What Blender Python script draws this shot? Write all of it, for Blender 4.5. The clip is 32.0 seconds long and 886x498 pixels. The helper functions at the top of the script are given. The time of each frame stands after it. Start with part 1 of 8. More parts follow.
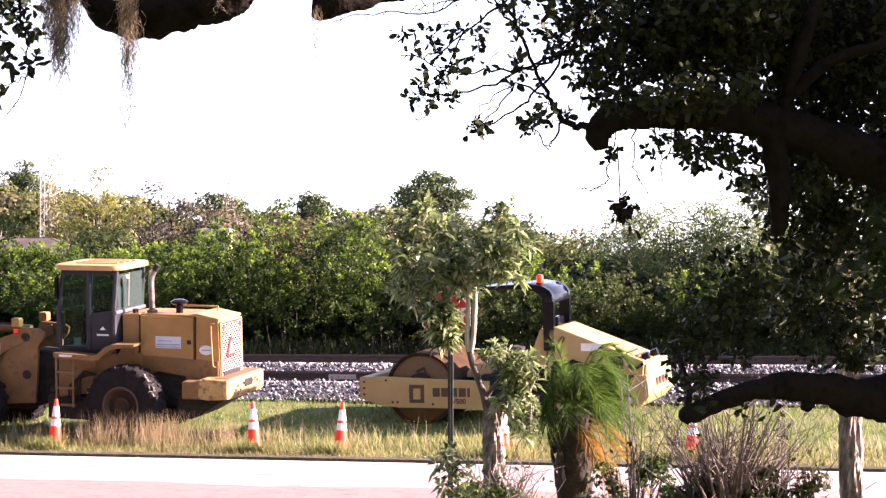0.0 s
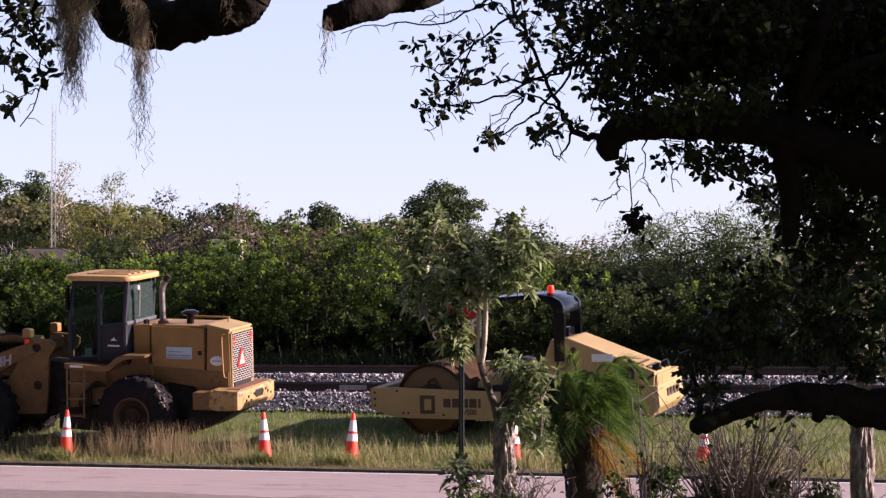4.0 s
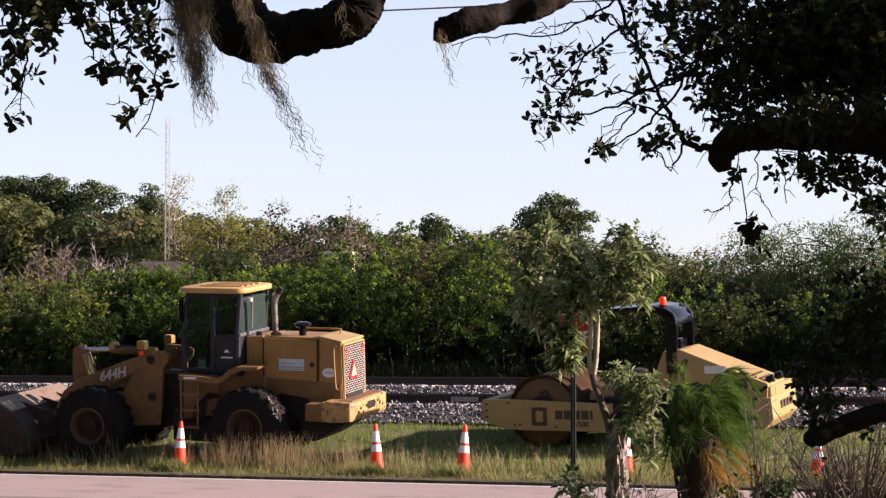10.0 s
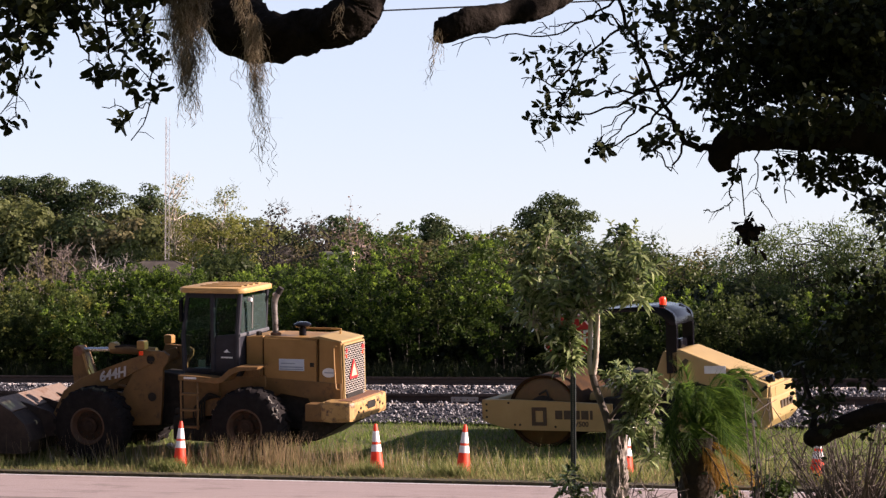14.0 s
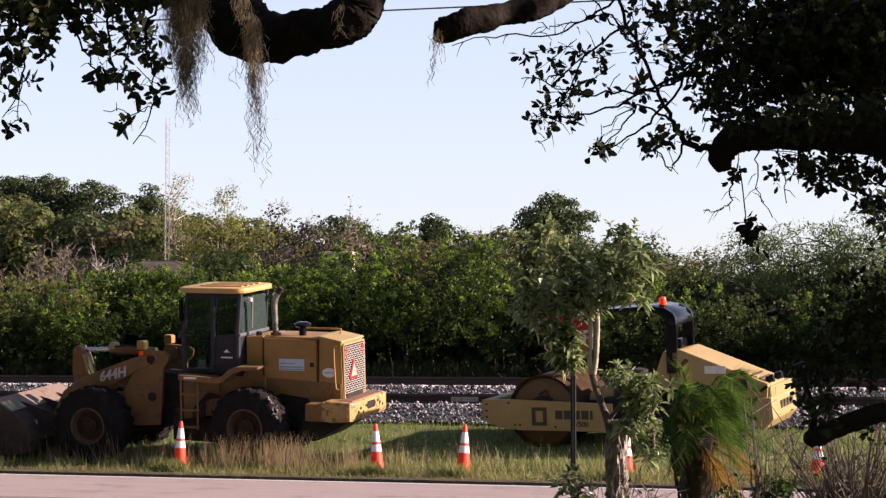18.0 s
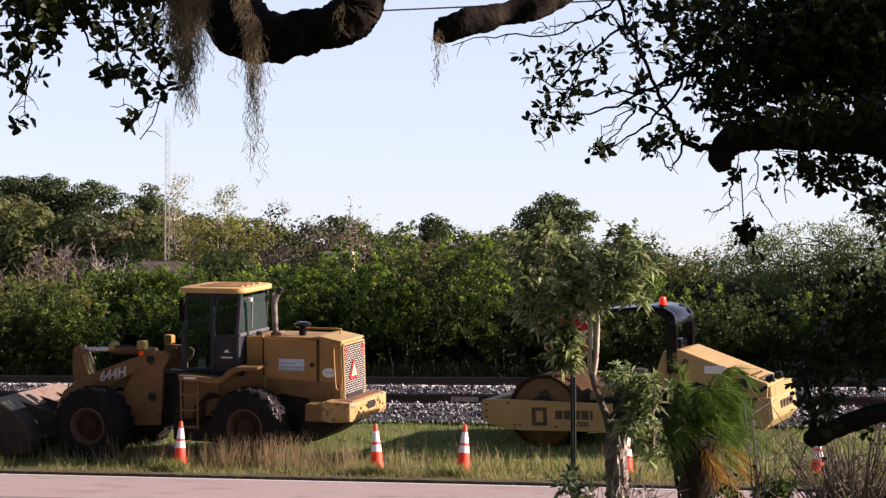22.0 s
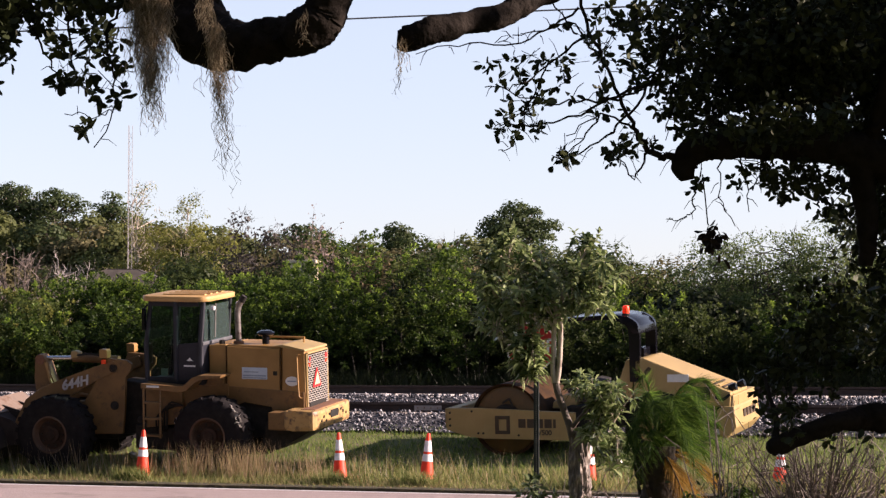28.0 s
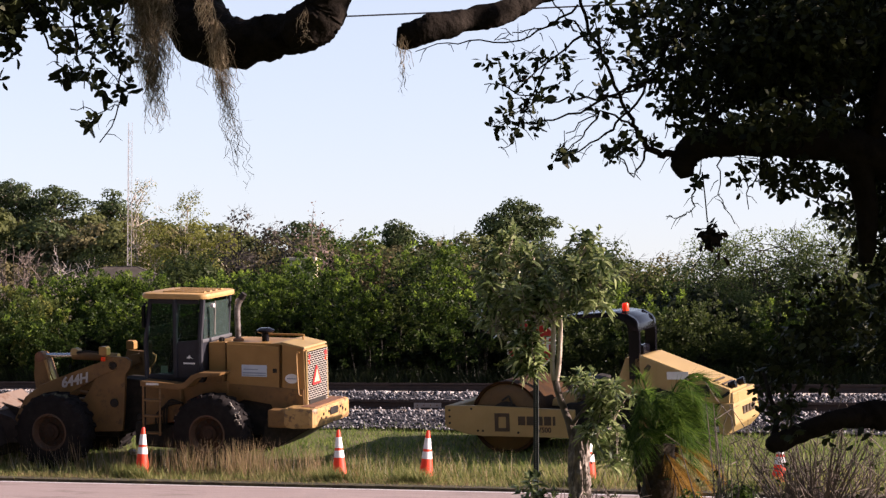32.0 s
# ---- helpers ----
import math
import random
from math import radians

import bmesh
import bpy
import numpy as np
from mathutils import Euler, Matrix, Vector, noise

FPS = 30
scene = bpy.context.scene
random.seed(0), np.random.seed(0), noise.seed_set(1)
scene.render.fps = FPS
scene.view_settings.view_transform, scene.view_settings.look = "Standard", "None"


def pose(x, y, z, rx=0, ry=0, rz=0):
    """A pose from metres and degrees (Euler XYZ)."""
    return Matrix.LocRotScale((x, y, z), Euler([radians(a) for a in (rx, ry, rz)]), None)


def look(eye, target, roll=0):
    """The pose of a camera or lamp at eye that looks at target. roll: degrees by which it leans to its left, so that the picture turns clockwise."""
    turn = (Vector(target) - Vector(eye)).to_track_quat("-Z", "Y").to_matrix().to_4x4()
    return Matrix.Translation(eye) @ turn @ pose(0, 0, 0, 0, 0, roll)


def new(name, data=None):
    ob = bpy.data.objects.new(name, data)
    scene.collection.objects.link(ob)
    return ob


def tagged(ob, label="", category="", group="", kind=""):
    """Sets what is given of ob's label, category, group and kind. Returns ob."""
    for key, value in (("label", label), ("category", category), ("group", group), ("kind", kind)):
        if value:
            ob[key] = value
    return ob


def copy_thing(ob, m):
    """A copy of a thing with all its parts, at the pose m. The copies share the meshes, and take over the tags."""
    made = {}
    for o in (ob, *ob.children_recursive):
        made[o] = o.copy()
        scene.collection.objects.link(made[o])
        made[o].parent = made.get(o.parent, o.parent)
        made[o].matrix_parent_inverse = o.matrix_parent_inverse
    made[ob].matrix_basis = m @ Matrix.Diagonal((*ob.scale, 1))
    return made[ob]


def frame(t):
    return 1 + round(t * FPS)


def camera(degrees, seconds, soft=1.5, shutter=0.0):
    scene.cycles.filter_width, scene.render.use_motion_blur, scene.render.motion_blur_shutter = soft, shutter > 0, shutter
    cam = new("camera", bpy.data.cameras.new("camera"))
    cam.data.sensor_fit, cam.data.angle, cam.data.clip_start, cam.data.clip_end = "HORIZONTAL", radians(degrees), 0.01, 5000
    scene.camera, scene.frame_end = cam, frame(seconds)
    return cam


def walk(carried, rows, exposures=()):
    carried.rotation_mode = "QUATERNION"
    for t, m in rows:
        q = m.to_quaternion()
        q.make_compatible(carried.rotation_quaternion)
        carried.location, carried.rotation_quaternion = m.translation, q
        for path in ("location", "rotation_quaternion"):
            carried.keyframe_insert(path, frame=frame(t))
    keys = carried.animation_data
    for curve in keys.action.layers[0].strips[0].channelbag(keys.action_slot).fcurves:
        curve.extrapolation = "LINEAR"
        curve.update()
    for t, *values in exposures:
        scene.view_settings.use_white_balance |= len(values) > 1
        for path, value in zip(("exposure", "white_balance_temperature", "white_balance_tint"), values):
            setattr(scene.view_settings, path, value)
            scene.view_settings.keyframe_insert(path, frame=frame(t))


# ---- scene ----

# ---- camera and its pan ----
cam = camera(22.2, 32.0, soft=1.35)
EYE = 2.2
# seconds, turn to the left and tilt up, in degrees
PAN = [(0.0, -3.10, -0.57), (0.5, -3.09, -0.59), (1.0, -3.09, -0.55), (1.5, -3.09, -0.55), (2.0, -3.09, -0.57),
       (2.5, -3.09, -0.57), (3.0, -3.09, -0.56), (3.5, -2.95, -0.53), (4.2, -2.80, -0.15), (5.0, -2.72, 0.33), (5.5, -2.63, 0.35), (6.0, -0.95, 0.31),
       (6.5, -0.61, 0.22), (7.0, -0.60, -0.05), (7.5, -0.18, -0.18), (8.0, -0.11, -0.24), (8.5, 0.04, -0.13),
       (9.0, 0.0, -0.02), (9.5, 0.0, 0.0), (16.0, 0.0, 0.0), (23.5, 0.0, 0.0), (24.0, 0.0, 0.02), (24.5, -0.01, 0.04),
       (25.0, -0.11, 0.045), (25.5, -0.70, 0.045), (26.5, -0.90, 0.10), (27.5, -0.94, 0.155), (28.0, -0.93, 0.215), (28.5, -0.94, 0.17),
       (29.0, -0.925, 0.135), (29.5, -0.94, 0.16), (30.0, -0.94, 0.17), (30.5, -0.925, 0.12), (31.0, -0.925, 0.15),
       (31.5, -0.94, 0.11), (32.0, -0.94, 0.15)]
walk(cam, [(t, pose(0, 0, EYE, 90 + 2.705 + b, 0, 22.0 + a)) for t, a, b in PAN],
     [(t, s + 1.33, k, 30 if t > 5 else 42) for t, s, k in ((0.0, 1.5, 6350), (0.2, 1.0, 6250), (0.5, 0.2, 6000), (1.0, -0.05, 5750), (2.0, -0.06, 5800), (3.5, -0.04, 5950), (6.0, 0.0, 6350), (9.0, 0.0, 6400), (32.0, 0.0, 6400))])

# ---- sky and sun ----
SUN_EL, SUN_AZ = radians(23), radians(18)      # azimuth from +x towards +y
world = bpy.data.worlds.new("sky")
scene.world = world
world.use_nodes = True
wn, wl = world.node_tree.nodes, world.node_tree.links
sky = wn.new("ShaderNodeTexSky")
sky.sky_type, sky.sun_disc = "NISHITA", False
sky.sun_elevation, sky.sun_rotation = SUN_EL, math.pi / 2 - SUN_AZ
sky.air_density, sky.dust_density, sky.ozone_density = 1.0, 0.6, 1.0
wn["Background"].inputs["Strength"].default_value = 0.074
clear = wn.new("ShaderNodeVectorMath")        # a clear sky with a thin bright haze that fades from the horizon to the zenith
clear.operation = "SCALE"
clear.inputs["Scale"].default_value = 0.5
veil = wn.new("ShaderNodeVectorMath")
veil.operation = "SCALE"
veil.inputs[0].default_value = (4.35, 5.15, 5.42)
both = wn.new("ShaderNodeVectorMath")
deep = wn.new("ShaderNodeTexCoord")
rise = wn.new("ShaderNodeSeparateXYZ")
thin = wn.new("ShaderNodeMapRange")
thin.interpolation_type = "SMOOTHSTEP"
for key, val in (("From Min", 0.14), ("From Max", 0.6), ("To Min", 0.5), ("To Max", 0.08)):
    thin.inputs[key].default_value = val
wl.new(deep.outputs["Generated"], rise.inputs[0])
wl.new(rise.outputs["Z"], thin.inputs["Value"])
wl.new(thin.outputs[0], veil.inputs["Scale"])
wl.new(sky.outputs[0], clear.inputs[0])
wl.new(clear.outputs[0], both.inputs[0])
wl.new(veil.outputs[0], both.inputs[1])
wl.new(both.outputs[0], wn["Background"].inputs["Color"])
sun = bpy.data.lights.new("sun", "SUN")
sun.energy, sun.angle, sun.color = 5.0, radians(0.6), (1.0, 0.86, 0.68)
sun_ob = new("sun", sun)
sun_ob.matrix_world = look(Vector((math.cos(SUN_EL) * math.cos(SUN_AZ), math.cos(SUN_EL) * math.sin(SUN_AZ), math.sin(SUN_EL))) * 60, (0, 0, 0))


# ---- materials ----
def material(name, colours, rough=0.7, metal=0.0, scale=6.0, bump=0.0, bump_scale=40.0, island=0.0, thing=0.0, detail=6.0,
             stain=None, stain_scale=1.5, stain_cut=0.55, stretch=(1, 1, 1), coat=0.0, through_light=None, spec=0.5, rough_var=0.12):
    """Colours mixed by noise at two scales, with stains, bump and, on request, variation by island or by object."""
    m = bpy.data.materials.new(name)
    m.use_nodes = True
    n, l = m.node_tree.nodes, m.node_tree.links
    p = n["Principled BSDF"]
    tc, mp = n.new("ShaderNodeTexCoord"), n.new("ShaderNodeMapping")
    mp.inputs["Scale"].default_value = stretch
    l.new(tc.outputs["Object"], mp.inputs[0])
    nz = n.new("ShaderNodeTexNoise")
    nz.inputs["Scale"].default_value, nz.inputs["Detail"].default_value = scale, detail
    nz.inputs["Roughness"].default_value = 0.65
    l.new(mp.outputs[0], nz.inputs["Vector"])
    fac = nz.outputs["Fac"]
    if island or thing:
        src = n.new("ShaderNodeNewGeometry").outputs["Random Per Island"] if island else n.new("ShaderNodeObjectInfo").outputs["Random"]
        mx = n.new("ShaderNodeMix")
        mx.inputs["Factor"].default_value = island or thing
        l.new(fac, mx.inputs["A"])
        l.new(src, mx.inputs["B"])
        fac = mx.outputs["Result"]
    ramp = n.new("ShaderNodeValToRGB")
    e = ramp.color_ramp.elements
    lo, hi = (0.33, 0.67) if not (island or thing) else (0.2, 0.8)
    e[0].position, e[0].color = lo, (*colours[0], 1)
    e[1].position, e[1].color = hi, (*colours[-1], 1)
    for i, c in enumerate(colours[1:-1], 1):
        k = e.new(lo + (hi - lo) * i / (len(colours) - 1))
        k.color = (*c, 1)
    l.new(fac, ramp.inputs[0])
    col = ramp.outputs[0]
    if stain:
        n2 = n.new("ShaderNodeTexNoise")
        n2.inputs["Scale"].default_value, n2.inputs["Detail"].default_value = stain_scale, 8
        n2.inputs["Roughness"].default_value = 0.72
        l.new(tc.outputs["Object"], n2.inputs["Vector"])
        r2 = n.new("ShaderNodeValToRGB")
        r2.color_ramp.elements[0].position, r2.color_ramp.elements[1].position = stain_cut, stain_cut + 0.14
        l.new(n2.outputs["Fac"], r2.inputs[0])
        mc = n.new("ShaderNodeMix")
        mc.data_type = "RGBA"
        l.new(r2.outputs[0], mc.inputs["Factor"])
        l.new(col, mc.inputs["A"])
        mc.inputs["B"].default_value = (*stain, 1)
        col = mc.outputs["Result"]
    l.new(col, p.inputs["Base Color"])
    rr = n.new("ShaderNodeMapRange")
    rr.inputs["To Min"].default_value, rr.inputs["To Max"].default_value = max(0.02, rough - rough_var), min(1.0, rough + rough_var)
    l.new(nz.outputs["Fac"], rr.inputs["Value"])
    l.new(rr.outputs[0], p.inputs["Roughness"])
    p.inputs["Metallic"].default_value = metal
    p.inputs["Specular IOR Level"].default_value = spec
    p.inputs["Coat Weight"].default_value = coat
    if bump:
        nb, bp = n.new("ShaderNodeTexNoise"), n.new("ShaderNodeBump")
        nb.inputs["Scale"].default_value, nb.inputs["Detail"].default_value = bump_scale, 6
        l.new(mp.outputs[0], nb.inputs["Vector"])
        bp.inputs["Strength"].default_value, bp.inputs["Distance"].default_value = bump, 0.02
        l.new(nb.outputs["Fac"], bp.inputs["Height"])
        l.new(bp.outputs[0], p.inputs["Normal"])
    if through_light:
        tr, ad = n.new("ShaderNodeBsdfTranslucent"), n.new("ShaderNodeMixShader")
        hs = n.new("ShaderNodeHueSaturation")
        hs.inputs["Value"].default_value = 1.5
        l.new(col, hs.inputs["Color"])
        l.new(hs.outputs[0], tr.inputs[0])
        ad.inputs[0].default_value = through_light
        l.new(p.outputs[0], ad.inputs[1])
        l.new(tr.outputs[0], ad.inputs[2])
        l.new(ad.outputs[0], n["Material Output"].inputs["Surface"])
    return m


def leafy(name, colours, gloss=0.45, light=0.3, spread=0.7):
    return material(name, colours, rough=gloss, scale=0.9, island=spread, through_light=light, rough_var=0.1, spec=1.0 if gloss < 0.37 else 0.5 if gloss < 0.4 else 0.2)


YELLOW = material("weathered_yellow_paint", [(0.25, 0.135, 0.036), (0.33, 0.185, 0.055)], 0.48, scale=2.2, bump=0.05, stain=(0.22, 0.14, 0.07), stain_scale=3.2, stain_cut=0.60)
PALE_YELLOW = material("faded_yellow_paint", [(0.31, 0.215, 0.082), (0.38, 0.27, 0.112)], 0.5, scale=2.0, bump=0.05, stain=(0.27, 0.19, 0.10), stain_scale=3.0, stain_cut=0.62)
# darker yellow for the loader's arms, tower and lower panels
DULL_YELLOW = material("dull_dark_yellow_paint", [(0.125, 0.066, 0.020), (0.20, 0.108, 0.034)], 0.6, scale=2.4, bump=0.12, stain=(0.075, 0.045, 0.022), stain_scale=5.0, stain_cut=0.55)
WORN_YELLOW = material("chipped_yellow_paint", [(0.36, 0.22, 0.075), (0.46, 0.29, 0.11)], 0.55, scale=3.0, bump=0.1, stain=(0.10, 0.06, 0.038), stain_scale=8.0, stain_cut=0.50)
RUST = material("rusty_steel", [(0.10, 0.05, 0.03), (0.20, 0.09, 0.045), (0.14, 0.075, 0.05)], 0.8, scale=9, bump=0.3, stain=(0.05, 0.032, 0.026), stain_scale=3)
RIM = material("rust_brown_wheel_paint", [(0.048, 0.024, 0.013), (0.088, 0.043, 0.021)], 0.75, scale=6, bump=0.15, stain=(0.07, 0.05, 0.035), stain_scale=4, stain_cut=0.5)
BLACK = material("satin_black_paint", [(0.004, 0.004, 0.006), (0.007, 0.007, 0.010)], 0.15, scale=5, bump=0.02, spec=0.16, rough_var=0.04)
CABGREY = material("dark_grey_cab_paint", [(0.012, 0.013, 0.020), (0.024, 0.026, 0.037)], 0.5, scale=4, bump=0.03, spec=0.3)
RUBBER = material("dusty_black_rubber", [(0.012, 0.011, 0.012), (0.022, 0.020, 0.020)], 0.95, scale=5, bump=0.25, spec=0.03, stain=(0.034, 0.029, 0.026), stain_scale=5, stain_cut=0.58)
STEEL = material("dull_bare_steel", [(0.22, 0.21, 0.20), (0.34, 0.33, 0.31)], 0.42, metal=0.7, scale=8, bump=0.05, stain=(0.2, 0.12, 0.08), stain_scale=9, stain_cut=0.6)
# one bucket steel in two colours: shaded back and sides, sunlit top plate
BUCKETSHADE = material("shaded_bucket_steel", [(0.030, 0.023, 0.021), (0.06, 0.045, 0.038)], 0.8, scale=5, bump=0.2, spec=0.2, stain=(0.09, 0.055, 0.036), stain_scale=4, stain_cut=0.6)
BUCKET = material("sunlit_bucket_steel", [(0.17, 0.125, 0.10), (0.27, 0.205, 0.16)], 0.7, metal=0.25, scale=4, bump=0.15, stain=(0.15, 0.09, 0.06), stain_scale=4, stain_cut=0.5)
DARK = material("greasy_dark_metal", [(0.014, 0.013, 0.012), (0.034, 0.03, 0.026)], 0.75, scale=8, bump=0.15, spec=0.2)
WHITE = material("off_white_sticker", [(0.62, 0.63, 0.64), (0.74, 0.75, 0.76)], 0.5, scale=8)
GREY_INK = material("grey_printed_bars", [(0.20, 0.25, 0.33), (0.26, 0.31, 0.38)], 0.5)
DARK_INK = material("dark_printed_ink", [(0.04, 0.026, 0.015), (0.065, 0.042, 0.024)], 0.6, scale=12)
RED = material("sign_red", [(0.40, 0.018, 0.02), (0.50, 0.03, 0.03)], 0.45, scale=5)
ORANGE = material("cone_orange_plastic", [(0.74, 0.055, 0.02), (0.86, 0.08, 0.026)], 0.5, scale=6, stain=(0.42, 0.09, 0.045), stain_scale=9, stain_cut=0.66, through_light=0.15)
BEACON = material("amber_beacon_plastic", [(0.85, 0.085, 0.02), (0.95, 0.12, 0.026)], 0.25, through_light=0.35)
COLLAR = material("white_reflective_collar", [(0.72, 0.72, 0.73), (0.82, 0.82, 0.83)], 0.4, scale=14, bump=0.05)
CONE_BASE = material("black_rubber_base", [(0.03, 0.03, 0.03), (0.05, 0.05, 0.05)], 0.8)
ASPHALT = material("sun_bleached_asphalt", [(0.27, 0.215, 0.205), (0.33, 0.265, 0.255), (0.30, 0.24, 0.23)], 0.9, scale=1.1, bump=0.5, bump_scale=120, stain=(0.185, 0.15, 0.14), stain_scale=0.7, stain_cut=0.54, stretch=(0.25, 1.6, 1))
ROADPAINT = material("white_road_paint", [(0.70, 0.69, 0.68), (0.80, 0.79, 0.78)], 0.7, scale=12, stain=(0.4, 0.37, 0.35), stain_scale=14, stain_cut=0.62)
SOIL = material("sandy_verge_soil", [(0.055, 0.065, 0.018), (0.10, 0.11, 0.03), (0.15, 0.13, 0.06)], 0.95, scale=0.9, bump=0.5, bump_scale=30, stain=(0.16, 0.12, 0.07), stain_scale=1.6, stain_cut=0.64)
# brown strip colour that also paints the tree shade on the near road edge
NEARSTRIP = material("shaded_gravelly_strip", [(0.13, 0.103, 0.093), (0.20, 0.16, 0.147), (0.155, 0.128, 0.118)], 0.95, scale=2.5, bump=0.6, bump_scale=60, stain=(0.07, 0.06, 0.045), stain_scale=2, stain_cut=0.55)
KERBSOIL = material("dark_cut_turf", [(0.04, 0.036, 0.02), (0.085, 0.075, 0.04)], 0.95, scale=8, bump=0.5)
GRASS = leafy("sunlit_verge_grass", [(0.07, 0.10, 0.026), (0.16, 0.185, 0.055), (0.31, 0.285, 0.125)], 0.6, 0.45)
BANKGRASS = leafy("green_bank_grass", [(0.055, 0.10, 0.018), (0.125, 0.19, 0.036), (0.23, 0.27, 0.075)], 0.6, 0.4)
SEEDSTEM = leafy("bleached_seed_stem", [(0.30, 0.26, 0.21), (0.46, 0.41, 0.34), (0.36, 0.29, 0.23)], 0.7, 0.3)
DRYGRASS = leafy("dry_seeding_grass", [(0.17, 0.12, 0.065), (0.34, 0.25, 0.15), (0.18, 0.165, 0.065)], 0.75, 0.4)
EXHAUST = material("heat_stained_exhaust_steel", [(0.09, 0.075, 0.068), (0.27, 0.25, 0.235)], 0.42, metal=0.55, scale=7, stain=(0.06, 0.04, 0.032), stain_scale=6, stain_cut=0.5)
BED = material("dark_ballast_bed", [(0.02, 0.02, 0.024), (0.05, 0.049, 0.056), (0.09, 0.088, 0.095)], 0.95, scale=14, bump=0.6, bump_scale=30)
STONE = material("grey_ballast_stone", [(0.016, 0.016, 0.024), (0.06, 0.06, 0.075), (0.34, 0.335, 0.345)], 0.9, scale=5, island=0.9, bump=0.2)
TIE = material("weathered_sleeper_wood", [(0.10, 0.085, 0.075), (0.20, 0.175, 0.155)], 0.9, scale=6, thing=0.4, bump=0.4, stretch=(1, 0.12, 1))
PALE_TIE = material("pale_sleeper", [(0.27, 0.24, 0.225), (0.46, 0.42, 0.395)], 0.9, scale=6, thing=0.4, bump=0.3, stretch=(1, 0.12, 1))
RAILSTEEL = material("rusty_rail_steel", [(0.025, 0.016, 0.014), (0.055, 0.033, 0.027)], 0.75, scale=7, bump=0.15)
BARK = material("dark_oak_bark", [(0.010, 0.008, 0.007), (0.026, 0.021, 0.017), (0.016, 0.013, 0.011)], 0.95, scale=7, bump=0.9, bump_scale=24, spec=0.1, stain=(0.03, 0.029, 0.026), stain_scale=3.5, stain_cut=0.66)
PALEBARK = material("pale_smooth_bark", [(0.34, 0.28, 0.22), (0.50, 0.43, 0.35)], 0.8, scale=6, bump=0.3, stain=(0.16, 0.12, 0.09), stain_scale=6, stain_cut=0.56, stretch=(1, 1, 0.5))
GREYBARK = material("furrowed_grey_bark", [(0.04, 0.034, 0.03), (0.19, 0.16, 0.14), (0.44, 0.38, 0.33)], 0.95, scale=17, bump=1.0, bump_scale=20, stretch=(1, 1, 0.28))
DARKBARK = material("dark_brown_stem_bark", [(0.012, 0.010, 0.008), (0.032, 0.027, 0.022)], 0.95, scale=10, bump=0.5)
SMOOTHBARK = material("smooth_grey_brown_bark", [(0.07, 0.056, 0.046), (0.15, 0.122, 0.10)], 0.85, scale=8, bump=0.4, stain=(0.05, 0.04, 0.032), stain_scale=7, stain_cut=0.55, stretch=(1, 1, 0.4))
SHRUBWOOD = material("pinkish_grey_shrub_wood", [(0.06, 0.048, 0.041), (0.20, 0.165, 0.145)], 0.9, scale=10, bump=0.2)
TWIG = material("bare_grey_twigs", [(0.022, 0.018, 0.016), (0.09, 0.075, 0.064)], 0.9, scale=12)
PALMTRUNK = material("fibrous_palm_trunk", [(0.012, 0.009, 0.006), (0.040, 0.027, 0.017)], 0.95, scale=10, bump=0.9, bump_scale=18)
MOSS = leafy("grey_brown_spanish_moss", [(0.15, 0.115, 0.07), (0.28, 0.225, 0.15), (0.42, 0.36, 0.25)], 0.9, 0.35)
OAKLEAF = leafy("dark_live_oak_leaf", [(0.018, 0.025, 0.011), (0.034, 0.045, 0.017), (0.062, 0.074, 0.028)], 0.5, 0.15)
# hedge leaf darkened to paint the shade low in and behind the hedge
SHADELEAF = leafy("shaded_hedge_leaf", [(0.009, 0.014, 0.006), (0.018, 0.026, 0.009), (0.036, 0.048, 0.014)], 0.55, 0.25, 0.3)
HEDGELEAF = leafy("green_hedge_leaf", [(0.012, 0.024, 0.006), (0.030, 0.055, 0.010), (0.075, 0.115, 0.018)], 0.5, 0.4, 0.35)
# tip leaves lightened to paint the sun on the hedge's upper shoots
TIPLEAF = leafy("sunlit_green_tip_leaf", [(0.06, 0.108, 0.016), (0.12, 0.185, 0.026), (0.22, 0.28, 0.047)], 0.42, 0.6, 0.35)
OLIVETIP = leafy("lighter_olive_leaf", [(0.040, 0.060, 0.015), (0.074, 0.10, 0.025), (0.135, 0.156, 0.045)], 0.5, 0.45, 0.3)
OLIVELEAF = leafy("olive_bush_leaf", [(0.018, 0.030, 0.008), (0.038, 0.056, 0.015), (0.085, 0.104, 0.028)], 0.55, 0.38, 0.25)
YELLOWLEAF = leafy("yellow_green_leaf", [(0.095, 0.105, 0.024), (0.175, 0.185, 0.042), (0.27, 0.265, 0.075)], 0.55, 0.5, 0.3)
BROWNLEAF = leafy("russet_seed_leaf", [(0.085, 0.06, 0.032), (0.135, 0.092, 0.048), (0.10, 0.10, 0.04)], 0.6, 0.3)
WOODLEAF = leafy("dull_brownish_woodland_leaf", [(0.085, 0.075, 0.035), (0.135, 0.12, 0.054), (0.185, 0.165, 0.073)], 0.7, 0.28, 0.2)
WOODGREEN = leafy("dull_green_woodland_leaf", [(0.050, 0.060, 0.020), (0.098, 0.114, 0.036), (0.155, 0.165, 0.06)], 0.6, 0.35, 0.25)
PINELEAF = leafy("dark_pine_needles", [(0.025, 0.038, 0.013), (0.046, 0.066, 0.022), (0.08, 0.105, 0.034)], 0.6, 0.2, 0.2)
DUSKLEAF = leafy("dusky_grey_brown_leaf", [(0.030, 0.026, 0.024), (0.055, 0.048, 0.042), (0.10, 0.088, 0.072)], 0.6, 0.2, 0.45)
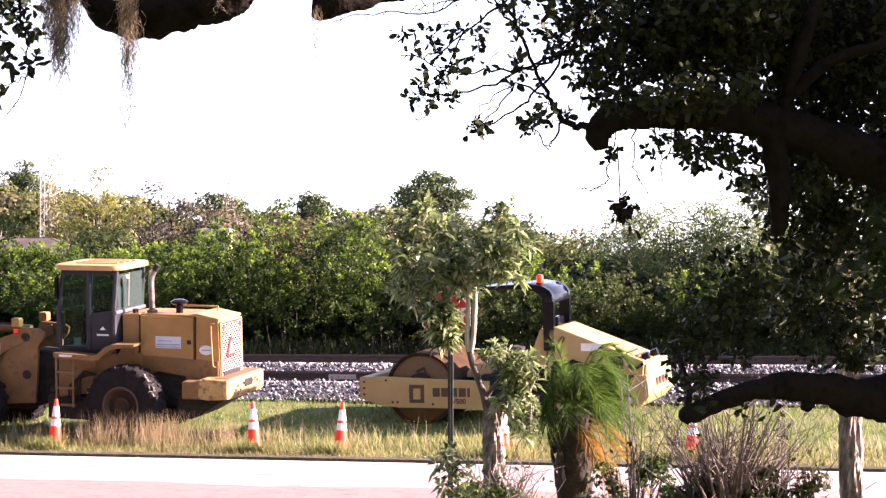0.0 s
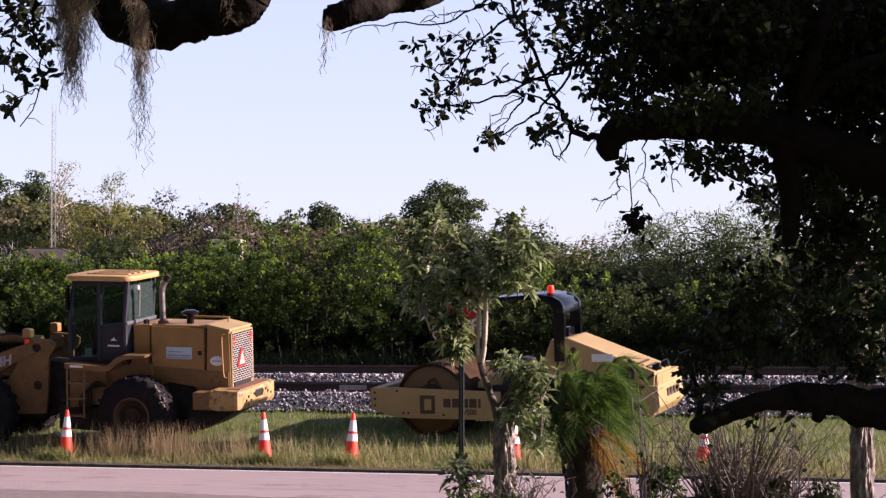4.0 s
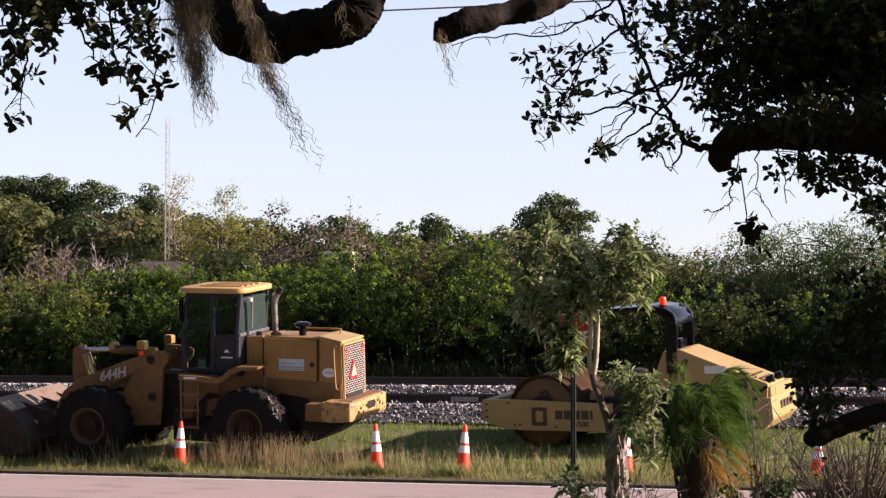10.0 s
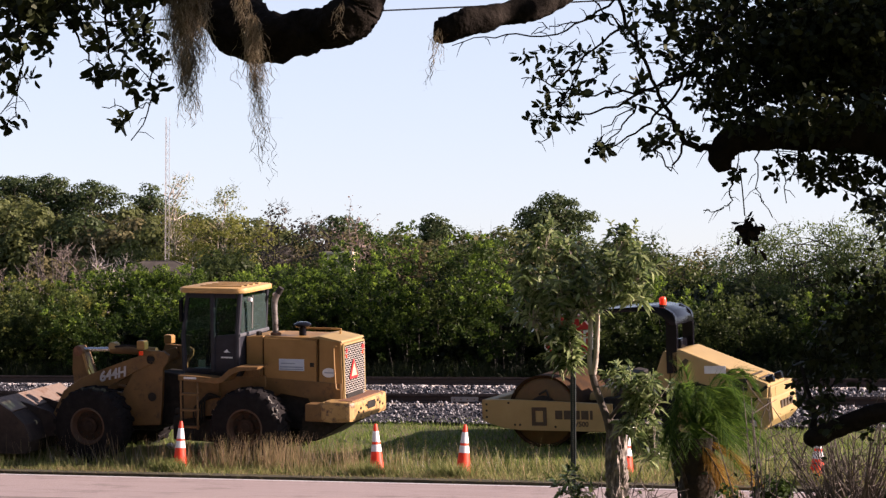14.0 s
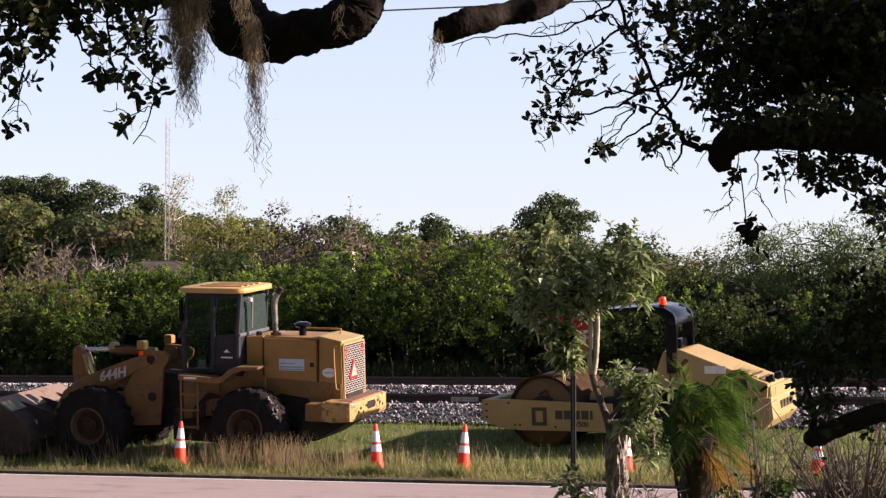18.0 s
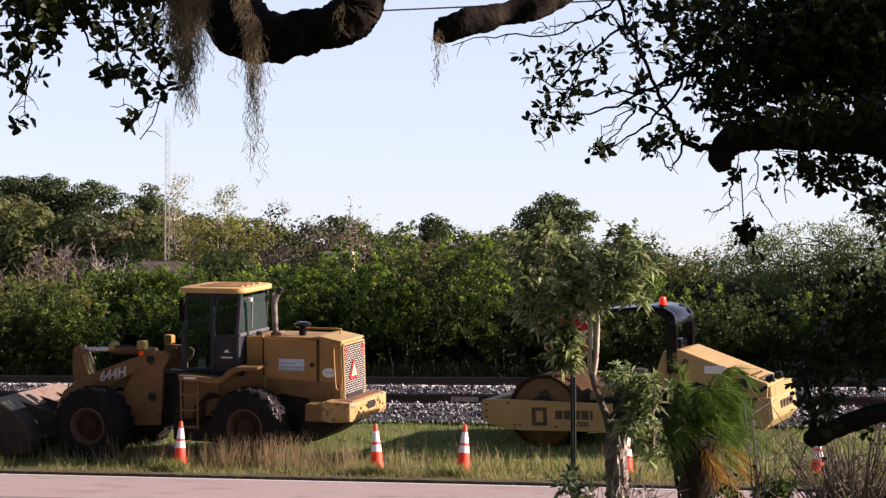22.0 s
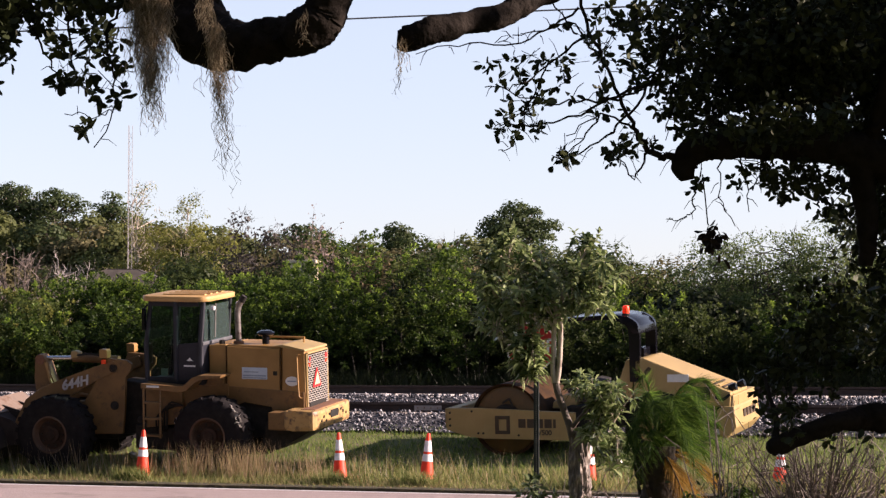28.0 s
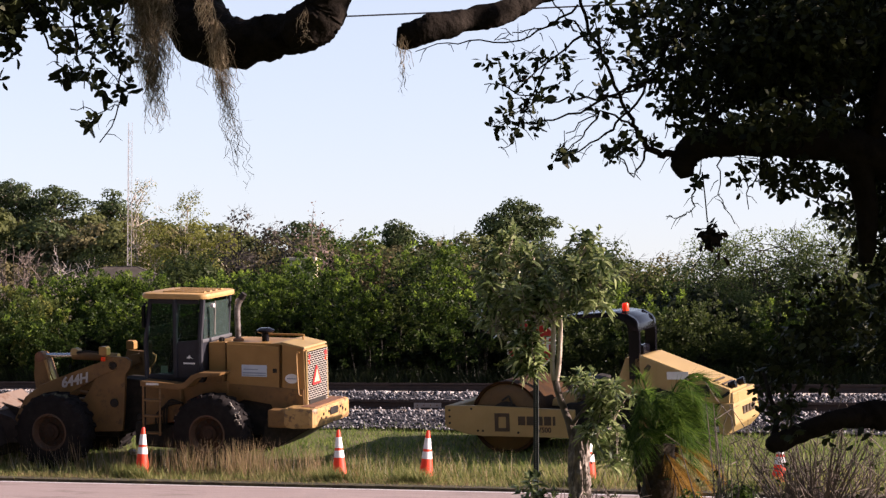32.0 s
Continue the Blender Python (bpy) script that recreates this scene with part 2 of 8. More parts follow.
PALELEAF = leafy("pale_autumn_leaf", [(0.10, 0.115, 0.04), (0.175, 0.19, 0.07), (0.25, 0.25, 0.11)], 0.5, 0.4, 0.5)
PINKSEED = leafy("pinkish_withered_seed_head", [(0.17, 0.12, 0.11), (0.27, 0.20, 0.18), (0.20, 0.13, 0.09)], 0.7, 0.3)
PINKTWIG = material("pinkish_grey_twigs", [(0.12, 0.093, 0.08), (0.22, 0.175, 0.15)], 0.9, scale=12)
PALETWIG = material("whitish_dead_wood", [(0.24, 0.21, 0.19), (0.42, 0.37, 0.34)], 0.85, scale=9)
GREYLEAF = leafy("grey_green_willow_leaf", [(0.06, 0.09, 0.030), (0.105, 0.145, 0.050), (0.165, 0.20, 0.08)], 0.75, 0.5)
LONGLEAF = leafy("long_glossy_leaf", [(0.042, 0.07, 0.021), (0.15, 0.20, 0.068), (0.31, 0.36, 0.165)], 0.24, 0.35, 0.75)
PALMLEAF = leafy("green_palm_leaflet", [(0.018, 0.044, 0.007), (0.045, 0.092, 0.013), (0.12, 0.185, 0.03)], 0.5, 0.5)
PALMDEAD = leafy("orange_dying_palm_leaflet", [(0.15, 0.08, 0.014), (0.30, 0.16, 0.025), (0.18, 0.14, 0.04)], 0.5, 0.4)
DEADLEAF = leafy("withered_brown_leaf", [(0.03, 0.022, 0.018), (0.055, 0.038, 0.028)], 0.7, 0.1)
ROOFTILE = material("grey_shingle_roof", [(0.05, 0.042, 0.034), (0.088, 0.073, 0.06)], 0.9, scale=3, bump=0.3, bump_scale=14, stain=(0.11, 0.09, 0.07), stain_scale=0.6, stain_cut=0.56)
STUCCO = material("cream_stucco", [(0.55, 0.46, 0.33), (0.62, 0.53, 0.39)], 0.85, scale=3, bump=0.1)
MASTSTEEL = material("galvanised_mast_steel", [(0.34, 0.31, 0.30), (0.46, 0.42, 0.41)], 0.55, metal=0.2, scale=3)
WIRE = material("black_cable", [(0.02, 0.02, 0.02), (0.035, 0.035, 0.035)], 0.6)
POST = material("green_perforated_post", [(0.018, 0.024, 0.022), (0.034, 0.042, 0.04)], 0.6, scale=10, metal=0.3)


def glass(name, colour, dust, clear):
    m = bpy.data.materials.new(name)
    m.use_nodes = True
    n, l = m.node_tree.nodes, m.node_tree.links
    p = n["Principled BSDF"]
    p.inputs["Roughness"].default_value = 0.05
    p.inputs["Base Color"].default_value = (*dust, 1)
    t, mx = n.new("ShaderNodeBsdfTransparent"), n.new("ShaderNodeMixShader")
    t.inputs[0].default_value = (*colour, 1)
    mx.inputs[0].default_value = clear
    l.new(p.outputs[0], mx.inputs[1])
    l.new(t.outputs[0], mx.inputs[2])
    l.new(mx.outputs[0], n["Material Output"].inputs["Surface"])
    return m


GLASS = glass("tinted_cab_glass", (0.66, 0.78, 0.72), (0.03, 0.036, 0.034), 0.86)
DUSTY_GLASS = glass("dusty_greenish_rear_glass", (0.6, 0.74, 0.70), (0.12, 0.165, 0.16), 0.80)


# ---- mesh tools ----
def part(name, bm, mat, parent=None, label="", smooth=False):
    me = bpy.data.meshes.new(name)
    bmesh.ops.recalc_face_normals(bm, faces=bm.faces[:])
    if smooth:
        for f in bm.faces:
            f.smooth = True
    bm.to_mesh(me)
    bm.free()
    if smooth:
        me.set_sharp_from_angle(angle=radians(38))
    me.materials.append(mat)
    ob = new(name, me)
    ob.parent = parent
    return tagged(ob, label)


def soup(name, verts, size, mat, parent=None, label=""):
    """A mesh out of many loose faces of equal corner count: verts is (faces * size, 3)."""
    verts = np.asarray(verts, dtype=np.float32).reshape(-1, 3)
    count = len(verts) // size
    me = bpy.data.meshes.new(name)
    me.vertices.add(len(verts))
    me.vertices.foreach_set("co", verts.ravel())
    me.loops.add(len(verts))
    me.loops.foreach_set("vertex_index", np.arange(len(verts), dtype=np.int32))
    me.polygons.add(count)
    me.polygons.foreach_set("loop_start", np.arange(0, count * size, size, dtype=np.int32))
    me.polygons.foreach_set("loop_total", np.full(count, size, dtype=np.int32))
    me.update(calc_edges=True)
    me.materials.append(mat)
    ob = new(name, me)
    ob.parent = parent
    return tagged(ob, label)


def empty(name, m, label, category, group="", kind=""):
    ob = new(name)
    ob.matrix_world = m
    return tagged(ob, label, category, group, kind)


def box(bm, x0, x1, y0, y1, z0, z1, bevel=0.02):
    vs = [bm.verts.new((x, y, z)) for x in (x0, x1) for y in (y0, y1) for z in (z0, z1)]
    fs = [bm.faces.new([vs[i] for i in q]) for q in ((0, 1, 3, 2), (4, 6, 7, 5), (0, 4, 5, 1), (2, 3, 7, 6), (0, 2, 6, 4), (1, 5, 7, 3))]
    if bevel:
        es = list({e for f in fs for e in f.edges})
        bmesh.ops.bevel(bm, geom=es, offset=bevel, segments=2, affect="EDGES", profile=0.6)
    return bm


def prism(bm, pts, y0, y1, bevel=0.02, plane="xz"):
    """A side profile pushed across from y0 to y1 (or, in plane xy, from z0 to z1)."""
    def at(p, d):
        return (p[0], d, p[1]) if plane == "xz" else (p[0], p[1], d) if plane == "xy" else (d, p[0], p[1])
    a = [bm.verts.new(at(p, y0)) for p in pts]
    b = [bm.verts.new(at(p, y1)) for p in pts]
    n = len(pts)
    fs = [bm.faces.new(a), bm.faces.new(b[::-1])]
    fs += [bm.faces.new((a[i], b[i], b[(i + 1) % n], a[(i + 1) % n])) for i in range(n)]
    if bevel:
        es = list({e for f in fs for e in f.edges})
        bmesh.ops.bevel(bm, geom=es, offset=bevel, segments=2, affect="EDGES", profile=0.6, clamp_overlap=True)
    return bm


def tube(bm, pts, radii, n=8, caps=True, rough=0.0, rng=random):
    """A round bar along points."""
    pts = [Vector(p) for p in pts]
    if not hasattr(radii, "__len__"):
        radii = [radii] * len(pts)
    rings, side = [], None
    for i, p in enumerate(pts):
        d = (pts[min(i + 1, len(pts) - 1)] - pts[max(i - 1, 0)]).normalized()
        if side is None:
            side = d.orthogonal().normalized()
        side = (side - d * side.dot(d)).normalized()
        up = d.cross(side)
        ring = []
        for k in range(n):
            a = 2 * math.pi * k / n
            r = radii[i] * (1 + (rng.uniform(-rough, rough) if rough else 0))
            ring.append(bm.verts.new(p + (side * math.cos(a) + up * math.sin(a)) * r))
        rings.append(ring)
    for a, b in zip(rings, rings[1:]):
        for k in range(n):
            bm.faces.new((a[k], a[(k + 1) % n], b[(k + 1) % n], b[k]))
    if caps:
        bm.faces.new(rings[0][::-1])
        bm.faces.new(rings[-1])
    return bm


def lathe(bm, profile, n=32, axis="z", centre=(0, 0, 0), caps=True):
    """Turns (radius, along) pairs round an axis."""
    rings = []
    for r, h in profile:
        ring = []
        for k in range(n):
            a = 2 * math.pi * k / n
            c, s = r * math.cos(a), r * math.sin(a)
            v = (c, s, h) if axis == "z" else (c, h, s) if axis == "y" else (h, c, s)
            ring.append(bm.verts.new(Vector(v) + Vector(centre)))
        rings.append(ring)
    for a, b in zip(rings, rings[1:]):
        for k in range(n):
            bm.faces.new((a[k], a[(k + 1) % n], b[(k + 1) % n], b[k]))
    if caps:
        bm.faces.new(rings[0][::-1])
        bm.faces.new(rings[-1])
    return bm


def curve_points(pts, steps=5):
    """Smooth points through given ones, each with any number of values."""
    p = [np.array(q, float) for q in pts]
    p = [2 * p[0] - p[1]] + p + [2 * p[-1] - p[-2]]
    out = []
    for a, b, c, d in zip(p, p[1:], p[2:], p[3:]):
        for k in range(steps):
            t = k / steps
            out.append(0.5 * (2 * b + (c - a) * t + (2 * a - 5 * b + 4 * c - d) * t * t + (3 * b - a - 3 * c + d) * t ** 3))
    out.append(p[-2])
    return out


def words(text, size, m, mat, parent, name="lettering", deep=0.004, bold=0.0, slant=0.0):
    cu = bpy.data.curves.new(name, "FONT")
    cu.body, cu.size, cu.extrude, cu.offset, cu.shear = text, size, deep, bold, slant
    cu.align_x, cu.align_y = "CENTER", "CENTER"
    tmp = bpy.data.objects.new(name, cu)
    scene.collection.objects.link(tmp)
    bpy.context.view_layer.update()
    me = bpy.data.meshes.new_from_object(tmp.evaluated_get(bpy.context.evaluated_depsgraph_get()))
    bpy.data.objects.remove(tmp)
    me.transform(m)
    me.materials.append(mat)
    ob = new(name, me)
    ob.parent = parent
    return ob


def leaf_faces(rng, centres, length, width, droop=0.2, along=None, spread=1.0, up=0.0, shell=0.0):
    """Folded pointed leaves, four corners each, at the centres. along: the way that they point, or face if shell is set."""
    n = len(centres)
    d = rng.normal(size=(n, 3)) * spread
    if along is not None:
        d = d + along
    d[:, 2] -= droop
    d /= np.linalg.norm(d, axis=1, keepdims=True) + 1e-9
    s = np.cross(d, rng.normal(size=(n, 3)) + np.array([0, 0, up]))
    s /= np.linalg.norm(s, axis=1, keepdims=True) + 1e-9
    if shell:                                               # leaves lie on the clump like shingles
        face = along + rng.normal(size=(n, 3)) * shell + np.array([0, 0, 0.25])
        d = rng.normal(size=(n, 3)) - np.array([0, 0, 0.6])
        d -= face * np.sum(d * face, 1, keepdims=True) / (np.sum(face * face, 1, keepdims=True) + 1e-9)
        d /= np.linalg.norm(d, axis=1, keepdims=True) + 1e-9
        s = np.cross(face, d)
        s /= np.linalg.norm(s, axis=1, keepdims=True) + 1e-9
    size = rng.uniform(0.65, 1.25, (n, 1))
    nn = np.cross(d, s)
    a = centres
    c = centres + d * length * size
    mid = centres + d * length * size * 0.5
    b = mid + s * width * size * 0.5 + nn * width * 0.12
    e = mid - s * width * size * 0.5 + nn * width * 0.12
    return np.stack([a, b, c, e], axis=1).reshape(-1, 3)


def strips(rng, starts, ends, width):
    """Thin three-cornered blades from starts to ends."""
    d = ends - starts
    s = np.cross(d, rng.normal(size=d.shape))
    s /= np.linalg.norm(s, axis=1, keepdims=True) + 1e-9
    w = np.asarray(width).reshape(-1, 1) * 0.5
    return np.stack([starts - s * w, starts + s * w, ends], axis=1).reshape(-1, 3)


# ---- ground, road, railway bank ----
PROFILE = [(-400, 0), (28.6, 0.0), (29.2, -0.03), (36.0, -0.03), (36.12, 0.05), (36.9, 0.10), (37.7, 0.16), (39.9, 0.48), (42.2, 0.82),
           (43.0, 1.12), (46.2, 1.16), (47.0, 1.42), (50.2, 1.46), (51.2, 1.1), (54, 1.0), (3000, 1.0)]


def ground_z(y):
    return float(np.interp(y, [p[0] for p in PROFILE], [p[1] for p in PROFILE]))


def build_ground():
    xs = [-3000, -600, -200, -90] + [-60 + 1.2 * i for i in range(60)] + [30, 90, 300, 1500, 3000]
    ys = [-400, -100, -30, -10] + [0.8 * i for i in range(36)] + [29.2, 36.0, 36.06, 36.12, 36.5, 36.9, 37.3, 37.7, 38.2, 38.8, 39.4, 39.9, 40.6, 41.4, 42.2,
          43.0, 44.5, 46.2, 47.0, 48.5, 50.2, 51.2, 54, 60, 75, 100, 160, 300, 900, 3000]
    bm = bmesh.new()
    grid = []
    for y in ys:
        row = []
        for x in xs:
            soft = 0.0 if 29.0 < y < 36.13 or abs(x) > 80 or y > 60 else 0.035 * noise.noise((x * 0.7, y * 0.9, 2.0))
            row.append(bm.verts.new((x, y, ground_z(y) + soft)))
        grid.append(row)
    for a, b in zip(grid, grid[1:]):
        for i in range(len(xs) - 1):
            bm.faces.new((a[i], a[i + 1], b[i + 1], b[i]))
    tagged(part("ground", bm, SOIL, smooth=True), "grassy sandy ground rising in a bank to the railway", "ground", kind="structure")
    bm = bmesh.new()
    box(bm, -300, 300, 29.25, 36.04, -0.06, 0.012, 0.004)
    road = tagged(part("road", bm, ASPHALT), "pinkish sun-bleached asphalt road with a white edge line", "road", kind="structure")
    bm = bmesh.new()
    box(bm, -300, 300, 35.72, 35.84, 0.012, 0.017, 0)
    part("edge_line", bm, ROADPAINT, road, "thin white painted edge line")
    bm = bmesh.new()                                       # gravelly strip on the near side, browned for tree shade, with a wavering edge
    n, prev = 300, None
    for i in range(n + 1):
        x = -60 + 60 * i / n
        w = 0.4 * noise.noise((x * 0.35, 7, 0)) + 0.16 * noise.noise((x * 2.2, 3, 0))
        row = [bm.verts.new((x, 26.4, 0.004)), bm.verts.new((x, 29.2, 0.02)), bm.verts.new((x, 30.05 + w, 0.017))]
        if prev:
            for k in (0, 1):
                bm.faces.new((prev[k], row[k], row[k + 1], prev[k + 1]))
        prev = row
    tagged(part("shaded_near_strip", bm, NEARSTRIP), "brown gravelly strip on the near side, tree shade put into its colour", "road shoulder", kind="structure")
    # ragged dark lip of turf along the far edge of the road
    bm = bmesh.new()
    n, prev = 360, None
    for i in range(n + 1):
        x = -42 + 44 * i / n
        w = 0.05 * noise.noise((x * 2.5, 0, 0)) + 0.03 * noise.noise((x * 9, 4, 0))
        ring = [bm.verts.new(p) for p in ((x, 36.0 + w, 0.0), (x, 35.99 + w, 0.06 + 0.3 * abs(w)), (x, 36.2, 0.09), (x, 36.4, 0.03))]
        if prev:
            for k in range(3):
                bm.faces.new((prev[k], ring[k], ring[k + 1], prev[k + 1]))
        prev = ring
    tagged(part("turf_edge", bm, KERBSOIL), "dark ragged turf lip overhanging the asphalt", "turf edge", kind="structure")


def build_bed():
    """The stone bed under the sleepers."""
    bm = bmesh.new()
    prev = None
    for i in range(160):
        x = -60 + 0.5 * i
        w = 0.25 * noise.noise((x * 0.6, 1, 5))
        row = [bm.verts.new((x, y, ground_z(y) + 0.045 + 0.03 * noise.noise((x, y, 3)))) for y in (42.15 + w, 42.6, 43.0, 44.5, 46.2, 46.6, 47.0, 48.5, 50.2, 50.9)]
        if prev:
            for k in range(9):
                bm.faces.new((prev[k], row[k], row[k + 1], prev[k + 1]))
        prev = row
    tagged(part("ballast_bed", bm, BED, smooth=True), "dark grey stone bed of the railway", "ballast bed", kind="structure")


def grass_patch(name, rng, n, x0, x1, y0, y1, h, w, mat, label, mask=None, lean=0.35):
    x, y = rng.uniform(x0, x1, n), rng.uniform(y0, y1, n)
    if mask is not None:
        keep = rng.uniform(size=n) < mask(x, y)
        x, y = x[keep], y[keep]
    z = np.interp(y, [p[0] for p in PROFILE], [p[1] for p in PROFILE]) - 0.03
    base = np.stack([x, y, z], 1)
    hh = h * rng.uniform(0.45, 1.25, len(x))
    tip = base + np.stack([rng.normal(-0.06, lean, len(x)) * hh, rng.normal(0, lean, len(x)) * hh, hh], 1)
    return tagged(soup(name, strips(rng, base, tip, w * rng.uniform(0.6, 1.4, len(x))), 3, mat), label, "grass", kind="stuff")


def build_grass():
    rng = np.random.default_rng(5)

    def patchy(x, y):
        return 0.55 + 0.45 * np.sin(x * 1.3 + 2 * np.sin(y * 0.9)) * np.sin(y * 1.9 + x * 0.4)

    grass_patch("verge_grass", rng, 34000, -40, 0, 36.02, 38.5, 0.13, 0.02, GRASS, "short green and straw verge grass", lean=0.5)
    grass_patch("bank_grass", rng, 50000, -40, 0, 38.2, 42.4, 0.13, 0.02, BANKGRASS, "short fresh green grass on the bank", lean=0.5)
    grass_patch("mown_edge_grass", rng, 32000, -40, 0, 36.0, 37.1, 0.11, 0.016, DRYGRASS, "straw-coloured grass along the road edge", patchy, 0.6)
    grass_patch("long_grass", rng, 15000, -40, 0, 37.3, 38.6, 0.27, 0.02, GRASS, "unmown green grass round the machines", patchy, 0.35)

    def tufts(x, y):
        band = np.exp(-((x + 18.6) / 1.5) ** 2) * 0.8 + np.exp(-((x + 21.0) / 0.5) ** 2) * 0.12 + 0.045
        return band * (0.6 + 0.4 * np.sin(x * 5.1 + np.sin(x * 2.3)))

    grass_patch("seeding_grass", rng, 34000, -40, 0, 36.95, 37.8, 0.60, 0.011, DRYGRASS, "tall dry brown seeding grass in front of the tyres", tufts, 0.22)
    grass_patch("seed_stems", rng, 3400, -40, 0, 37.1, 38.4, 0.46, 0.011, SEEDSTEM, "thin bleached seed stems standing in the verge", lambda x, y: patchy(x, y) * np.clip((-15.0 - x) / 2.5, 0.25, 1.0), 0.22)

    # tufts placed to cover the cone bases in the camera's view
    def by_cones(x, y):
        return sum(np.exp(-((x - c) / 0.26) ** 2) for c in (-20.17, -16.17, -14.55, -11.55, -8.3)) + 0.04

    grass_patch("tufted_grass", rng, 26000, -24, -6, 36.45, 36.78, 0.27, 0.018, GRASS, "grass tufts on the camera's side of the cones, hiding their bases", by_cones, 0.4)
    grass_patch("trackside_weeds", rng, 19000, -40, 0, 51.2, 53.4, 0.95, 0.05, SHADELEAF, "weeds between the track and the hedge, coloured as in shade", lean=0.4)
    grass_patch("yard_grass", rng, 22000, -9.5, 6, 20, 29.0, 0.12, 0.018, GRASS, "short lawn on the near side of the road", lean=0.5)


# ---- railway ----
OCTA = np.array([(1, 0, 0), (-1, 0, 0), (0, 1, 0), (0, -1, 0), (0, 0, 1), (0, 0, -1)], float)
OCTA_FACES = np.array([(0, 2, 4), (2, 1, 4), (1, 3, 4), (3, 0, 4), (2, 0, 5), (1, 2, 5), (3, 1, 5), (0, 3, 5)])


def build_stones():
    rng = np.random.default_rng(8)
    pts = []
    for n, y0, y1, lift in ((15000, 42.1, 43.3, 0.02), (8000, 43.2, 46.4, 0.05), (15000, 46.0, 47.35, 0.036), (2500, 47.5, 50.6, 0.05)):
        x, y = rng.uniform(-40, 0, n), rng.uniform(y0, y1, n)
        z = np.interp(y, [p[0] for p in PROFILE], [p[1] for p in PROFILE]) + 0.045 + lift * rng.uniform(-0.6, 1.5, n)
        pts.append(np.stack([x, y, z], 1))
    pts = np.concatenate(pts)
    n = len(pts)
    size = rng.uniform(0.02, 0.047, (n, 1, 1))
    body = OCTA[None] * rng.uniform(0.55, 1.1, (n, 6, 1)) + rng.normal(0, 0.12, (n, 6, 3))
    ang = rng.uniform(0, 2 * math.pi, n)
    c, s = np.cos(ang), np.sin(ang)
    rot = np.zeros((n, 3, 3))
    rot[:, 0, 0], rot[:, 0, 1], rot[:, 1, 0], rot[:, 1, 1], rot[:, 2, 2] = c, -s, s, c, 1
    v = (np.einsum("nij,nkj->nki", rot, body) * size + pts[:, None]).reshape(-1, 3)
    f = (OCTA_FACES[None] + (np.arange(n) * 6)[:, None, None]).reshape(-1, 3)
    me = bpy.data.meshes.new("ballast_stones")
    me.vertices.add(len(v))
    me.vertices.foreach_set("co", v.astype(np.float32).ravel())
    me.loops.add(len(f) * 3)
    me.loops.foreach_set("vertex_index", f.astype(np.int32).ravel())
    me.polygons.add(len(f))
    me.polygons.foreach_set("loop_start", np.arange(0, len(f) * 3, 3, dtype=np.int32))
    me.polygons.foreach_set("loop_total", np.full(len(f), 3, dtype=np.int32))
    me.update(calc_edges=True)
    me.materials.append(STONE)
    tagged(new("ballast_stones", me), "grey and white crushed stone ballast", "ballast", kind="stuff")


def build_track(y, z, seed, joint=None, wood=None):
    rng = random.Random(seed)
    track = empty("railway_track", pose(0, 0, 0), "rusty rails on weathered wooden sleepers in ballast", "railway track", "railway tracks")
    shape = [(-0.07, 0), (0.07, 0), (0.07, 0.02), (0.012, 0.04), (0.012, 0.125), (0.036, 0.14), (0.036, 0.172), (-0.036, 0.172), (-0.036, 0.14), (-0.012, 0.125), (-0.012, 0.04), (-0.07, 0.02)]
    for k in (0, 1.505):
        bm = bmesh.new()
        prism(bm, [(y + k + a, z + b) for a, b in shape], -120, 120, 0, plane="yz")
        part("rail", bm, RAILSTEEL, track)
    if joint is not None:
        for k in (-0.028, 0.028):
            bm = bmesh.new()
            box(bm, joint - 0.3, joint + 0.3, y + k - 0.016, y + k + 0.016, z + 0.035, z + 0.135, 0.006)
            bar = part("joint_bar", bm, PALE_TIE, track, "pale joint bar bolted over the rail joint")
            for i in range(4):
                bm = bmesh.new()
                tube(bm, [(joint - 0.22 + 0.147 * i, y + k - 0.03, z + 0.085), (joint - 0.22 + 0.147 * i, y + k + 0.03, z + 0.085)], 0.014, 6)
                part("bolt", bm, RUST, bar)
    meshes = []
    for k in range(4):
        bm = bmesh.new()
        box(bm, -0.115, 0.115, -0.55, 2.05, -0.19, 0.0, 0.012)
        for v in bm.verts:
            v.co += Vector((rng.uniform(-1, 1), rng.uniform(-1, 1), rng.uniform(-1, 1))) * 0.008
        first = part("sleeper", bm, wood or TIE, track)
        meshes.append(first.data)
        bpy.data.objects.remove(first)
    for i in range(78):
        ob = new("sleeper", meshes[i % 4])
        ob.parent = track
        ob.matrix_basis = pose(-40 + 0.52 * i + rng.uniform(-0.03, 0.03), y + rng.uniform(-0.04, 0.04), z + rng.uniform(-0.004, 0.004), 0, 0, rng.uniform(-1.2, 1.2))
    return track


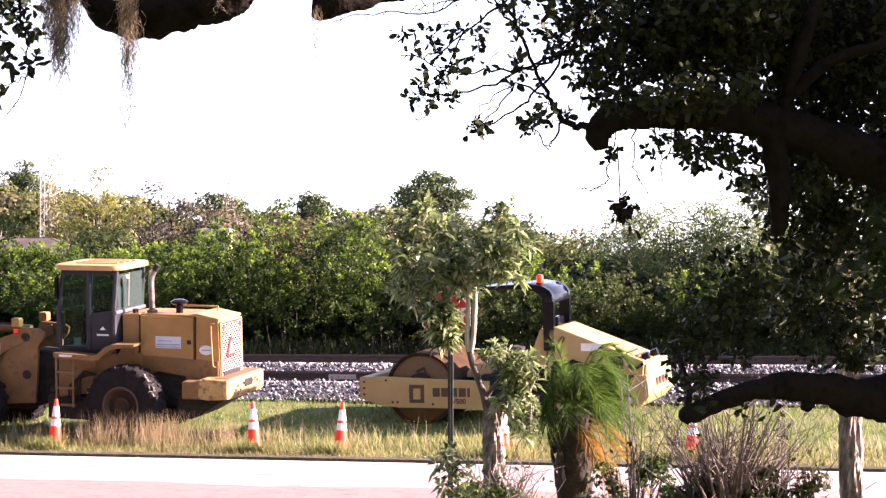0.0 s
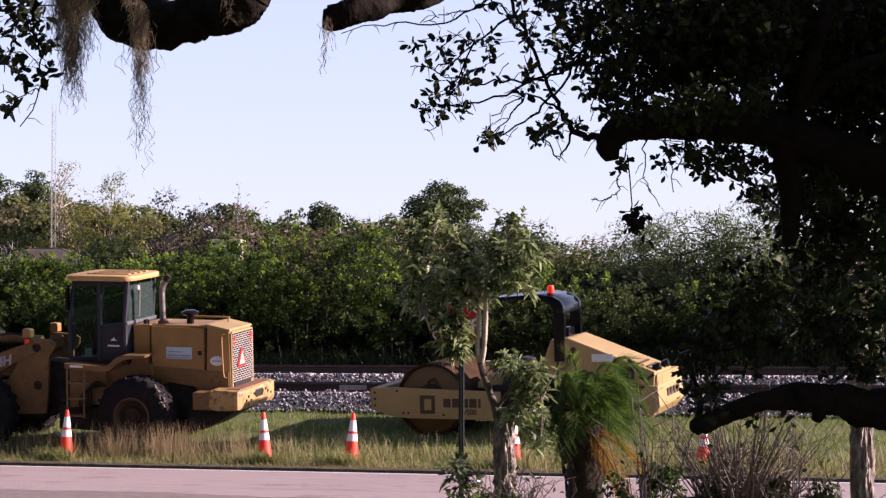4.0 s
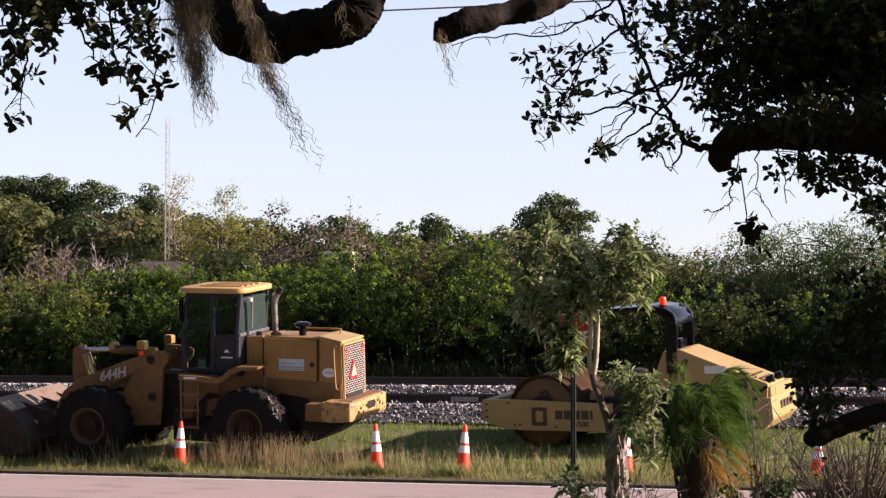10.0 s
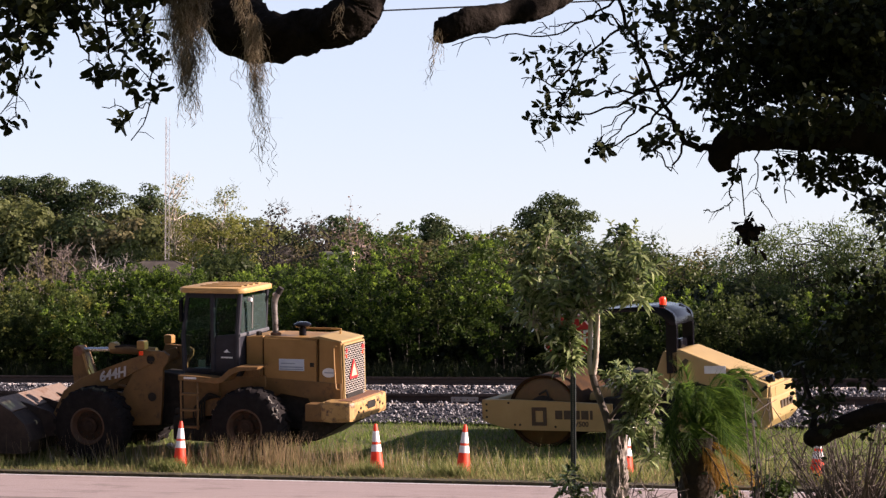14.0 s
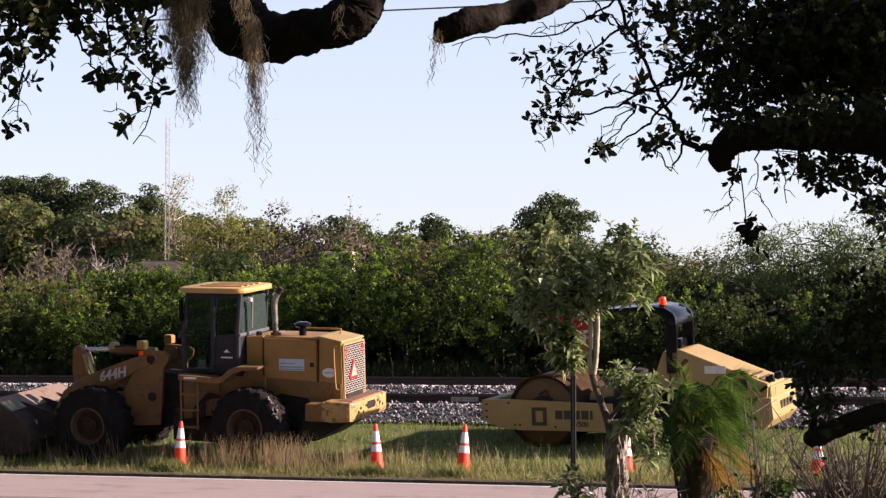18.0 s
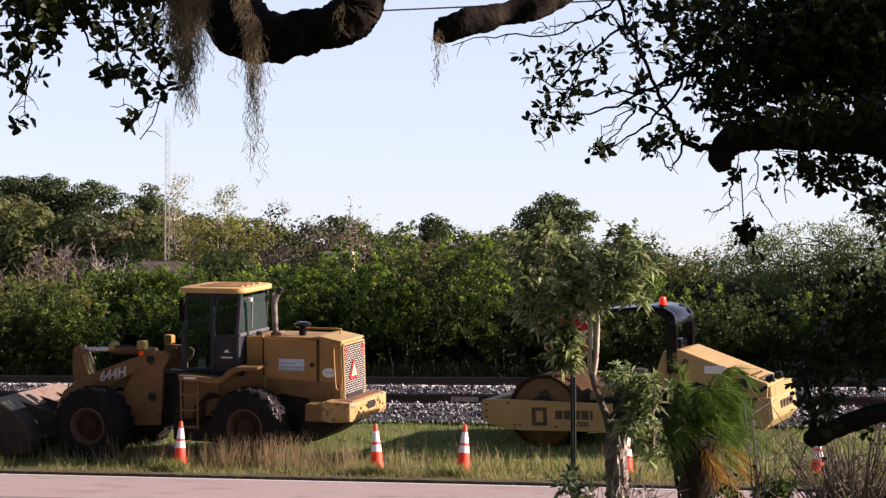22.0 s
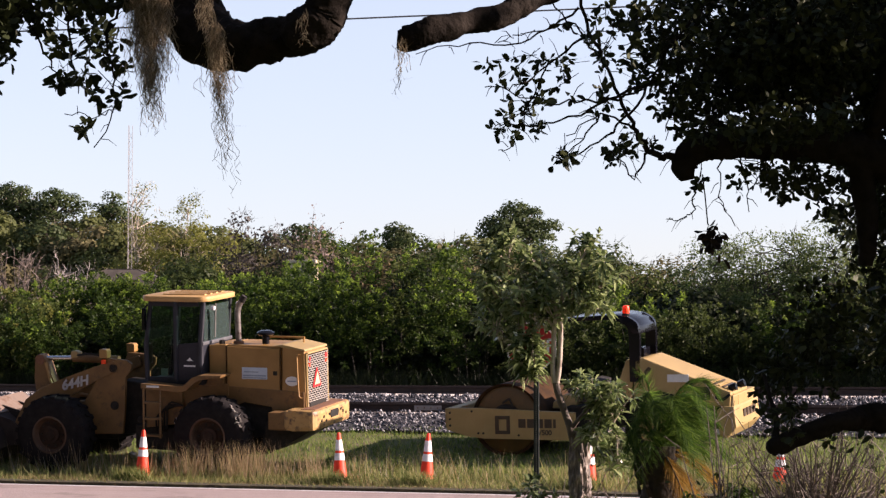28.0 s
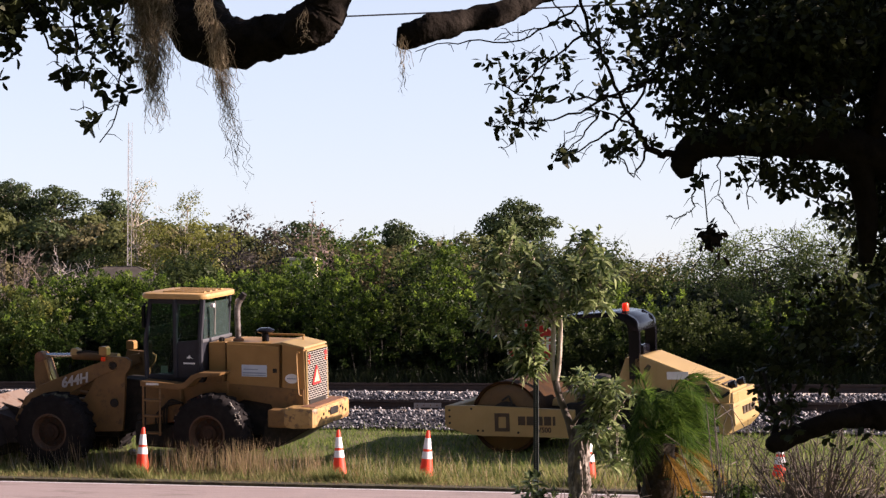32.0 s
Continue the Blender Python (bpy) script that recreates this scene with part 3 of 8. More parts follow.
# ---- plants ----
def branching(rng, bm, base, top, spread, count, r):
    """A few upright stems that fork."""
    ends = []
    for i in range(count):
        a = rng.uniform(0, 2 * math.pi)
        q = np.array([math.cos(a), math.sin(a), 0]) * rng.uniform(0.3, 1.0) * spread
        p0 = np.array(base) + q * 0.08
        p2 = np.array([base[0], base[1], 0]) + q + np.array([0, 0, top * rng.uniform(0.7, 1.0)])
        p1 = (p0 + p2) / 2 + rng.normal(0, 0.08 * spread, 3)
        pts = curve_points([p0, p1, p2], 4)
        tube(bm, pts, list(np.linspace(r, r * 0.25, len(pts))), 5)
        for j in range(3):
            s = pts[rng.integers(len(pts) // 2, len(pts))]
            e = s + rng.normal(0, 0.25 * spread, 3) + np.array([0, 0, 0.12 * top])
            tube(bm, [s, (s + e) / 2 + rng.normal(0, 0.04, 3), e], [r * 0.35, r * 0.25, r * 0.08], 4)
            ends.append(e)
        ends.append(pts[-1])
    return ends


def crown_points(rng, n, w, d, h0, h1, clumps, puff, hollow):
    """Leaf places in clumps spread over an uneven egg-shaped crown."""
    u = rng.normal(size=(clumps, 3))
    u /= np.linalg.norm(u, axis=1, keepdims=True)
    rad = rng.uniform(hollow, 1.0, (clumps, 1)) ** 0.6
    c = u * rad * np.array([w / 2, d / 2, (h1 - h0) / 2]) + np.array([0, 0, (h0 + h1) / 2])
    c[:, 2] += rng.normal(0, 0.05 * (h1 - h0), clumps)
    pick = rng.integers(0, clumps, n)
    size = puff * rng.uniform(0.5, 1.3, clumps)[pick][:, None]
    off = rng.normal(size=(n, 3))
    off /= np.linalg.norm(off, axis=1, keepdims=True)
    off *= rng.uniform(0.2, 1.0, (n, 1)) ** 0.5
    off[:, 2] *= 0.75
    return c[pick] + off * size, off


def plant(name, x, y, w, d, h0, h1, mat, n, leaf, seed, label, category, group, clumps, puff, stems, stem_r, stem_mat, z=None):
    rng = np.random.default_rng(seed)
    zz = (ground_z(y) if z is None else z) - 0.03
    top = empty(name, pose(x, y, zz), label, category, group)
    bm = bmesh.new()
    branching(rng, bm, (0, 0, 0), h1 * 0.92, w * 0.36, stems, stem_r)
    part("trunk", bm, stem_mat, top)
    pts, off = crown_points(rng, n, w, d, h0, h1, clumps, puff, 0.5)
    soup("crown", leaf_faces(rng, pts, leaf, leaf * 0.5, 0.2, off * 1.2, 0.6, 0.6, 0.45), 4, mat, top)
    return top


def lobes(rng, count, w, d, h0, h1, r):
    """Centres and sizes of foliage masses, spaced apart over an uneven egg-shaped crown."""
    out = []
    for _ in range(count * 30):
        u = rng.normal(size=3)
        u /= np.linalg.norm(u)
        u = np.sign(u) * np.abs(u) ** 0.78
        rad = rng.uniform(0.15, 1.0) ** 0.5
        c = u * rad * np.array([w / 2, d / 2, (h1 - h0) / 2]) + np.array([0, 0, (h0 + h1) / 2])
        size = r * rng.uniform(0.6, 1.3)
        if all(np.linalg.norm((c - q) * np.array([1, 0.7, 1.2])) > 0.40 * (size + s) for q, s in out):
            out.append((c, size))
        if len(out) >= count:
            break
    return out


def lobe_leaves(rng, masses, per, leaf, width, flat=0.8, ragged=0.28, shell=0.5):
    """Leaves laid close over each mass, thicker on its upper side, with a ragged rim."""
    pts, out = [], []
    for c, size in masses:
        n = int(per * (size / 0.6) ** 2)
        u = rng.normal(size=(n, 3))
        u[:, 2] = np.where(rng.uniform(size=n) < 0.7, np.abs(u[:, 2]), u[:, 2])
        u /= np.linalg.norm(u, axis=1, keepdims=True)
        knots = rng.normal(size=(7, 3))                      # smaller bunches on the mass
        knots /= np.linalg.norm(knots, axis=1, keepdims=True)
        near = np.max(u @ knots.T, axis=1)
        rad = size * (0.72 + 0.34 * near ** 2 + rng.normal(0, ragged * 0.35, n))
        pts.append(c + u * rad[:, None] * np.array([1, 1, flat]))
        out.append(u)
    return leaf_faces(rng, np.concatenate(pts), leaf, width, 0.1, np.concatenate(out), 0.6, 0.6, shell)


def limbs(rng, bm, masses, r, bend=0.25, sides=5, stems=1, spread=0.0):
    """Stems from the ground and a limb from them to each mass."""
    tops = []
    cs = np.array([c for c, s in masses])
    mid = cs.mean(0)
    hi = cs[:, 2].max() * 0.9
    for i in range(stems):
        a = rng.uniform(0, 6.28)
        foot = np.array([math.cos(a), math.sin(a), 0]) * spread * 0.3
        tip = np.array([mid[0], mid[1], 0]) + np.array([math.cos(a), math.sin(a), 0]) * spread + np.array([0, 0, hi])
        m1 = foot * 0.6 + tip * 0.4 + rng.normal(0, bend * 0.3, 3) * np.array([1, 1, 0])
        pts = curve_points([foot, m1, tip], 5)
        tube(bm, pts, list(np.linspace(r, r * 0.12, len(pts))), sides + 1)
        tops.append(pts)
    for c, s in masses:
        pts = tops[int(rng.integers(len(tops)))]
        low = [p for p in pts if p[2] < c[2] - 0.15 * s]
        a = low[-1] if low else pts[0]
        m = (a + c) / 2 + rng.normal(0, bend * 0.35, 3)
        tube(bm, [a, m, c], [r * 0.42, r * 0.28, r * 0.12], sides - 1)


def grown_tree(name, x, y, w, d, h0, h1, mat, seed, label, group, count=16, r=0.6, per=420, leaf=0.11, width=0.075, flat=0.8, ragged=0.28, shell=0.5, stem_r=0.1, stems=1, spread=0.0,
               stem_mat=None, z=1.0, twigs=0, category="tree", twig_mat=None):
    rng = np.random.default_rng(seed)
    top = empty(name, pose(x, y, z - 0.04), label, category, group)
    masses = lobes(rng, count, w - 1.2 * r, d - 1.2 * r, h0 + 0.6 * r, h1 - 0.75 * r * flat, r)
    bm = bmesh.new()
    limbs(rng, bm, masses, stem_r, stems=stems, spread=spread)
    part("trunk", bm, stem_mat or DARKBARK, top)
    soup("crown", lobe_leaves(rng, masses, per, leaf, width, flat, ragged, shell), 4, mat, top)
    if twigs:                                               # fine shoots that stand out of the crown
        st, en = [], []
        for c, s in masses:
            for k in range(twigs):
                u = rng.normal(size=3) + np.array([0, 0, 1.2])
                u /= np.linalg.norm(u)
                a = c + u * s * 0.5
                b = a + (u + rng.normal(0, 0.25, 3)) * s * rng.uniform(0.45, 0.9)
                st.append(a)
                en.append(b)
                for j in range(3):
                    q = a + (b - a) * rng.uniform(0.3, 0.9)
                    st.append(q)
                    en.append(q + (u + rng.normal(0, 0.7, 3)) * s * 0.35)
        tagged(soup("brushwood", strips(rng, np.array(st), np.array(en), np.full(len(st), 0.014)), 3, twig_mat or TWIG, top), kind="stuff")
    return top


def shoot_leaves(rng, a, d, length, per, leaf, width, fresh, arch=0.25, fan=0.16):
    """Leafy shoots: leaves set round bowed axes that start at a and run along d; the darker leaves, then the tips in
    the sunlit colour.
    """
    n = len(a)
    t = rng.uniform(0.08, 1.0, (n, per)) ** 0.8
    ln = length[:, None, None]
    pos = a[:, None] + d[:, None] * ln * t[..., None]
    pos[..., 2] -= arch * length[:, None] * t ** 2
    u = rng.normal(size=(n, per, 3))
    u -= d[:, None] * np.sum(u * d[:, None], -1, keepdims=True)
    u /= np.linalg.norm(u, axis=-1, keepdims=True) + 1e-9
    pos += u * ln * fan * (1.15 - t[..., None]) * rng.uniform(0.3, 1.0, (n, per, 1))
    way = d[:, None] * 0.7 + u * 0.8
    way, pos = way.reshape(-1, 3), pos.reshape(-1, 3)
    young = ((t > 0.55) & fresh[:, None]).reshape(-1)
    return [leaf_faces(rng, pos[m], leaf, width, 0.25, way[m], 0.28, 0.9) for m in (~young, young)]


def hedge_shrub(x, y, w, d, h, mat, seed, label, shoots=230, per=44, leaf=0.085, group="railway hedge", low=0.55):
    """A shrub of upright leafy shoots on many stems, fuller above and thin at its foot; sunlight is put into the upper
    tips' colour.
    """
    rng = np.random.default_rng(seed)
    top = empty("hedge_shrub", pose(x, y, ground_z(y) - 0.04), label, "bush", group)
    # leaders: the shrub's upright tops, each at its own height
    k = 7
    lead = np.stack([np.linspace(-w / 2, w / 2, k) + rng.normal(0, 0.12, k), rng.uniform(-d * 0.4, d * 0.3, k), h * rng.uniform(low, 1.0, k)], 1)
    pick = rng.integers(0, k, shoots)
    t = rng.uniform(0, 1, shoots) ** 0.38
    a = lead[pick] * np.stack([np.ones(shoots), np.ones(shoots), t * 0.93], 1)
    rim = 0.26 + 0.42 * np.sin(np.pi * np.clip(0.12 + 0.80 * t, 0, 1))
    ang = rng.uniform(0, 2 * math.pi, shoots)
    ang = np.where(rng.uniform(size=shoots) < 0.55, -math.pi / 2 + rng.normal(0, 0.8, shoots), ang)
    out = np.stack([np.cos(ang), np.sin(ang), np.zeros(shoots)], 1)
    a += out * (rim * rng.uniform(0.35, 1.0, shoots))[:, None] * np.array([0.8, 1.0, 1])
    a[:, 1] += 0.75 - 2.0 * np.clip((t - 0.34) / 0.3, 0, 1) * rng.uniform(0.25, 1.0, shoots)   # the upper growth leans out over the foot
    dd = out * rng.uniform(0.25, 0.95, (shoots, 1)) + np.array([0, 0, 1.0]) * rng.uniform(0.35, 1.1, (shoots, 1)) * (0.45 + 0.75 * t[:, None]) + rng.normal(0, 0.16, (shoots, 3))
    dd /= np.linalg.norm(dd, axis=1, keepdims=True)
    ln = rng.uniform(0.26, 0.62, shoots)
    ln = np.minimum(ln, np.maximum(0.12, (h - a[:, 2]) / np.maximum(0.3, dd[:, 2])))
    bm = bmesh.new()
    for q in lead:
        foot = np.array([q[0] * 0.45, q[1] * 0.5 + 0.8, 0])
        pts = curve_points([foot, (foot + q) / 2 + np.array([0, 0.4, 0]) + rng.normal(0, 0.1, 3), q * np.array([1, 1, 0.9])], 4)
        tube(bm, pts, list(np.linspace(0.018, 0.006, len(pts))), 5)
    part("trunk", bm, DARKBARK, top)
    # lighter tip colour only above the height where sun would reach
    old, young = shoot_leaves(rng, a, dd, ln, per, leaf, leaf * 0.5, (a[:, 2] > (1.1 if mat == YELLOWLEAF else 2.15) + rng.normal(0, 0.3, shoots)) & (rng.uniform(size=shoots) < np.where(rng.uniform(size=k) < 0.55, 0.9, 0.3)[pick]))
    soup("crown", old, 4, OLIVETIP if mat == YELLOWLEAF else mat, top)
    tagged(soup("fresh_growth", young, 4, TIPLEAF if mat == HEDGELEAF else OLIVETIP if mat == OLIVELEAF else mat, top, "paler tip leaves with sunlight put into their colour"), kind="stuff")
    return top


def bare_tree(x, y, h, w, seed, label, mat, stems=9, z=1.0, leaf_mat=None):
    """A leafless tree: stems that fork twice into fine brushwood."""
    rng = np.random.default_rng(seed)
    top = empty("bare_tree", pose(x, y, z - 0.03), label, "tree", "bare trees")
    bm = bmesh.new()
    st, en, tips = [], [], []
    for i in range(stems):
        a = rng.uniform(0, 6.28)
        q = np.array([math.cos(a), math.sin(a), 0]) * w * 0.5 * rng.uniform(0.3, 1.0)
        tip = q + np.array([0, 0, h * rng.uniform(0.7, 1.0)])
        pts = curve_points([q * 0.1, q * 0.45 + np.array([0, 0, tip[2] * 0.5]) + rng.normal(0, 0.07, 3), tip], 4)
        tube(bm, pts, list(np.linspace(0.03, 0.008, len(pts))), 5)
        for j in range(7):
            s = pts[int(rng.integers(3, len(pts)))]
            e = s + (rng.normal(0, 0.3, 3) + np.array([0, 0, 0.38])) * 0.16 * h
            tube(bm, [s, (s + e) / 2 + rng.normal(0, 0.04, 3), e], [0.014, 0.009, 0.005], 4)
            for m in range(7):
                b = s + (e - s) * rng.uniform(0.3, 1.0)
                f = b + (rng.normal(0, 0.35, 3) + np.array([0, 0, 0.3])) * 0.1 * h
                st.append(b)
                en.append(f)
                tips.append(f)
    part("trunk", bm, mat, top)
    tagged(soup("brushwood", strips(rng, np.array(st), np.array(en), np.full(len(st), 0.017)), 3, mat, top), kind="stuff")
    if leaf_mat:
        tips = np.array(tips)
        soup("leaves", leaf_faces(rng, np.repeat(tips, 3, 0) + rng.normal(0, 0.06, (len(tips) * 3, 3)), 0.09, 0.06, 0.2), 4, leaf_mat, top, "sparse clusters at the twig ends")
    return top


def build_hedge():
    rng = random.Random(3)
    green = (HEDGELEAF, "glossy green hedge shrub with upright leafy shoots")
    olive = (OLIVELEAF, "olive-green shrub in the railway hedge")
    yellow = (YELLOWLEAF, "yellowish green shrub at the railway's edge")
    # front row: the hedge's height along the line
    line = [(-40, 3.4), (-35, 3.6), (-32.2, 3.45), (-30.6, 3.3), (-29, 3.7), (-27.5, 4.0), (-25.8, 4.1), (-24.2, 4.2), (-22.9, 4.5), (-21.4, 4.5), (-19.8, 4.1), (-18, 4.0), (-15.4, 3.8), (-14, 3.6), (-10, 3.7), (12, 3.8)]
    for i in range(30):
        x = -39.5 + i * 1.42 + rng.uniform(-0.3, 0.3)
        y = 53.4 + (0.5 if i % 2 else -0.4) + rng.uniform(-0.5, 0.5)
        mat, lab = (olive if i % 3 == 1 else yellow) if x < -32.2 else olive if rng.random() < (0.25 if x < -17.5 else 0.8) else green
        h = float(np.interp(x, [p[0] for p in line], [p[1] for p in line])) * rng.uniform(0.74, 1.05)
        far = x > -5.5
        hedge_shrub(x, y, rng.uniform(1.15, 1.6), 1.2, h, mat, 100 + i, lab, 130 if far else 225, 30 if far else 40, 0.11 if far else 0.09)
    for i, (x, h) in enumerate(((-34.6, 3.4), (-33.7, 3.55), (-32.9, 3.75), (-32.0, 3.9), (-31.1, 3.95), (-30.2, 3.9), (-26.2, 3.95), (-25.4, 3.9))):
        hedge_shrub(x, 56.0 + 0.3 * (i % 2), 1.25, 1.0, h, HEDGELEAF if i > 1 else YELLOWLEAF, 130 + i, green[1] if i > 1 else yellow[1], 190, 40, low=0.86)
    for i, x in enumerate((-38.2, -37.1, -36.2, -35.3)):
        hedge_shrub(x, 55.3 + 0.3 * (i % 2), 1.3, 1.0, 3.55 + 0.2 * (i % 2), YELLOWLEAF, 160 + i, yellow[1], 170, 36, low=0.75)
    hedge_shrub(-27.2, 57.6, 1.3, 0.9, 3.75, HEDGELEAF, 146, green[1], 120, 40)
    # unseen shrubs added past the hedge's end against the low sun
    for i in range(4):
        hedge_shrub(3.5 + i * 1.9, 53.4 + 0.5 * (i % 2), 2.8, 1.8, 3.8, OLIVELEAF, 140 + i, "olive-green shrub in the railway hedge", 120, 30, 0.15)
    # second row closes the first, its shade put into the leaf colour
    for i in range(15):
        x, y = -39 + i * 2.5 + rng.uniform(-0.4, 0.4), 55.6 + rng.uniform(-0.3, 0.3)
        h = float(np.interp(x, [p[0] for p in line], [p[1] for p in line])) * rng.uniform(0.72, 0.9)
        grown_tree("hedge_shrub", x, y, 3.4, 2.2, -0.1, h, SHADELEAF, 150 + i, "dense shrub in the hedge's second row, shade put into its leaf colour", "railway hedge", 44, 0.7, 170, 0.16, 0.10, shell=0.35, stem_r=0.024, stems=3, spread=0.6, category="bush")
    for i in range(13):
        grown_tree("undergrowth_shrub", -37 + 2.6 * i + rng.uniform(-0.3, 0.3), 57.4, 3.4, 1.6, -0.2, rng.uniform(1.9, 2.3), SHADELEAF, 180 + i, "low undergrowth behind the hedge, leaf colour darkened as shade", "undergrowth", 18, 0.7, 90, 0.2, 0.14, shell=0.35, stem_r=0.03, stems=2, spread=0.5, category="bush")
    # small trees that rise behind it: place, breadth, height, leaf, build
    small = [(-30.3, 62.0, 2.4, 6.15, DUSKLEAF, "dusky grey-brown small tree with thin foliage", 0.36, 190, 5), (-29.2, 62.5, 1.9, 5.7, DUSKLEAF, "dusky grey-brown small tree with thin foliage", 0.32, 120, 5),
             (-28.4, 60.5, 2.6, 4.5, OLIVELEAF, "olive-green small tree behind the hedge", 0.5, 380, 0), (-31.6, 60.5, 2.4, 4.4, OLIVELEAF, "olive-green small tree behind the hedge", 0.5, 380, 0),
             (-25.6, 60.5, 2.6, 4.95, BROWNLEAF, "russet seed-laden small tree behind the hedge", 0.4, 260, 4), (-24.4, 61.5, 2.3, 5.1, OLIVELEAF, "olive-green small tree behind the hedge", 0.46, 380, 2),
             (-23.4, 61.0, 2.0, 4.9, DUSKLEAF, "dusky grey-brown small tree with thin foliage", 0.36, 200, 5), (-22.2, 60.5, 2.4, 4.55, WOODLEAF, "dull brownish small tree behind the hedge", 0.45, 340, 4),
             (-20.6, 61.0, 2.6, 4.5, OLIVELEAF, "olive-green small tree behind the hedge", 0.5, 380, 2), (-18.9, 61.5, 2.8, 4.75, OLIVELEAF, "olive-green small tree behind the hedge", 0.5, 380, 3),
             (-17.5, 60.0, 2.2, 4.05, OLIVETIP, "fresh olive-green small tree behind the hedge", 0.42, 300, 4), (-16.4, 60.5, 2.4, 3.75, OLIVELEAF, "olive-green small tree behind the hedge", 0.5, 360, 2),
             (-14.8, 60.5, 2.8, 3.7, OLIVELEAF, "olive-green small tree behind the hedge", 0.5, 360, 2), (-33.8, 60.5, 2.8, 3.7, YELLOWLEAF, "yellow-tinged small tree behind the hedge", 0.45, 340, 3),
             (-32.9, 63.5, 3.0, 4.9, OLIVELEAF, "olive-green small tree behind the hedge", 0.6, 260, 1), (-30.0, 63.8, 3.2, 5.1, WOODLEAF, "dull brownish small tree behind the hedge", 0.6, 260, 2),
             (-27.6, 63.5, 3.2, 5.1, OLIVELEAF, "olive-green small tree behind the hedge", 0.6, 260, 1), (-25.2, 63.5, 3.2, 5.0, WOODLEAF, "dull brownish small tree behind the hedge", 0.6, 260, 2),
             (-22.8, 63.5, 3.2, 4.95, WOODLEAF, "dull brownish small tree behind the hedge", 0.6, 260, 2), (-20.4, 63.5, 3.2, 4.75, OLIVELEAF, "olive-green small tree behind the hedge", 0.6, 260, 1),
             (-18.0, 63.5, 3.0, 4.45, WOODLEAF, "dull brownish small tree behind the hedge", 0.6, 260, 2), (-15.6, 63.5, 3.2, 3.8, OLIVELEAF, "olive-green small tree behind the hedge", 0.6, 260, 1),
             (-13.2, 58.6, 3.2, 3.9, OLIVELEAF, "olive-green small tree behind the hedge", 0.6, 260, 1), (-10.2, 59.0, 3.2, 4.2, OLIVELEAF, "olive-green small tree behind the hedge", 0.6, 260, 1),
             (-11.0, 61.0, 3.2, 4.3, OLIVELEAF, "olive-green small tree behind the hedge", 0.55, 330, 2), (-7.5, 61.0, 3.4, 4.6, OLIVELEAF, "olive-green small tree behind the hedge", 0.55, 330, 0)]
    for i, (x, y, w, h, mat, lab, r, per, tw) in enumerate(small):
        grown_tree("small_tree", x, y, w, w * 0.9, 0.9, h, mat, 200 + i, lab, "small trees behind the hedge", 48 if tw < 5 else 34, r, per * 0.62, 0.115, 0.08, shell=0.35, ragged=0.45 if tw > 3 else 0.3, stem_r=0.06, stems=3, spread=0.35, twigs=tw)
    # unseen trees added beyond the right end to cast shade along the hedge
    for i, (x, y) in enumerate(((5.5, 55.6), (11.0, 56.0))):
        grown_tree("tall_hedge_tree", x, y, 5.5, 5.0, 0.5, 6.6 + i, OLIVELEAF, 260 + i, "unseen tree past the hedge's end, added to shade the hedge", "tall trees by the railway", 44, 0.95, 90, 0.3, 0.2, stem_r=0.13, stems=2, spread=0.7)


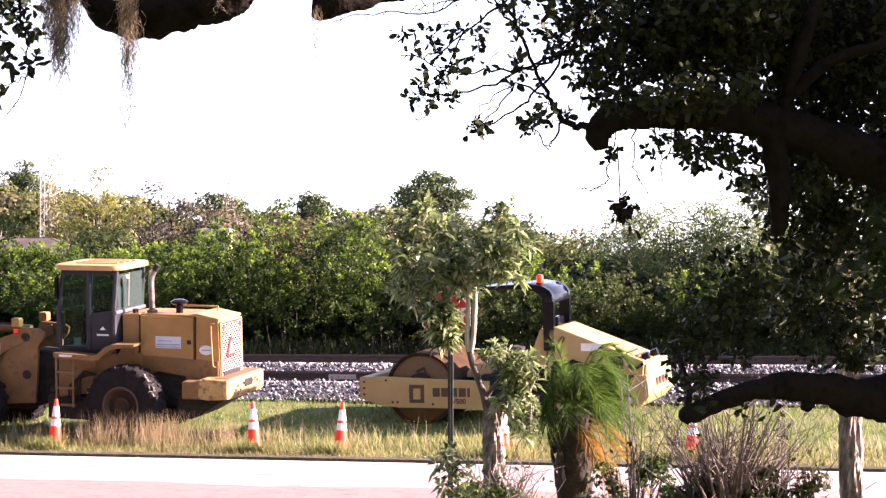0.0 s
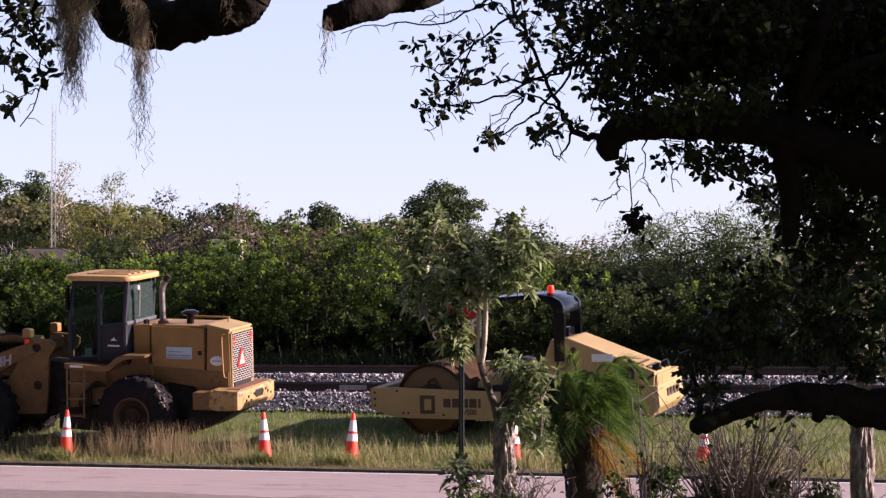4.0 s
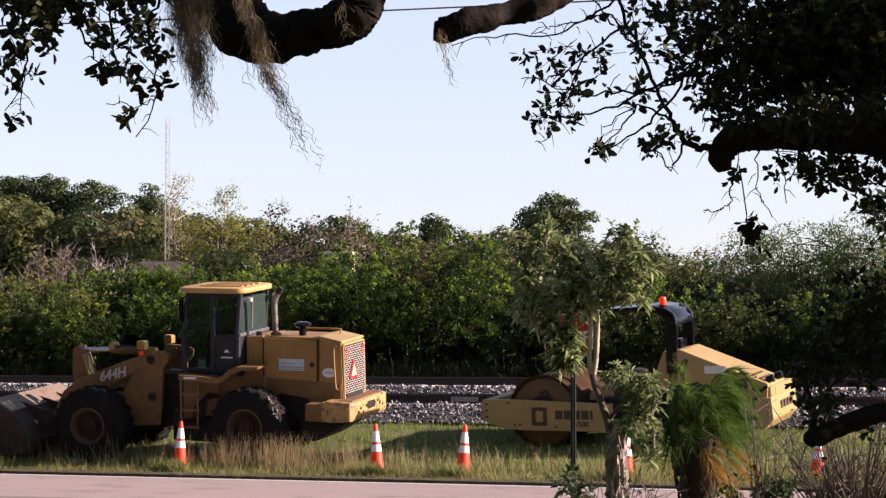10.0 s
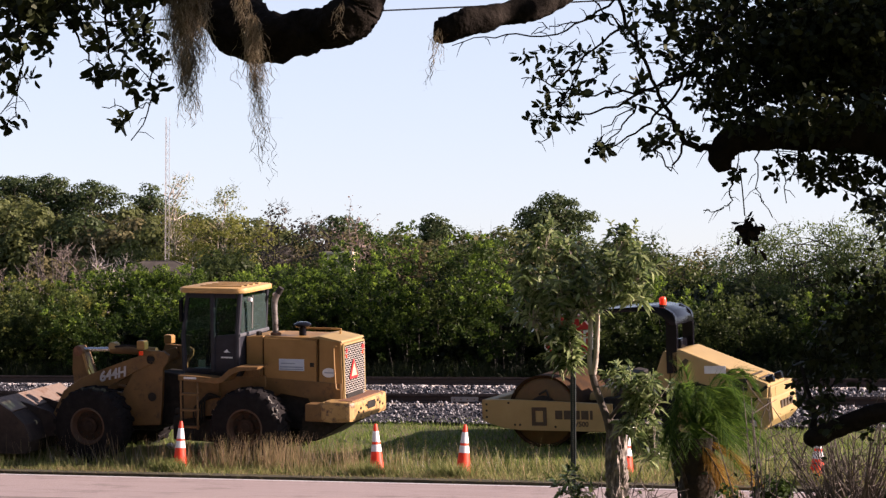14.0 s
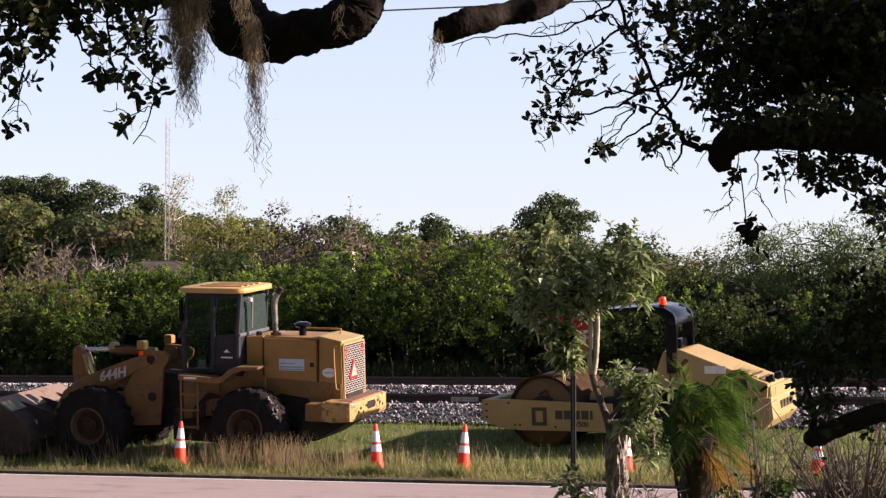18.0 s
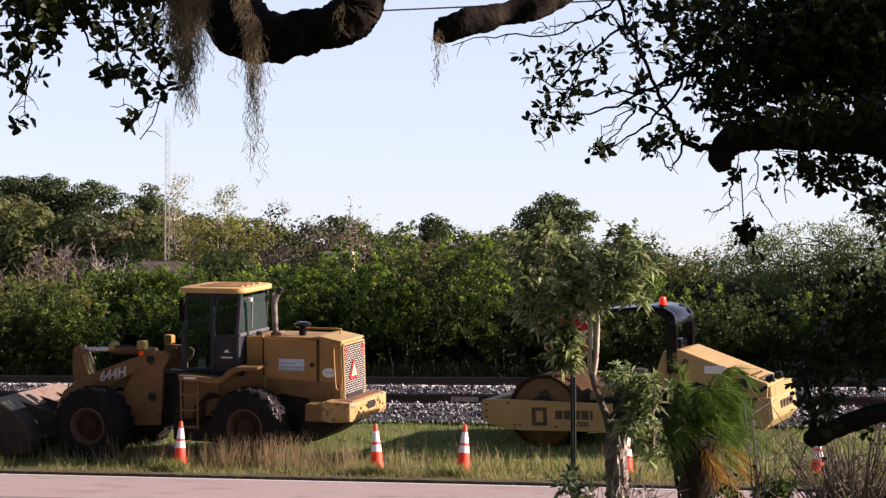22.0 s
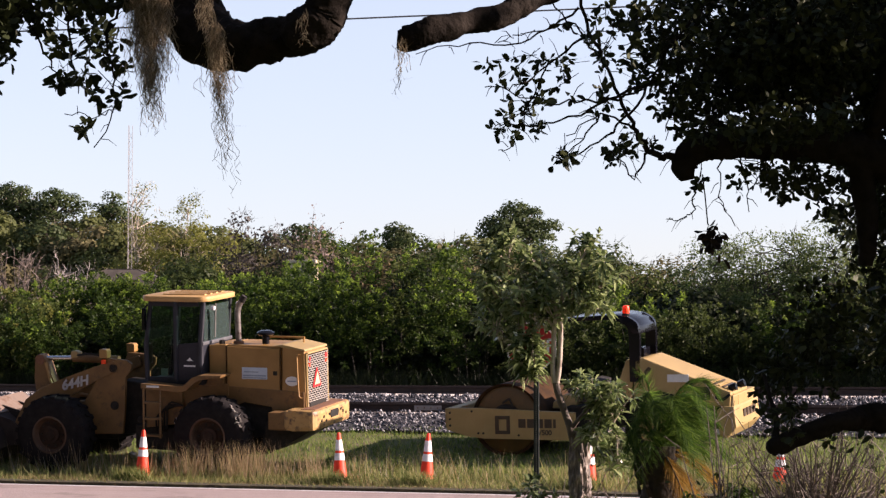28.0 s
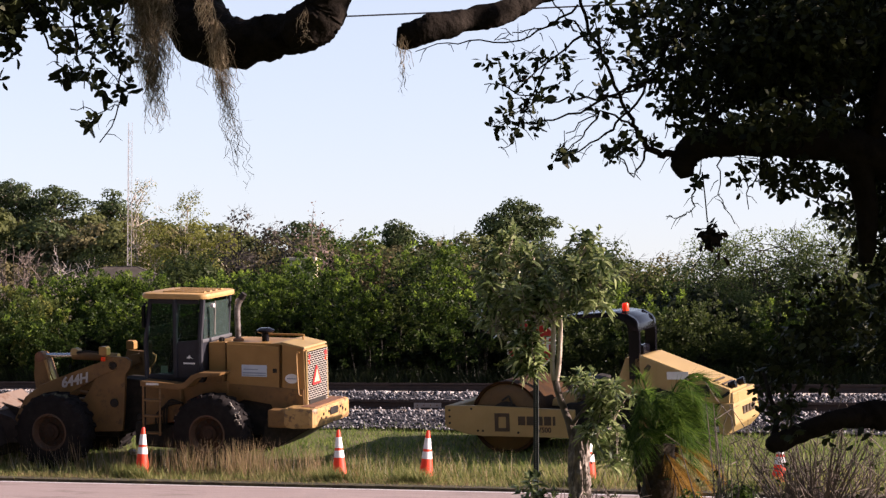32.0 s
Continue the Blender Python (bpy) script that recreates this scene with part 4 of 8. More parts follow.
def build_far_trees():
    rng = random.Random(4)
    # pines: place, height, breadth and depth of the crown
    for i, (x, y, h, w, ch) in enumerate(((-62.6, 97, 10.4, 2.4, 1.5), (-60.2, 97, 10.4, 2.6, 1.6), (-57.9, 97, 9.95, 3.1, 1.8), (-54.7, 97, 9.6, 2.6, 2.0), (-44.5, 97, 8.2, 2.3, 1.9), (-39.6, 97, 7.75, 1.5, 1.2), (-33.7, 97, 8.5, 3.5, 2.5), (-65.4, 98, 10.0, 3.4, 2.0), (-69, 98, 10.3, 3.6, 2.2))):
        grown_tree("pine_tree", x, y, w * 1.12, w * 1.12, h - ch * (1.9 if w < 3.45 else 1.25), h, PINELEAF, 321 + i, "tall pine with a dark rounded crown of dense needles", "distant pines", 54 if w < 3.5 else 64, 0.46 if w < 3.5 else 0.52, 210, 0.14, 0.11, flat=0.62, ragged=0.34, stem_r=0.13, stem_mat=GREYBARK, shell=0.3)
    # brownish woodland in front of the pines
    wood = [(-63, 94.6, 4.6, 8.9), (-60, 94.6, 4.6, 9.0), (-57, 94.6, 4.6, 8.8), (-54, 94.6, 4.4, 8.5), (-51, 94.6, 4.4, 8.0), (-71, 92, 6, 8.6), (-67.5, 91, 5.4, 8.8), (-64, 91.5, 4.4, 8.5), (-61.6, 91, 4.2, 8.7), (-59.1, 91, 4.2, 9.1), (-56.8, 90.5, 4.0, 8.4), (-54.8, 91, 3.8, 8.0), (-52.9, 90.5, 3.8, 8.0), (-51.2, 90, 3.4, 7.8),
            (-49.3, 91, 3.6, 8.0), (-47.4, 92, 3.4, 7.9), (-45.6, 92, 3.4, 7.4), (-43.4, 92, 3.6, 7.2), (-41.2, 92, 3.4, 7.2), (-39, 92, 3.6, 7.0), (-36.6, 92, 3.6, 6.9), (-34, 92, 3.8, 6.9), (-31, 92, 3.8, 6.4), (-28, 92, 4, 5.6)]
    for i, (x, y, w, h) in enumerate(wood):
        mat, lab = [(WOODLEAF, "dull brownish woodland tree"), (WOODGREEN, "dull olive woodland tree"), (PINELEAF, "dark green woodland tree with rounded foliage")][(0, 1, 0, 1, 1, 2)[i % 6]]
        grown_tree("woodland_tree", x, y, w * 1.3, 3.6, 0.6, h, mat, 400 + i, lab, "woodland", 54 if not 4 < i < 7 else 20, 0.70, 150, 0.20, 0.165, ragged=0.3, shell=0.3, stem_r=0.12, stems=2, spread=0.5, twigs=2)
    for i in range(14):                                     # undergrowth that closes the wood at its foot
        x, y = -66 + i * 2.5 + rng.uniform(-0.5, 0.5), 84.5 + rng.uniform(-1, 1)
        grown_tree("undergrowth_shrub", x, y, 3.5, 2.6, 0.0, rng.uniform(4.6, 6.2) if x < -50 else 4.6, WOODLEAF if i % 3 else WOODGREEN, 480 + i, "dull brownish undergrowth shrub at the wood's edge", "undergrowth", 36, 0.66, 105, 0.22, 0.18, shell=0.3, stem_r=0.05, stems=3, spread=0.6, category="bush", twigs=2)
    # slender pale-stemmed trees, thin above
    for i, (x, y, h, w, per, mat) in enumerate(((-46.4, 85, 9.9, 1.9, 42, PALELEAF), (-46.9, 85.4, 8.4, 1.9, 110, YELLOWLEAF), (-44.2, 85, 8.7, 2.0, 80, PALELEAF), (-45.4, 84.6, 7.2, 2.4, 220, YELLOWLEAF), (-43.6, 84.6, 7.4, 2.4, 220, YELLOWLEAF), (-42.4, 84.6, 6.9, 2.4, 240, YELLOWLEAF),
                                                (-46.6, 83.8, 6.0, 2.4, 240, YELLOWLEAF), (-44.6, 83.8, 5.6, 2.6, 240, YELLOWLEAF), (-48.3, 84.4, 6.2, 2.2, 200, OLIVELEAF))):
        grown_tree("slender_tree", x, y, w, w, h * 0.36, h, mat, 500 + i, "slender pale-stemmed tree with thin airy foliage", "slender trees", 34, 0.38, per * 1.5, 0.10, 0.07, ragged=0.6, stem_r=0.065, stems=3, spread=0.45, stem_mat=PALEBARK, twigs=4 if per < 100 else 2, twig_mat=PALEBARK if per < 60 else TWIG)
    for i, (x, y, w, h0, h1) in enumerate(((-14.5, 57.2, 1.8, 1.0, 4.5), (-13.0, 56.8, 2.5, 1.0, 5.0), (-11.3, 57.0, 2.4, 1.0, 4.75), (-9.0, 57.6, 3.0, 0.8, 4.6))):
        grown_tree("willow", x, y, w * 1.25, 2.6, h0, h1, GREYLEAF, 77 + i, "pale grey-green willow with airy feathery twigs", "willows", 60, 0.40, 380, 0.085, 0.042, ragged=0.5, shell=0.9, stem_r=0.05, stems=6, spread=0.6, stem_mat=TWIG, twigs=3)
    bare_tree(-35.5, 57.2, 4.4, 1.5, 600, "leafless pinkish-grey twiggy tree", PINKTWIG, 12)
    bare_tree(-34.6, 57.6, 4.0, 1.2, 604, "leafless pinkish-grey twiggy tree", PINKTWIG, 9)
    bare_tree(-33.4, 57.0, 4.3, 1.1, 601, "leafless tree with crooked whitish branches", PALETWIG, 6)
    bare_tree(-36.9, 57.2, 3.8, 1.6, 602, "leafless pinkish-grey twiggy tree", PINKTWIG, 9)
    bare_tree(-31.6, 56.6, 2.9, 0.9, 603, "leafless tree with crooked whitish branches", PALETWIG, 5)
    bare_tree(-26.9, 61.0, 4.85, 1.9, 605, "nearly bare pinkish tree with withered seed heads", PINKTWIG, 10, leaf_mat=PINKSEED)
    bare_tree(-27.6, 57.0, 3.4, 1.2, 606, "thin bare grey bush above the hedge", TWIG, 8)


# ---- wheel loader ----
HUB = material("greasy_brown_hub", [(0.02, 0.012, 0.009), (0.048, 0.027, 0.017)], 0.75, scale=7, bump=0.1, spec=0.2)
STONE_DUST = material("pale_dried_mud", [(0.30, 0.28, 0.25), (0.42, 0.39, 0.35)], 0.95, scale=14, bump=0.4)


def wheel(parent, x, y0, y1, z, r, rim_r, near=True, lugs=20, rim_mat=None):
    """A tyre with chunky angled lugs, a dished rim and a hub; its outer face is at y0 (near) or y1."""
    w = y1 - y0
    holder = bmesh.new()
    lathe(holder, [(rim_r, 0.06 * w), (rim_r * 1.05, 0.0), (r * 0.78, -0.01 * w), (r * 0.90, 0.03 * w), (r * 0.955, 0.12 * w), (r * 0.965, 0.5 * w),
                   (r * 0.955, 0.88 * w), (r * 0.90, 0.97 * w), (r * 0.78, 1.01 * w), (rim_r * 1.05, w), (rim_r, 0.94 * w), (rim_r * 0.97, 0.5 * w), (rim_r, 0.06 * w)], 48, "y", (x, y0, z), caps=False)
    wheel_part = part("wheel", holder, RUBBER, parent, "dusty black rubber tyre with chunky tread", smooth=True)
    skew, tw = 0.07 * r / 0.74, 0.05 * r / 0.74
    meshes = []
    for side in (0, 1):                                     # one lug for each half of the tread
        bm = bmesh.new()
        ya, yb = (0.02 * w, 0.52 * w) if side == 0 else (0.48 * w, 0.98 * w)
        vs = []
        for yy, dx in ((ya, skew if side == 0 else 0), (yb, 0 if side == 0 else skew)):
            for xx, zz in ((-tw, 0.93 * r), (tw, 0.93 * r), (tw * 0.75, r), (-tw * 0.75, r)):
                drop = 0.03 * r if (yy == ya and side == 0) or (yy == yb and side == 1) else 0
                vs.append(bm.verts.new((xx + dx, yy, zz - drop)))
        for q in ((0, 1, 2, 3), (7, 6, 5, 4), (0, 4, 5, 1), (1, 5, 6, 2), (2, 6, 7, 3), (3, 7, 4, 0)):
            bm.faces.new([vs[i] for i in q])
        first = part("tread_lug", bm, RUBBER)
        meshes.append(first.data)
        bpy.data.objects.remove(first)
    for k in range(lugs * 2):
        ob = new("tread_lug", meshes[k % 2])
        ob.parent = wheel_part
        ob.matrix_basis = Matrix.Translation((x, y0, z)) @ Matrix.Rotation(-2 * math.pi * (k / 2 + (0.25 if k % 2 else 0)) / lugs, 4, "Y")
    o = 1 if near else -1
    f = y0 if near else y1
    bm = bmesh.new()
    lathe(bm, [(rim_r * 1.04, f + o * 0.03), (rim_r * 1.06, f + o * 0.0), (rim_r * 0.97, f - o * 0.005), (rim_r * 0.9, f + o * 0.06), (rim_r * 0.84, f + o * 0.12), (rim_r * 0.8, f + o * 0.125)], 40, "y", (x, 0, z), caps=False)
    rim = part("rim", bm, rim_mat or RIM, wheel_part, "rust-brown dished steel rim", smooth=True)
    bm = bmesh.new()
    lathe(bm, [(rim_r * 0.84, f + o * 0.122), (rim_r * 0.5, f + o * 0.135), (rim_r * 0.46, f + o * 0.07), (rim_r * 0.30, f + o * 0.06), (rim_r * 0.26, f + o * 0.04), (rim_r * 0.03, f + o * 0.035)], 40, "y", (x, 0, z))
    part("wheel_disc", bm, rim_mat or HUB, wheel_part, "grimy brown wheel disc and hub", smooth=True)
    for k in range(10):
        a = 2 * math.pi * k / 10
        bm = bmesh.new()
        c = Vector((x + 0.66 * rim_r * math.cos(a), 0, z + 0.66 * rim_r * math.sin(a)))
        tube(bm, [c + Vector((0, f + o * 0.10, 0)), c + Vector((0, f + o * 0.145, 0))], 0.022, 6)
        ob = part("wheel_nut", bm, DARK, wheel_part)
    return wheel_part


def build_loader():
    L = empty("wheel_loader", pose(-19.26, 37.8, 0.15, 6, 1.5, 3.5), "weathered yellow wheel loader parked on the grass bank", "wheel loader")
    C = 1.25                                   # centre line
    # wheels
    for x, z in ((0.0, 0.70), (-3.26, 0.62)):
        wheel(L, x, 0.0, 0.56, z, 0.75, 0.34, True)
        wheel(L, x, 1.94, 2.5, z, 0.75, 0.34, False)
    for x, z in ((0.0, 0.70), (-3.26, 0.62)):
        bm = bmesh.new()
        tube(bm, [(x, 0.4, z), (x, 0.75, z), (x, 1.0, z), (x, 1.5, z), (x, 1.75, z), (x, 2.1, z)], [0.14, 0.16, 0.3, 0.3, 0.16, 0.14], 14)
        part("axle", bm, DARK, L, "greasy dark axle housing", smooth=True)
    # rear frame under the engine
    bm = bmesh.new()
    prism(bm, [(-1.55, 0.62), (-1.2, 0.5), (0.9, 0.62), (1.75, 0.85), (1.75, 1.3), (-1.55, 1.3)], 0.82, 1.68, 0.03)
    part("rear_frame", bm, DARK, L, "greasy shadowed rear frame")
    bm = bmesh.new()
    prism(bm, [(0.95, 0.95), (1.95, 0.86), (1.2, 0.42), (0.85, 0.45)], 0.55, 1.95, 0.03)
    part("belly_guard", bm, DARK, L, "dark sloping belly guard under the counterweight")
    # lower engine side skirts
    for y0, y1 in ((0.72, 0.80), (1.70, 1.78)):
        bm = bmesh.new()
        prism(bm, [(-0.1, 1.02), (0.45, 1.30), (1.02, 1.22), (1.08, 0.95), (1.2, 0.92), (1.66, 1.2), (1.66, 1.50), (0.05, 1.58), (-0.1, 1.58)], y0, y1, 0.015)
        part("side_skirt", bm, DULL_YELLOW, L)
    # engine hood: front box, hinged side door, rear cowl
    bm = bmesh.new()
    prism(bm, [(-0.27, 1.56), (0.08, 1.56), (0.08, 2.36), (-0.27, 2.34)], 0.76, 1.88, 0.02)
    part("hood_front", bm, YELLOW, L)
    bm = bmesh.new()
    prism(bm, [(0.09, 1.5), (1.19, 1.42), (1.19, 2.35), (0.09, 2.36)], 0.77, 1.87, 0.035)
    hood = part("hood", bm, YELLOW, L, "weathered yellow engine hood")
    for y0, y1 in ((0.735, 0.775), (1.865, 1.905)):
        bm = bmesh.new()
        prism(bm, [(0.105, 1.535), (1.165, 1.455), (1.165, 2.30), (0.105, 2.325)], y0, y1, 0.012)
        door = part("side_door", bm, YELLOW, L, "hinged yellow engine side door")
        if y0 < 1:
            bm = bmesh.new()
            box(bm, 1.04, 1.12, y0 - 0.012, y0 + 0.01, 1.80, 1.88, 0.006)
            part("latch", bm, DARK, door, "black door latch")
    bm = bmesh.new()
    prism(bm, [(1.2, 1.22), (1.70, 1.18), (1.66, 2.27), (1.22, 2.35)], 0.74, 1.90, 0.03)
    cowl = part("rear_cowl", bm, YELLOW, L, "bright yellow rear cowl round the radiator")
    bm = bmesh.new()
    prism(bm, [(1.0, 2.345), (1.23, 2.385), (1.67, 2.30), (1.69, 2.265), (1.2, 2.33)], 0.73, 1.91, 0.012)
    part("cowl_lid", bm, PALE_YELLOW, L, "paler yellow cowl lid")
    bm = bmesh.new()
    tube(bm, curve_points([(1.60, 0.70, 2.20), (1.55, 0.69, 2.2), (1.535, 0.69, 2.15), (1.55, 0.69, 1.75), (1.57, 0.69, 1.45), (1.59, 0.69, 1.40), (1.63, 0.71, 1.39)], 4), 0.016, 6)
    part("grab_handle", bm, YELLOW, L, "thin bent yellow grab handle", smooth=True)
    for x0, x1, z0, z1 in ((0.10, 1.19, 1.436, 1.443), (1.188, 1.193, 1.22, 2.33), (0.087, 0.092, 1.5, 2.34)):
        bm = bmesh.new()
        box(bm, x0, x1, 0.728, 0.745, z0, z1, 0)
        part("panel_gap", bm, BLACK, L, "dark shut line between the hood panels")
    # grille in the rear face
    bm = bmesh.new()
    box(bm, 1.69, 1.702, 0.80, 1.84, 1.22, 2.20, 0)
    part("radiator", bm, BLACK, L, "dark radiator core behind the grille")
    steel = material("pale_grille_steel", [(0.27, 0.25, 0.225), (0.40, 0.37, 0.33)], 0.5, scale=12, stain=(0.3, 0.17, 0.09), stain_scale=12)
    for k in range(24):                                     # slotted sheet: bars with staggered webs between them
        z = 1.225 + 0.0415 * k
        bm = bmesh.new()
        box(bm, 1.712, 1.724, 0.80, 1.845, z - 0.006, z + 0.006, 0)
        if k < 23:
            for j in range(8):
                y = 0.81 + 0.138 * j + (0.069 if k % 2 else 0)
                if y < 1.83:
                    box(bm, 1.711, 1.7225, y - 0.010, y + 0.010, z + 0.006, z + 0.0355, 0)
        part("grille_bar", bm, steel, L)
    for a, b in (((1.71, 0.785, 1.2), (1.69, 0.785, 2.22)), ((1.71, 1.86, 1.2), (1.69, 1.86, 2.22)), ((1.69, 0.80, 2.22), (1.69, 1.86, 2.22)), ((1.71, 0.80, 1.2), (1.71, 1.86, 1.2))):
        bm = bmesh.new()
        tube(bm, [a, b], 0.022, 6)
        part("grille_frame", bm, PALE_YELLOW, L)
    sign = bmesh.new()
    prism(sign, [(1.01, 1.56), (1.39, 1.56), (1.42, 1.59), (1.22, 1.92), (1.18, 1.92), (0.98, 1.59)], 1.735, 1.742, 0.002, "yz")
    tri = part("warning_triangle", sign, RED, L, "red slow-vehicle triangle with a fluorescent white-orange middle")
    bm = bmesh.new()
    prism(bm, [(1.06, 1.61), (1.34, 1.61), (1.20, 1.86)], 1.744, 1.75, 0, "yz")
    # film colour whitened to carry the sun's glare
    part("triangle_middle", bm, material("fluorescent_orange_film", [(0.8, 0.40, 0.25), (0.88, 0.47, 0.3)], 0.5), tri, "orange triangle whitened for glare")
    for y, w in ((0.84, 0.06), (1.66, 0.12)):
        bm = bmesh.new()
        box(bm, 1.70, 1.735, y, y + w, 2.07, 2.15, 0.01)
        part("tail_light", bm, RED, L, "red square tail light")
    for y in (0.84, 1.70):
        bm = bmesh.new()
        box(bm, 1.70, 1.735, y, y + 0.05, 1.97, 2.04, 0.01)
        part("indicator_light", bm, BEACON, L, "orange indicator light")
    # counterweight bumper
    bm = bmesh.new()
    prism(bm, [(1.62, 0.26), (2.0, 0.29), (2.05, 0.45), (2.05, 2.08), (2.0, 2.25), (1.62, 2.30), (1.4, 2.27), (1.4, 0.28)], 0.83, 1.21, 0.075, "xy")
    bumper = part("counterweight", bm, WORN_YELLOW, L, "chipped yellow cast counterweight with rust spots")
    for y, z, w, h in ((0.6, 1.0, 0.05, 0.05), (0.72, 1.06, 0.06, 0.06), (0.84, 0.98, 0.05, 0.05), (1.74, 1.05, 0.06, 0.08), (1.9, 1.0, 0.05, 0.05), (1.0, 1.08, 0.05, 0.06), (1.62, 1.1, 0.05, 0.05)):
        bm = bmesh.new()
        lathe(bm, [(w / 2, 2.045), (w / 2, 2.064), (w / 4, 2.064)], 8, "x", (0, y, z))
        part("bolt_hole", bm, DARK, bumper)
    bm = bmesh.new()
    prism(bm, [(1.1, 1.0), (1.45, 1.0), (1.5, 1.08), (1.45, 1.14), (1.1, 1.14), (1.05, 1.07)], 2.05, 2.066, 0.004, "yz")
    part("hitch_slot", bm, DARK, bumper, "dark hitch slot in the counterweight")
    for y0, y1 in ((0.29, 0.62), (1.92, 2.24)):
        bm = bmesh.new()
        box(bm, 1.10, 1.62, y0, y1, 0.83, 1.16, 0.03)
        part("rear_step_box", bm, DULL_YELLOW, L, "yellow box section beside the rear tyre")
    bm = bmesh.new()
    box(bm, 1.70, 1.98, 0.45, 2.1, 1.205, 1.22, 0.004)
    part("bumper_tread", bm, RUST, L, "rusty scuffed top of the counterweight")
    # exhaust, pre-cleaner, rail
    bm = bmesh.new()
    pts = curve_points([(0.24, 1.0, 2.30, 0.056), (0.23, 1.0, 2.62, 0.056), (0.22, 1.0, 2.94, 0.058), (0.25, 1.0, 3.08, 0.06), (0.32, 1.0, 3.19, 0.058)], 4)
    tube(bm, [p[:3] for p in pts], [p[3] for p in pts], 14, caps=False)
    stack = part("exhaust_pipe", bm, EXHAUST, L, "heat-stained steel exhaust pipe with a bent tip", smooth=True)
    bm = bmesh.new()
    lathe(bm, [(0.10, 2.33), (0.10, 2.40), (0.08, 2.41)], 16, "z", (0.24, 1.0, 0))
    part("collar", bm, RUST, stack)
    bm = bmesh.new()
    tube(bm, [(0.30, 1.0, 3.16), (0.37, 1.0, 3.26)], [0.064, 0.058], 12)
    part("exhaust_tip", bm, DARK, stack, "sooty black exhaust mouth")
    bm = bmesh.new()
    lathe(bm, [(0.07, 2.34), (0.07, 2.50), (0.12, 2.51), (0.17, 2.54), (0.17, 2.57), (0.10, 2.61)], 20, "z", (0.75, 1.1, 0))
    part("air_precleaner", bm, BLACK, L, "black mushroom-shaped air pre-cleaner", smooth=True)
    bm = bmesh.new()
    tube(bm, curve_points([(0.62, 1.5, 2.34), (0.62, 1.5, 2.43), (0.66, 1.5, 2.45), (1.32, 1.5, 2.45), (1.36, 1.5, 2.43), (1.36, 1.5, 2.34)], 3), 0.02, 6)
    part("hood_rail", bm, YELLOW, L, "low bent yellow hood rail", smooth=True)
    bm = bmesh.new()
    lathe(bm, [(0.055, 2.34), (0.055, 2.42), (0.03, 2.43)], 12, "z", (-0.06, 0.9, 0))
    part("filler_cap", bm, DARK, L, "dark filler cap")
    # cab
    # block added for the black bulge on the front pillar
    bm = bmesh.new()
    box(bm, -1.505, -1.445, 0.42, 0.52, 2.62, 3.04, 0.02)
    tube(bm, [(-1.50, 0.46, 3.0), (-1.42, 0.52, 3.1)], 0.015, 6)
    part("pillar_bulge", bm, BLACK, L, "black bulge at the cab's front pillar")
    cab = [(-1.42, 1.66), (-0.30, 1.66), (-0.30, 2.40), (-0.26, 3.14), (-1.36, 3.14), (-1.46, 2.4)]
    bm = bmesh.new()
    box(bm, -1.44, -0.30, 0.52, 1.88, 1.60, 1.70, 0.02)
    part("cab_floor", bm, CABGREY, L)
    for name, pts, r in (("cab_pillar", [(-1.44, 0.53, 1.68), (-1.46, 0.53, 2.35), (-1.36, 0.55, 3.17)], 0.05), ("cab_pillar", [(-0.84, 0.51, 1.68), (-0.84, 0.51, 3.17)], 0.05),
                         ("cab_pillar", [(-0.34, 0.53, 1.68), (-0.34, 0.53, 2.45), (-0.29, 0.55, 3.17)], 0.055), ("cab_pillar", [(-1.44, 1.86, 1.68), (-1.46, 1.86, 2.35), (-1.36, 1.84, 3.17)], 0.05),
                         ("cab_pillar", [(-0.34, 1.86, 1.68), (-0.34, 1.86, 2.45), (-0.29, 1.84, 3.17)], 0.04)):
        bm = bmesh.new()
        tube(bm, pts, r, 8)
        part(name, bm, CABGREY, L)
    # near side: door with glass, rear quarter panel
    bm = bmesh.new()
    prism(bm, [(-0.80, 1.68), (-0.30, 1.68), (-0.30, 2.42), (-0.80, 2.36)], 0.505, 0.55, 0.012)
    quarter = part("quarter_panel", bm, CABGREY, L, "dark grey cab quarter panel with a pale maker's mark")
    bm = bmesh.new()
    prism(bm, [(-0.62, 2.06), (-0.55, 2.12), (-0.53, 2.08), (-0.48, 2.05), (-0.53, 2.06), (-0.56, 2.05)], 0.500, 0.504, 0)
    part("maker_mark", bm, WHITE, quarter, "small pale maker's mark")
    bm = bmesh.new()
    box(bm, -0.68, -0.44, 0.500, 0.504, 1.945, 1.975, 0)
    part("maker_bar", bm, WHITE, quarter, "small pale bar of unreadable lettering")
    for y in (0.52, 1.85):
        bm = bmesh.new()
        prism(bm, [(-1.38, 1.72), (-0.88, 1.72), (-0.88, 3.10), (-1.33, 3.10), (-1.41, 2.36)], y, y + 0.014, 0)
        g = part("door_glass", bm, GLASS, L, "tinted cab door glass")
        bm = bmesh.new()
        prism(bm, [(-0.80, 2.42), (-0.40, 2.46), (-0.36, 3.10), (-0.80, 3.10)], y, y + 0.014, 0)
        part("side_glass", bm, GLASS, L, "tinted cab side glass")
        for z0, z1 in ((1.66, 1.74), (3.08, 3.17)):
            bm = bmesh.new()
            box(bm, -1.40, -0.36, y - 0.012, y + 0.03, z0, z1, 0.01)
            part("door_frame_bar", bm, CABGREY, L)
    for x in (-0.31, -1.45):
        bm = bmesh.new()
        prism(bm, [(0.60, 2.42), (1.82, 2.42), (1.80, 3.09), (0.62, 3.09)], x, x + 0.014, 0, "yz")
